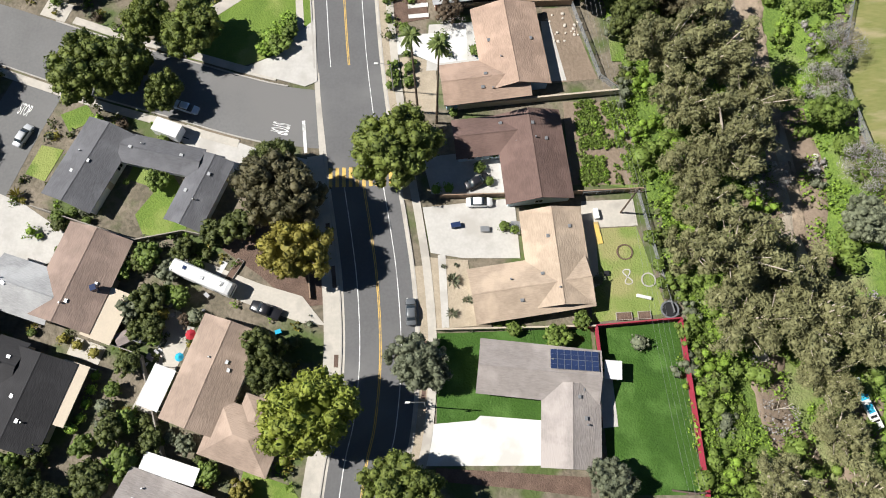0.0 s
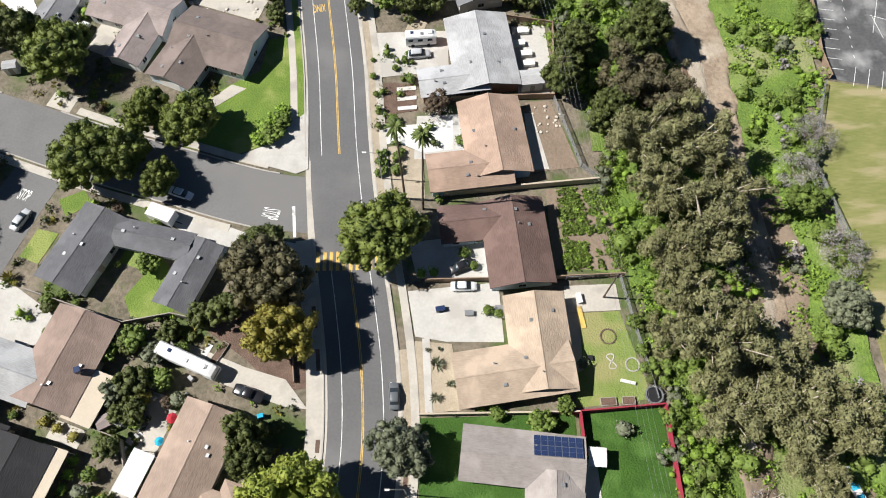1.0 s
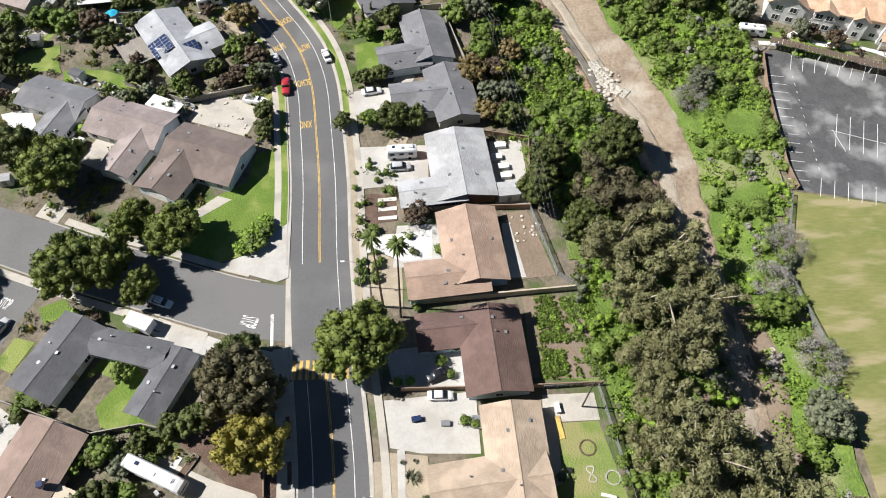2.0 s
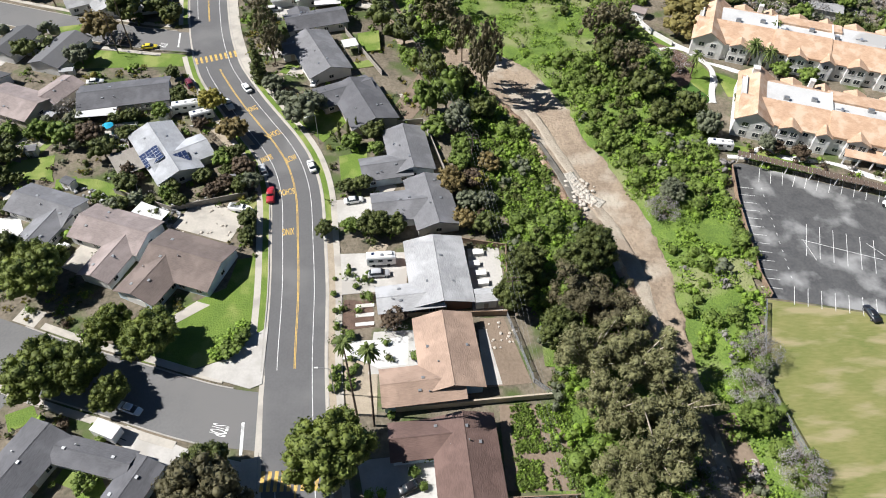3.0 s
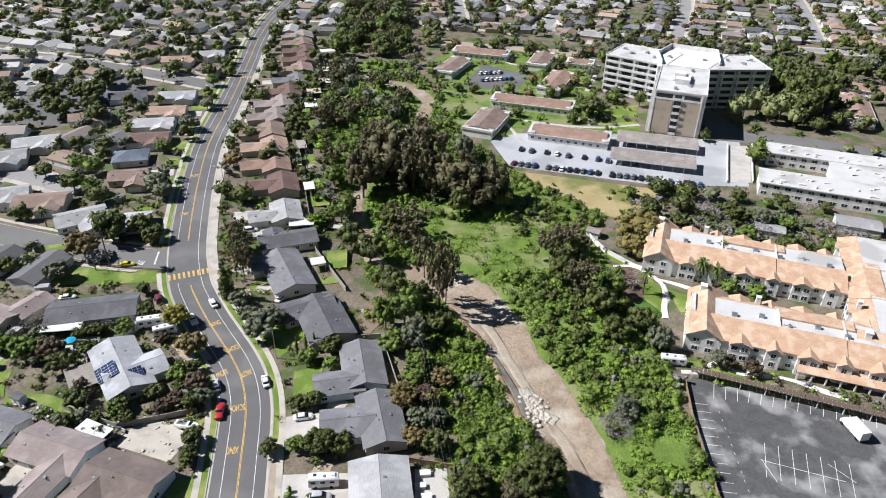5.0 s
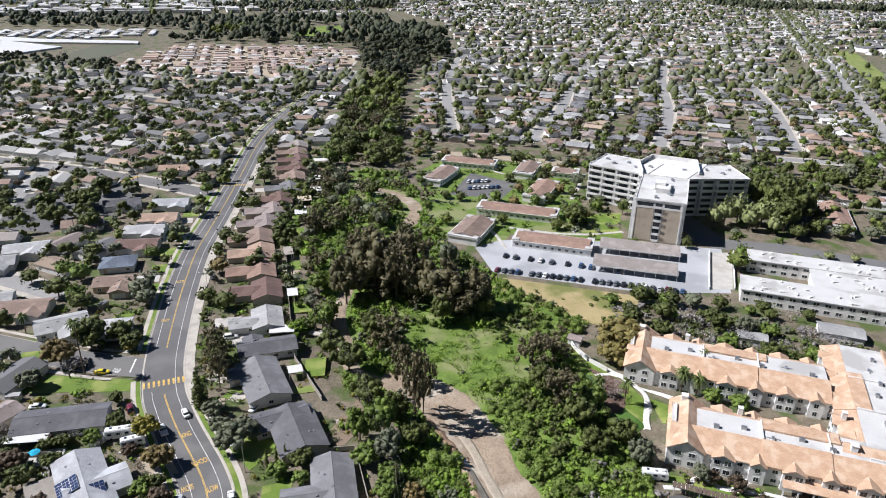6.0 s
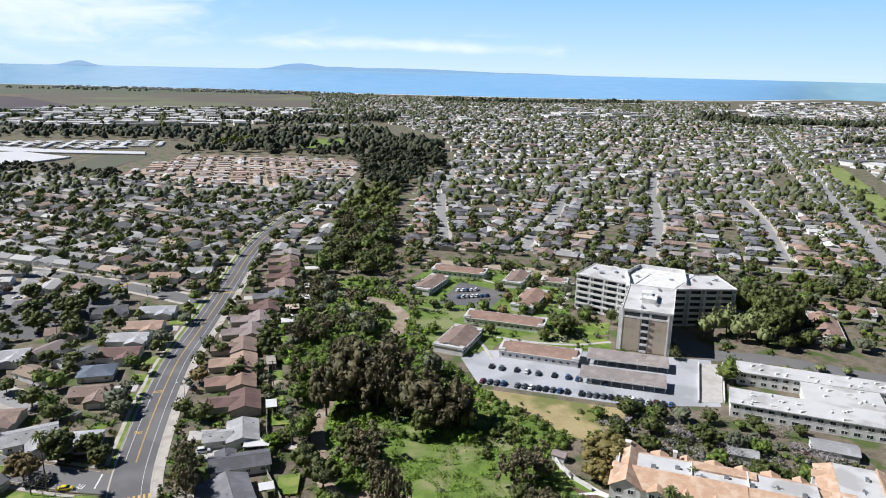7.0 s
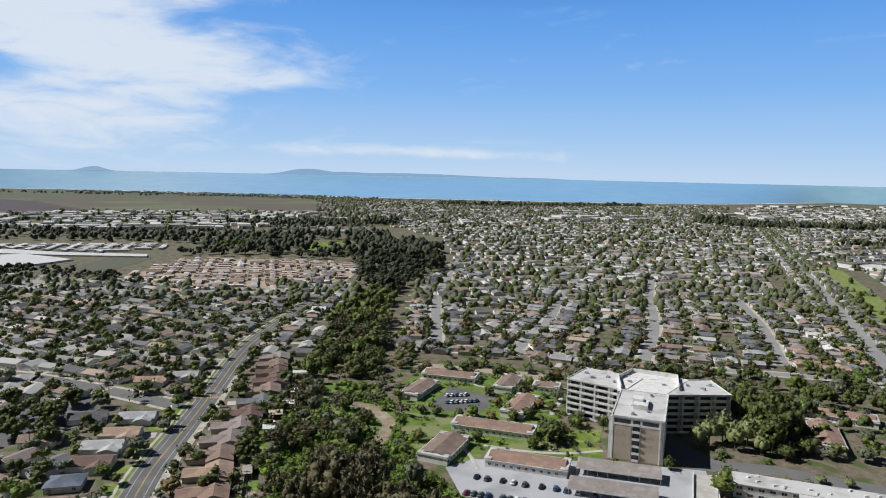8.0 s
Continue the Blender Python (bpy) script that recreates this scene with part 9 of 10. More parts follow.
rg = random.Random(8)
n = 0
while n < 210:
    x, y = (rg.uniform(-105, -22), rg.uniform(-12, 225)) if rg.random() < 0.75 else (rg.uniform(-48, 22), rg.uniform(84, 260))
    if taken(x, y) or inside(CORRIDOR, x, y):
        continue
    n += 1
    r = rg.uniform(0.7, 1.9)
    tree(rg.choice(("green", "dark", "green", "olive", "dark", "bright", "red", "willow")), x, y, r, r * rg.uniform(1.1, 1.8), lod=1, group="garden shrubs")
beds = {k: [] for k in ("green", "dark", "olive", "bright", "willow")}
n = 0
while n < 900:
    x, y = (rg.uniform(-108, -22), rg.uniform(-14, 235)) if rg.random() < 0.7 else (rg.uniform(-50, 24), rg.uniform(84, 300))
    if taken(x, y) or inside(CORRIDOR, x, y) or noise.noise(Vector((x * 0.08, y * 0.08, 4))) < -0.12:
        continue
    n += 1
    beds[rg.choice(tuple(beds))].append((x, y, rg.uniform(0.5, 1.3), rg.uniform(0.6, 1.6)))
for k, items in beds.items():
    thicket(items, k, f"{dict(green='mid-green', dark='dark green', olive='grey-green', bright='bright green', willow='yellowish')[k]} garden planting between the houses")
for k, items in FAR_SHRUBS.items():
    items = [i for i in items if not on_road(i[0], i[1], 7.6)]
    thicket(items, k, f"{dict(green='mid-green', dark='dark green', olive='grey-green', bright='bright green', willow='yellowish', red='reddish', bare='leafless grey', rust='rusty brown').get(k, 'green')} low shrubs in the gardens")
clutter = Build()
for k in range(420):
    cx, cy = rg.choice(((-64, 137, 5), (-64, 137, 5), (-52, 111, 4), (-20.5, 97, 2), (-72, 118, 3), (-46, 20, 2.5)))[:2]
    x, y = rg.gauss(cx, 4), rg.gauss(cy, 3)
    if taken(x, y):
        continue
    m = pose(x, y, 0.05, 0, 0, rg.uniform(0, 180))
    b = Build().box(-rg.uniform(0.15, 0.6), -rg.uniform(0.1, 0.35), 0, rg.uniform(0.15, 0.6), rg.uniform(0.1, 0.35), rg.uniform(0.1, 0.8))
    clutter.add([m @ Vector(v) for v in b.v], b.f)
M["junk"] = mat("stored_oddments", (0.45, 0.45, 0.45), (0.25, 0.25, 0.26), 0.4, 2.0, island=0.6)
solid("yard_clutter", clutter, M["junk"], "jumble of grey and pale oddments stored in yards", "clutter", "stuff")
n = 0
while n < 16:
    x, y = rg.uniform(-105, -30), rg.uniform(0, 225)
    if taken(x, y) or taken(x + 2, y + 2) or taken(x - 2, y - 2):
        continue
    n += 1
    shed(x, y, rg.choice((-20, 70, 10)), rg.uniform(2.4, 4.0), rg.uniform(2.0, 2.8), 2.1, rg.choice(("lgray", "white", "brown", "gray")), rg.choice(("white", "beige", "tan")), "small garden shed in a back yard")
n = 0
while n < 40:
    x, y = (rg.uniform(-105, -26), rg.uniform(0, 225)) if n < 30 else (rg.uniform(-45, 12), rg.uniform(100, 260))
    if taken(x, y) or inside(CORRIDOR, x, y):
        continue
    n += 1
    rot = rg.choice((-20, 15, 70))
    sheet("patch", rect_poly(x, y, rg.uniform(3, 7), rg.uniform(3, 6), rot), rg.choice(("lawn", "lawn_pale", "concrete", "concrete", "sand", "lawn")), "small paved or planted yard patch", "yard", 0.04 + 0.001 * n)


# ---------------------------------------------------------------- the suburb beyond
FAR = random.Random(77)
ROOFS = ("gray", "gray", "lgray", "dgray", "dgray", "lgray", "lgray", "brown", "warm", "mauve", "warm", "white", "gray", "tan")
# mostly darker roofs: cloud shade over the west suburb is put into their colours
WEST_SHADE_ROOFS = ("gray", "dgray", "dgray", "dgray", "gray", "lgray", "brown", "gray", "mauve", "dbrown", "dgray", "warm")
PROTO = {}


def far_house(x, y, rot, roof):
    variant = FAR.randrange(3)
    key = roof, variant
    if key not in PROTO:
        L = (15.0, 17.0, 14.0)[variant]
        PROTO[key] = house([(x, y, L, 10.0, rot, "gh"[variant == 2]), (x + 5.0 * math.cos(radians(rot)) - 3.5 * math.sin(radians(rot)), y + 5.0 * math.sin(radians(rot)) + 3.5 * math.cos(radians(rot)), 11.0, 7.5, rot + 90, "g")], roof, ("white", "beige", "cream", "tan", "grey")[FAR.randrange(5)], f"suburban house with {dict(gray='grey', dgray='dark grey', lgray='light grey', brown='brown', warm='warm grey', mauve='mauve', tan='tan', dbrown='dark brown', terra='terracotta', white='white')[roof]} roof", 17, detail=1, group="suburb houses")
        return PROTO[key]
    return copy_thing(PROTO[key], pose(x, y, 0, 0, 0, rot))


def on_line(line, x, y, w):
    return any(abs(p.x - x) < w and abs(p.y - y) < w and (p.x - x) ** 2 + (p.y - y) ** 2 < w * w for p in line)


STREETS = []


def street(pts, w=4.3, name="street", label="grey asphalt suburban street"):
    line = smooth_line(pts, 7.0)
    STREETS.append(line)
    solid(name, ribbon(Build(), line, -w, w, -0.3, 0.05 + 0.003 * len(STREETS)), M["street"], label, "road", "structure")
    solid("pavement", ribbon(Build(), line, w, w + 2.6, -0.3, 0.02 + 0.001 * len(STREETS)), M["concrete"], "pale pavement and drive aprons", "pavement", "structure")
    solid("pavement", ribbon(Build(), line, -w - 2.6, -w, -0.3, 0.022 + 0.001 * len(STREETS)), M["concrete"], "pale pavement and drive aprons", "pavement", "structure")
    return line


EAST = [street([(186 + 92 * k, 462 - 8 * k), (228 + 92 * k, 575), (272 + 92 * k, 735), (352 + 92 * k, 965), (446 + 92 * k, 1210)]) for k in (-1, 0, 1)]
street([(30, 505), (42, 492), (98, 482), (154, 462), (256, 436), (318, 425), (350, 432)])
street([(43, 492), (42, 600), (44, 690), (60, 850), (100, 1000)])
street([(110, 660), (250, 700), (372, 712)])
BOULEVARD = street([(300, 340), (356, 471), (411, 606), (491, 798), (574, 1010), (660, 1220), (747, 1437), (860, 1720)], 10.5, "boulevard", "wide grey asphalt avenue")
sheet("park_strip", [(386, 480), (441, 606), (521, 798), (600, 1000), (628, 1000), (546, 790), (470, 606), (412, 480)], "lawn_pale", "long green park strip with paths", "park", 0.05)
street([(450, 470), (505, 606), (590, 810), (680, 1030)], 6)
WESTS = [street([(-98 - 3 * k, 438 + 64 * k), (-180, 462 + 64 * k), (-300, 508 + 64 * k), (-400, 548 + 64 * k)]) for k in range(0, 4)]
WESTS += [street([(-110, 232), (-150, 250), (-240, 280), (-330, 318)]), street([(-130, 100), (-150, 150), (-165, 214), (-185, 320), (-200, 404)])]
street([(-70, 700), (-160, 660), (-330, 690), (-470, 760)], 6)


def rows_along(line, w, roofs, spacing=16.5, limit=700, both=(-1, 1), trees=0.85):
    """House plots on both sides of a street."""
    for side in both:
        run = offset_line(line, side * w)
        dist, nxt = 0.0, spacing * 0.4
        for a, b in zip(run, run[1:]):
            seg = (b - a).length
            while nxt < dist + seg:
                p = a.lerp(b, (nxt - dist) / seg)
                nxt += spacing * FAR.uniform(0.92, 1.1)
                if free(p.x, p.y, 11):
                    rot = math.degrees(math.atan2(b.y - a.y, b.x - a.x)) + FAR.choice((0, 90))
                    PLOTS.append((p.x, p.y, rot, side))
            dist += seg


PLOTS = []
HOUSE_AT = [(o.matrix_world.translation.x, o.matrix_world.translation.y) for o in scene.collection.objects if o.parent is None and o.get("category") in ("house", "building", "tower", "apartment building", "carport")]
BLOCKED = [[(-100, -200), (60, -200), (60, 172), (-100, 172)], [(-90, 172), (60, 172), (60, 400), (-80, 400)], [(40, 205), (330, 205), (330, 428), (20, 428), (20, 300)], [(-44, 440), (10, 400), (8, 520), (6, 700), (56, 890), (-60, 900), (-52, 700)], [(385, 460), (450, 460), (660, 1000), (600, 1010)]]


SCHOOL_LOT = [(-196, 344), (-146, 366), (-133, 362), (-126, 322), (-148, 296), (-192, 300)]
BLOCKED += [SCHOOL_LOT, [(-140, 370), (-128, 330), (-92, 335), (-92, 349), (-113, 358)]]


def free(x, y, r):
    if on_line(ROAD, x, y, r + 6) or inside(CORRIDOR, x, y):
        return False
    if any(inside(b, x, y) for b in BLOCKED):
        return False
    if any((x - a) ** 2 + (y - b) ** 2 < (r + 4) ** 2 for a, b in HOUSE_AT):
        return False
    if any(on_line(s, x, y, r) for s in STREETS):
        return False
    return not any((x - q[0]) ** 2 + (y - q[1]) ** 2 < 13.5**2 for q in PLOTS)


STREETS += [SIDE, WEST, SIDE2, SIDE3]
for line, w in [(s, 15.5) for s in STREETS]:
    rows_along(line, w, ROOFS)
rows_along([p for p in ROAD if p.y > 400], 19, ROOFS)
rows_along([p for p in ROAD if p.y > 400], 42, ROOFS)
for line in [SIDE, SIDE2, *WESTS]:
    rows_along(line, 34, ROOFS)
for line in EAST:
    rows_along(line, 38, ROOFS)
sheet("car_park", SCHOOL_LOT, "asphalt", "dark asphalt car park shaded by trees", "car park", 0.045)
for x, y, r, h in ((-146, 350, 7, 10), (-178, 350, 7, 9), (-165, 346, 5, 7), (-151, 330, 7, 9), (-164, 326, 7, 8.5), (-184, 322, 6, 8), (-173, 311, 6, 8), (-190, 338, 5, 7)):
    tree("dark", x, y, r, h, lod=1, group="car park trees")
for x, y, rot, key in ((-187, 352, 25, "white"), (-181, 356.5, 25, "black"), (-173, 357, 25, "silver"), (-146, 339, 110, "silver")):
    car("sedan", key, x, y, rot, f"{key} car in a car park shaded by trees")
NEARPLOTS = [p for p in PLOTS if p[1] < 760 or p[0] > -20 and p[1] < 800]
for x, y, rot, side in NEARPLOTS[:250]:
    far_house(x, y, rot + FAR.uniform(-3, 3), FAR.choice(ROOFS if x > -90 else WEST_SHADE_ROOFS))
# drives from the street to each house, as one body of paving
drives = Build()
for x, y, rot, side in NEARPLOTS:
    q = pose(x, y, 0, 0, 0, rot + FAR.choice((0, 90, 180, 270)))
    w, d = FAR.uniform(2.6, 4.2), FAR.uniform(8, 12)
    b = Build().box(-w / 2, 4.0, -0.2, w / 2, 4.0 + d, 0.03)
    drives.add([q @ Vector(v) for v in b.v], b.f)
    if FAR.random() < 0.6:
        b = Build().box(-7.5, -8.5, -0.2, FAR.uniform(-3, 4), -4.5, 0.028)
        drives.add([q @ Vector(v) for v in b.v], b.f)
solid("driveways", drives, M["concrete_pale"], "many pale concrete drives and patios between houses", "driveways", "stuff")
FARPLOTS = NEARPLOTS[250:] + [p for p in PLOTS if p not in NEARPLOTS]


# the farther roofs: one body
def boxes_stuff(name, spots, roof_mats, wall, label):
    bw = Build()
    per = {k: Build() for k in roof_mats}
    for x, y, rot, L, W, h, pitch in spots:
        k = FAR.choice(roof_mats)
        gable(per[k], bw, x, y, L, W, rot, h, pitch, 0.4, flat=pitch == 0)
    ob = tagged(new(name, bw.mesh(name, M[wall])), label, "houses", kind="stuff")
    for k, b in per.items():
        if b.v:
            part("roofs", b, M[k], ob)
    return ob


spots = [(x, y, rot, FAR.uniform(13, 18), FAR.uniform(9, 12), 2.8, 17) for x, y, rot, side in FARPLOTS]


def lattice(poly, rot, dx, dy, jitter=2.0, skip=0.06, L=(13, 18), W=(9, 11.5), h=2.8, pitch=17):
    """House plots on a slightly uneven grid turned by rot."""
    c, s = math.cos(radians(rot)), math.sin(radians(rot))
    us = [p[0] * c + p[1] * s for p in poly]
    vs = [-p[0] * s + p[1] * c for p in poly]
    out = []
    u = min(us)
    while u < max(us):
        v, n = min(vs), 0
        while v < max(vs):
            x, y = u * c - v * s + FAR.uniform(-jitter, jitter), u * s + v * c + FAR.uniform(-jitter, jitter)
            if inside(poly, x, y) and FAR.random() > skip:
                out.append((x, y, rot + FAR.choice((0, 90)), FAR.uniform(*L), FAR.uniform(*W), h, pitch))
            n += 1
            v += dy * (1.0 if n % 2 else 1.75)
        u += dx
    return out
EAST_FAR = [(70, 850), (420, 820), (560, 1050), (800, 1650), (1000, 2300), (1300, 3000), (-250, 3000), (-200, 1900), (60, 1300)]
spots += lattice(EAST_FAR, 18, 17, 24)
COAST_FAR = [(-590, 3090), (-330, 2720), (-240, 2990), (-240, 3220), (-520, 3300)]
spots += lattice(COAST_FAR, 10, 24, 34, 5.0, 0.25)
GAP_FAR = [(-300, 1450), (-60, 1330), (-200, 1900), (-250, 3000), (-500, 3100), (-340, 2150), (-300, 2000)]
spots += lattice(GAP_FAR, 12, 19, 30)
EDGE_FAR = [(640, 1010), (600, 1000), (760, 1400), (885, 1740), (1000, 1800), (820, 1400), (690, 1030)]
POCKET = [(70, 740), (120, 715), (200, 770), (180, 880), (85, 890)]
spots += lattice(EDGE_FAR, 22, 18, 26) + lattice(POCKET, 16, 18, 24)
spots += lattice([(62, 520), (128, 470), (118, 640), (95, 860), (62, 860), (48, 700)], 8, 17, 22)
spots += lattice([(560, 480), (1300, 700), (2400, 2200), (2600, 3300), (1350, 3000), (1000, 2100), (820, 1500), (640, 1000)], 22, 18, 26)
spots += lattice([(-470, 300), (-440, 700), (-700, 900), (-1000, 700), (-500, 100), (-260, 80)], 15, 17, 25)
spots += lattice([(-330, 690), (-90, 640), (-70, 690), (-320, 735)], 14, 17, 22)
boxes_stuff("suburb", spots, ["f_gray", "f_dgray", "f_lgray", "f_gray", "f_brown", "f_warm", "f_pale", "f_white", "f_mauve", "f_lgray", "f_tan"], "w_white", "many low suburban houses in streets far off")
PARK = [(-318, 745), (-303, 945), (-160, 955), (-70, 922), (-60, 836), (-92, 690), (-178, 708), (-236, 708)]
sheet("mobile_home_ground", PARK, "sand", "pale paved ground between mobile homes", "yard", 0.06)
mh = lattice(PARK, 14, 19.5, 6.6, 0.6, 0.04, (15, 18), (6.0, 7.4), 2.7, 9)
boxes_stuff("mobile_home_park", mh, ["f_pink", "f_white", "f_tan", "f_mauve", "f_pink", "f_brown", "f_pale"], "w_beige", "rows of pinkish mobile homes far off")
ind = lattice([(-1500, 1480), (-700, 1300), (-330, 1450), (-310, 2050), (-940, 1900), (-1060, 1700), (-1500, 1660)], 20, 44, 32, 9, 0.1, (28, 56), (16, 30), 6, 0) + lattice([(-300, 1750), (100, 1700), (700, 1900), (1500, 2300), (1500, 2700), (-200, 2300)], 10, 110, 90, 30, 0.45, (30, 70), (18, 35), 6, 0)
ind += lattice([(-1100, 3130), (-600, 3080), (-560, 3300), (-1100, 3380)], 5, 40, 36, 14, 0.25, (14, 30), (10, 18), 6, 0) + lattice([(-1750, 3250), (-1100, 3200), (-440, 3300), (-700, 3420), (-1750, 3480)], 4, 42, 30, 12, 0.3, (16, 30), (10, 16), 7, 0) + lattice([(-400, 2850), (900, 2850), (1300, 3150), (-380, 3200)], 5, 90, 70, 25, 0.5, (20, 45), (14, 24), 5, 0) + lattice([(1000, 2100), (1900, 2600), (2300, 3500), (1500, 3200)], 20, 80, 70, 25, 0.4, (25, 60), (16, 30), 7, 0)
ind += lattice([(280, 1840), (330, 2010), (640, 2100), (600, 1900)], 15, 85, 60, 8, 0.1, (60, 80), (35, 45), 8, 0) + lattice([(60, 1660), (60, 1720), (160, 1730), (160, 1680)], 8, 60, 40, 2, 0.0, (50, 58), (30, 36), 7, 0) + lattice([(605, 970), (640, 1050), (745, 1085), (670, 968)], 22, 60, 34, 2, 0.0, (50, 60), (24, 32), 6, 0) + lattice([(560, 1180), (640, 1300), (800, 1290), (700, 1150)], 22, 30, 24, 4, 0.1, (18, 26), (9, 14), 4, 0)
boxes_stuff("industrial_sheds", ind, ["r_flat", "f_lgray", "f_white", "r_flat", "f_pale", "f_gray"], "w_white", "white flat-roofed sheds far off")
for poly in ([(-554, 935), (-533, 952), (-438, 904), (-458, 850), (-484, 825), (-560, 850)], [(-582, 1000), (-501, 978), (-369, 973), (-360, 948), (-480, 945), (-640, 960)]):
    solid("greenhouse", Build().prism(poly, -0.2, 2.2), M["r_metal"], "long white greenhouse sheeting", "greenhouse", group="greenhouses")
gh = lattice([(-640, 1060), (-407, 1128), (-376, 1062), (-440, 992), (-640, 1012)], 14, 26, 7.6, 0.6, 0.03, (19, 25), (6.5, 8.0), 2.6, 6)
boxes_stuff("greenhouse_rows", gh, ["r_metal", "f_white"], "w_white", "rows of small white greenhouses far off")
M["crop"] = mat("crop_field", (0.10, 0.082, 0.085), (0.085, 0.07, 0.072), 0.004, 0.05)
M["crop_green"] = mat("green_crop", (0.095, 0.125, 0.065), (0.13, 0.12, 0.09), 0.003, 0.05)
M["crop_brown"] = mat("brown_crop", (0.145, 0.125, 0.095), (0.115, 0.10, 0.078), 0.006, 0.05, third=(0.16, 0.18, 0.09), s3=0.003)
sheet("farm_field", [(-2600, 2700), (-1516, 2455), (-1356, 2388), (-954, 1958), (-951, 1794), (-1058, 1732), (-2600, 1700)], "crop", "dark ploughed farm field", "field", 0.26)
sheet("farm_field", [(-1474, 2590), (-588, 3028), (-358, 2682), (-296, 2212), (-954, 1958), (-1356, 2388)], "crop_brown", "brown and green farm field", "field", 0.25)
sheet("farm_field", [(-3900, 2900), (-2600, 2705), (-1500, 2600), (-600, 3060), (-640, 3380), (-1170, 3460), (-1770, 3600), (-3900, 3650)], "crop_green", "green and brown farm fields", "field", 0.25)
sheet("farm_field", [(-408, 862), (-412, 943), (-349, 941), (-351, 829), (-385, 792)], "crop_green", "green field beside greenhouses", "field", 0.25)
sheet("park_lawn", [(-208, 1190), (-119, 1240), (-89, 1117), (-111, 1065), (-182, 1083)], "lawn", "green lawn among tall trees", "lawn", 0.25)
sheet("park_lawn", [(500, 1456), (549, 1610), (668, 1640), (608, 1480)], "lawn", "green sports lawn among houses", "lawn", 0.25)
coast = Build()
coast_line = smooth_line([p for p in SHORE if -3900 < p[0] < 3000], 60.0)
solid("beach", ribbon(coast, coast_line, 0, 42, -0.3, 0.55), M["concrete_white"], "pale strip of beach and surf", "beach", "structure")
# trees of the suburb: single ones nearer, a joined mass farther
kinds = ("dark", "dark", "green", "dark", "olive", "green", "eucdark", "red", "rust")
made = 0
for x, y, rot, side in NEARPLOTS:
    for k in range(2):
        if made > 330 or y > 560:
            break
        a = FAR.uniform(0, 6.28)
        q = FAR.uniform(8.5, 11.5)
        px, py = x + q * math.cos(a), y + q * math.sin(a)
        if any((px - h[0]) ** 2 + (py - h[1]) ** 2 < 49 for h in NEARPLOTS if abs(h[0] - px) < 8) or on_line(ROAD, px, py, 8) or any((px - h[0]) ** 2 + (py - h[1]) ** 2 < 64 for h in HOUSE_AT):
            continue
        r = FAR.uniform(1.8, 4.8)
        tree(FAR.choice(kinds), px, py, r, r * FAR.uniform(1.3, 1.9), lod=1 if y < 420 else 2, group="suburb trees")
        made += 1


def leafy_mass(name, spots_t, material, label):
    """Garden trees at middle distance: sprays over several clumps each."""
    rn3 = np.random.default_rng(len(spots_t) + 3)
    cl3 = []
    for x, y, r, h in spots_t:
        for k in range(5):
            az, q = k * 1.57 + rn3.uniform(0, 0.6), r * (0.5 if k else 0.0) * rn3.uniform(0.7, 1.2)
            cl3.append((x + q * math.cos(az), y + q * math.sin(az), h * (rn3.uniform(0.4, 0.7) if k else 0.72), r * rn3.uniform(0.38, 0.55)))
    return tagged(new(name, leaf_mesh(name, cl3, 2.0, 1.25, M[material], rn3, [c for k, c in enumerate(cl3) if k % 2 == 0], 0.95)), label, "trees", kind="stuff")


def tree_mass(name, spots_t, material, label, lumps=2):
    rn2 = np.random.default_rng(len(spots_t))
    cl2 = []
    for x, y, r, h in spots_t:
        for k in range(lumps):
            cl2.append((x + rn2.normal() * r * 0.4, y + rn2.normal() * r * 0.4, h * (0.42 + 0.6 * k / lumps), r * (0.95 - 0.2 * k) if lumps == 2 else r * rn2.uniform(0.45, 0.75)))
    v, f = [], []
    base = [(math.cos(a), math.sin(a)) for a in (0, 1.257, 2.513, 3.77, 5.027)]
    for x, y, z, r in cl2:
        k = len(v)
        j = rn2.uniform(0.85, 1.15, 12)
        v += [(x + r * c * j[i], y + r * s * j[i], z - 0.55 * r) for i, (c, s) in enumerate(base)]
        v += [(x + 0.85 * r * (c * 0.81 - s * 0.59) * j[i + 5], y + 0.85 * r * (c * 0.59 + s * 0.81) * j[i + 5], z + 0.4 * r) for i, (c, s) in enumerate(base)]
        v.append((x, y, z + r * j[11]))
        for i in range(5):
            n_ = (i + 1) % 5
            f += [(k + i, k + n_, k + 5 + i), (k + n_, k + 5 + n_, k + 5 + i), (k + 5 + i, k + 5 + n_, k + 10)]
    return tagged(new(name, mesh_of(name, v, f, M[material], True)), label, "trees", kind="stuff")


def spread(poly, n, r0, r1, tall=1.7):
    xs_, ys_ = [p[0] for p in poly], [p[1] for p in poly]
    out = []
    for _ in range(n * 3):
        x, y = FAR.uniform(min(xs_), max(xs_)), FAR.uniform(min(ys_), max(ys_))
        if len(out) < n and inside(poly, x, y):
            r = FAR.uniform(r0, r1)
            out.append((x, y, r, r * FAR.uniform(1.3, tall + 0.5)))
    return out


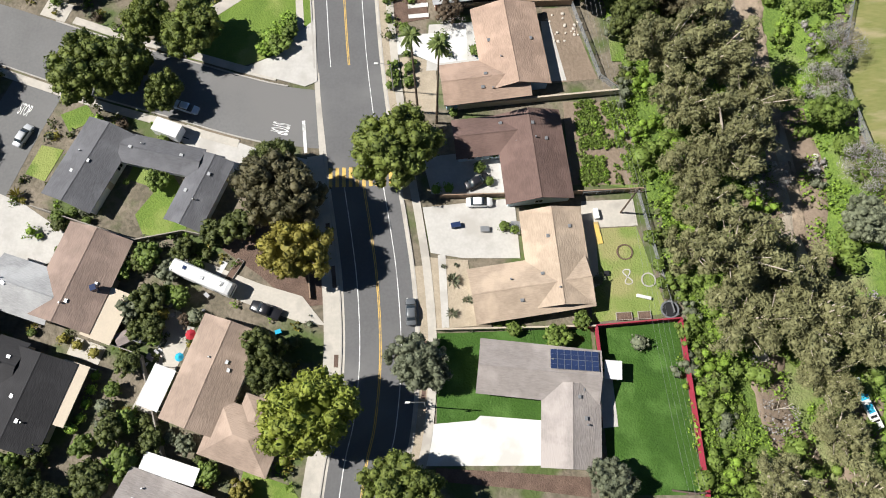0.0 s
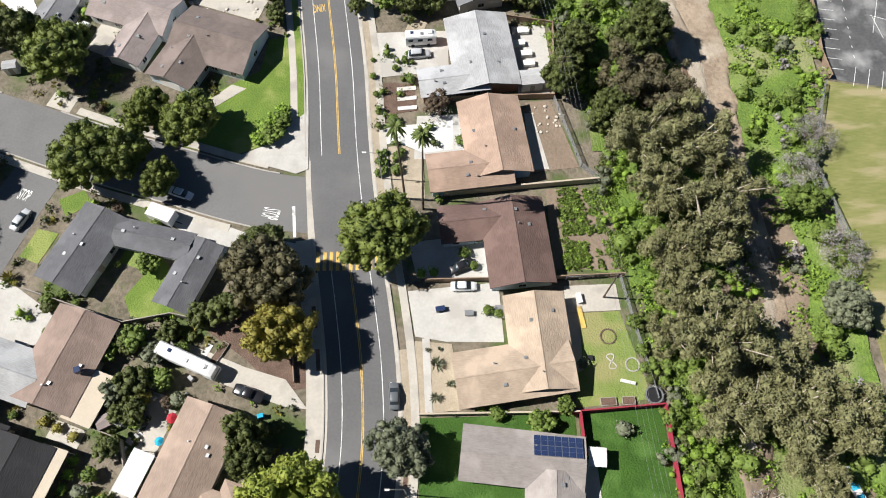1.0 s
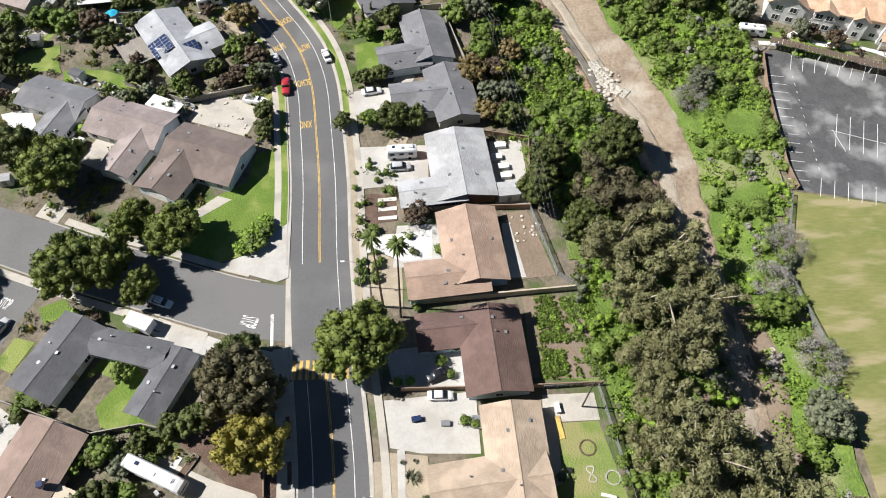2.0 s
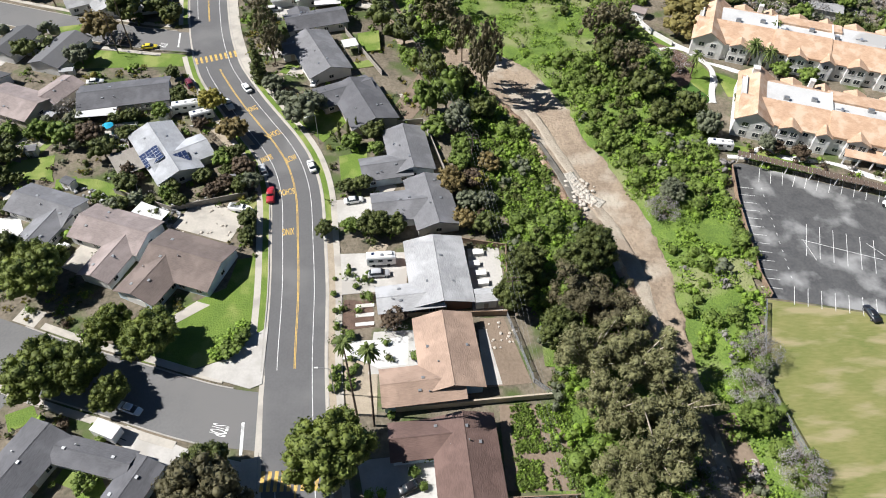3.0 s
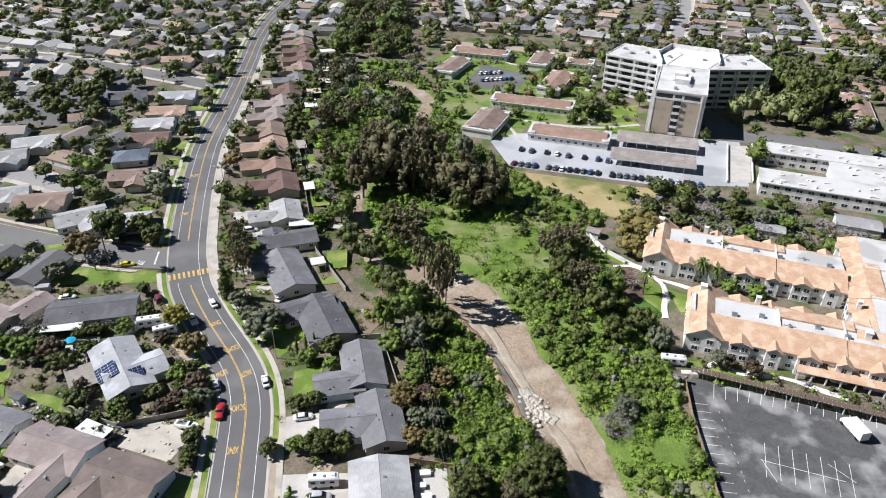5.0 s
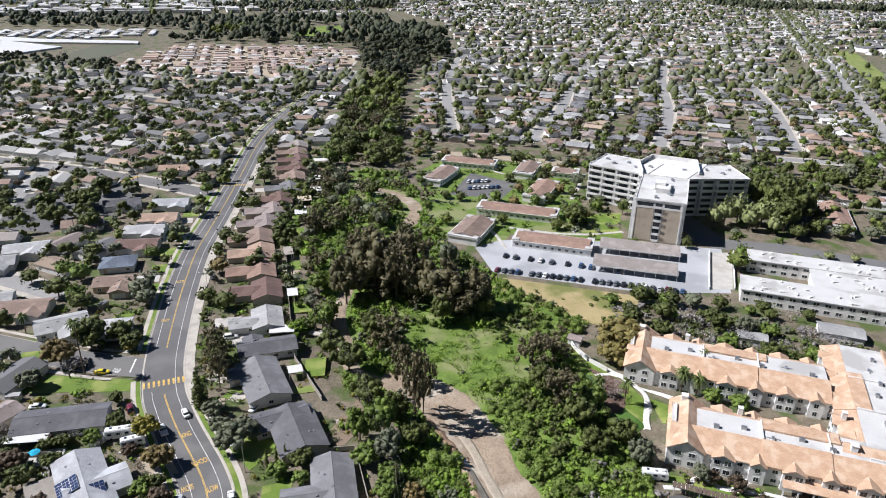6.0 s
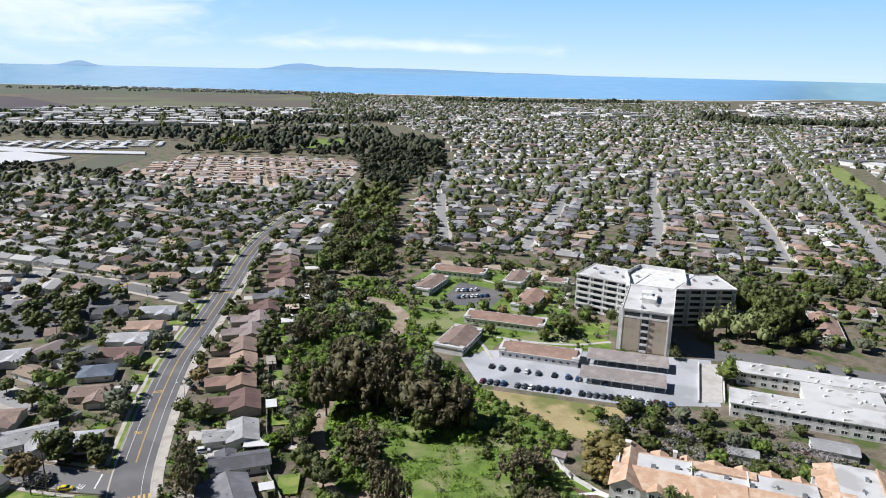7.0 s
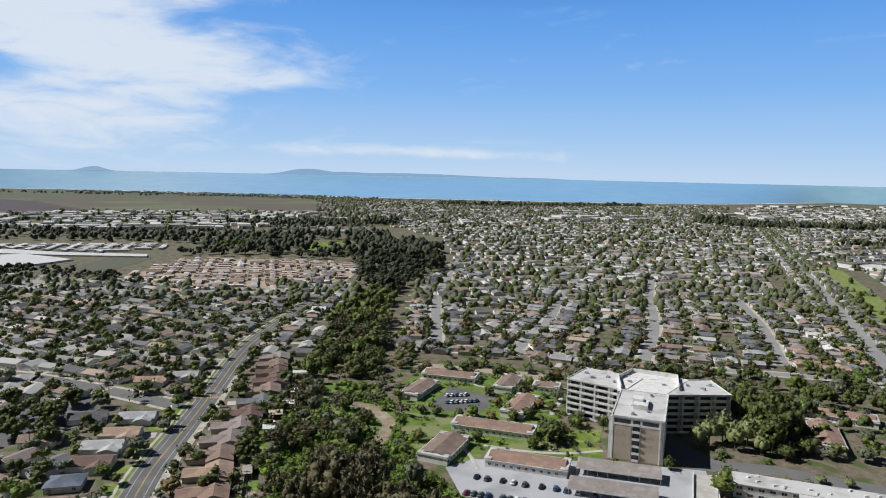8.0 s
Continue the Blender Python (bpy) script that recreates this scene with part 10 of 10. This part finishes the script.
mass = spread([(60, 430), (130, 460), (110, 640), (60, 860), (45, 700), (52, 520)], 70, 2.5, 5) + spread(EAST_FAR, 3100, 2.1, 6.0) + spread([(560, 480), (1300, 700), (2400, 2200), (2600, 3300), (1350, 3000), (1000, 2100), (820, 1500), (640, 1000)], 1900, 2.4, 5.6) + spread([(-470, 300), (-440, 700), (-700, 900), (-1000, 700), (-500, 100), (-260, 80)], 500, 2, 5)
mass += [(x + FAR.uniform(-14, 14), y + FAR.uniform(-14, 14), FAR.uniform(2.2, 5.5), FAR.uniform(4, 9)) for x, y, *_ in NEARPLOTS if y > 300 for _k in (0, 1)]
mass += [(x + FAR.uniform(-12, 12), y + FAR.uniform(-12, 12), FAR.uniform(1.8, 4), FAR.uniform(3, 7)) for x, y, *_ in FARPLOTS]
# rows along the main road and infill of the open ground
line_road = [p for p in ROAD if 235 < p.y < 720]
for side in (-1, 1):
    for p in offset_line(line_road, side * 10.5)[::3]:
        if FAR.random() < 0.62:
            r = FAR.uniform(2.0, 4.2)
            mass.append((p.x + FAR.uniform(-2, 2), p.y + FAR.uniform(-3, 3), r, r * FAR.uniform(1.5, 2.2)))
mass += [q for q in spread([(-40, 430), (8, 400), (4, 560), (2, 720), (-45, 720), (-40, 560)], 110, 3, 6.5, 2.0) if not on_line(ROAD, q[0], q[1], 22)]
mass += [q for q in spread([(330, 300), (300, 430), (200, 440), (60, 460), (60, 520), (300, 690), (420, 1000), (560, 1000), (420, 480)], 420, 2, 4.5) if free(q[0], q[1], 6)]
mass += spread(GAP_FAR, 420, 3, 6) + spread(COAST_FAR, 160, 3, 6) + spread([(-1150, 3120), (-600, 3080), (-560, 3320), (-1150, 3400)], 90, 3, 6) + spread([(-3000, 3100), (-1200, 3050), (-1200, 3120), (-3000, 3180)], 90, 4, 7) + spread([(205, 285), (330, 300), (330, 425), (225, 420), (215, 340)], 90, 2.5, 5.5)
mass += [q for q in spread([(110, 395), (300, 400), (300, 432), (110, 450)], 60, 2, 4)]
for side in (-1, 1):
    for p in offset_line(BOULEVARD, side * 13.5):
        for k in (0, 1):
            r = FAR.uniform(1.8, 3.6)
            mass.append((p.x + FAR.uniform(-1, 3), p.y + FAR.uniform(-7, 7), r, r * 1.7))
mass += spread(EDGE_FAR, 150, 2.4, 5) + spread(POCKET, 50, 2.4, 4.5) + spread([(386, 480), (441, 606), (521, 798), (600, 1000), (628, 1000), (546, 790), (470, 606), (412, 480)], 46, 2, 4)
mass += spread([(-30, 425), (14, 400), (28, 430), (40, 475), (-30, 470)], 50, 2.5, 5.0, 1.8)
mass += spread([(-48, 250), (-30, 250), (-25, 330), (-33, 440), (-46, 440)], 75, 1.8, 4.2)
def roomy(x, y):
    return all((x - p[0]) ** 2 + (y - p[1]) ** 2 > 75 for p in NEARPLOTS) and all((x - a) ** 2 + (y - b) ** 2 > 90 for a, b in HOUSE_AT) and not any(on_line(st, x, y, 7) for st in STREETS)
mass += [q for q in spread([(-260, 185), (-100, 180), (-96, 430), (-260, 440)], 420, 1.8, 4.6) if roomy(q[0], q[1]) and not on_line(ROAD, q[0], q[1], 11)]
def clear_of_streets(x, y, r):
    return not any(abs(p.x - x) < r + 5 and abs(p.y - y) < r + 10 and (p.x - x) ** 2 + (p.y - y) ** 2 < (r + 5.5) ** 2 for st in STREETS for p in st)
mass = [q for q in mass if clear_of_streets(q[0], q[1], q[2])]
for st in STREETS:
    for side in (-1, 1):
        for p in offset_line(st, side * 7.0)[::2]:
            if FAR.random() < 0.5 and p.y > 430 or FAR.random() < 0.25 and p.x < -100:
                r = FAR.uniform(2.2, 4.6)
                mass.append((p.x, p.y, r, r * FAR.uniform(1.5, 2.0)))
mass += [q for q in spread([(-420, 420), (-100, 400), (-100, 640), (-330, 690), (-430, 600)], 620, 1.8, 4.8) if roomy(q[0], q[1]) and not on_line(ROAD, q[0], q[1], 11)]
near_mass = [q for q in mass if q[1] < 640 and q[0] > -520]
mass = [q for q in mass if not (q[1] < 640 and q[0] > -520)]
leafy_mass("suburb_trees", near_mass[::3], "l_dark", "dark green garden trees between suburban houses")
leafy_mass("suburb_trees", near_mass[1::3], "l_dark", "deep green trees between suburban houses")
leafy_mass("suburb_trees", near_mass[2::6], "l_olive", "grey-green trees between suburban houses")
leafy_mass("suburb_trees", near_mass[5::6], "l_ficus", "mid-green trees between suburban houses")
tree_mass("suburb_trees", mass[::2], "l_dark", "many dark green garden trees far off")
tree_mass("suburb_trees", mass[1::2], "l_olive", "many grey-green garden trees far off")
tree_mass("suburb_trees", spread(EAST_FAR, 900, 1.8, 3.8) + spread([(-1500, 1480), (-700, 1300), (-330, 1450), (-310, 2050), (-940, 1900), (-1060, 1700), (-1500, 1660)], 420, 3, 6), "l_dark", "many deep green garden trees far off")
for k in range(70):
    x, y = FAR.uniform(-36, 6), FAR.uniform(405, 560)
    if not on_line(ROAD, x, y, 24) and not on_line(CREEK, x, y, 3):
        r = FAR.uniform(4.0, 6.5)
        tree(FAR.choice(("dark", "eucdark", "dark", "green")), x, y, r, r * FAR.uniform(1.5, 2.2), lod=1, group="creek trees")
grove = spread([(-4, 700), (20, 790), (50, 890), (48, 1095), (-10, 1210), (-66, 970), (-42, 735)], 300, 4.5, 8.5, 2.3) + [q for q in spread([(-330, 965), (-160, 970), (-60, 930), (-20, 1200), (-60, 1330), (-300, 1280)], 300, 4.5, 8, 2.4) if not inside([(-208, 1190), (-119, 1240), (-89, 1117), (-111, 1065), (-182, 1083)], q[0], q[1])] + spread([(-480, 780), (-300, 730), (-290, 770), (-470, 830)], 60, 4, 6) + spread([(-900, 1140), (-420, 1140), (-330, 1130), (-300, 1350), (-800, 1320)], 230, 4, 7) + spread([(40, 2660), (440, 2690), (900, 2900), (900, 2960), (430, 2760), (40, 2730)], 320, 5, 9, 1.9) + spread([(800, 1780), (1500, 1740), (1500, 1850), (800, 1890)], 420, 5, 9, 1.7) + spread([(760, 1880), (860, 1880), (860, 1960), (760, 1950)], 60, 6, 10, 2.2) + spread([(830, 1320), (960, 1300), (960, 1318), (830, 1338)], 50, 4, 6, 3.2) + spread([(-460, 1560), (-280, 1500), (-60, 1620), (-60, 1800), (-130, 1700)], 160, 5, 8, 2.0)
near_grove = [q for q in grove if q[1] < 1000]
grove = [q for q in grove if q[1] >= 1000]
leafy_mass("wood", near_grove[::2], "l_belt", "brownish tall trees along the far creek")
leafy_mass("wood", near_grove[1::2], "l_belt", "dark tall trees along the far creek")
tree_mass("wood", grove[::2], "l_belt", "dark belt of tall trees along the creek", 4)
tree_mass("wood", grove[1::2], "l_belt", "dark green belt of tall trees along the creek", 4)
leafy_mass("wood", spread([(-44, 545), (4, 540), (-2, 690), (-38, 680)], 60, 4.5, 8) + spread([(-300, 1060), (-220, 1070), (-215, 1110), (-295, 1100)], 40, 6, 9, 2.2), "l_ficus", "lighter green trees in the belt")
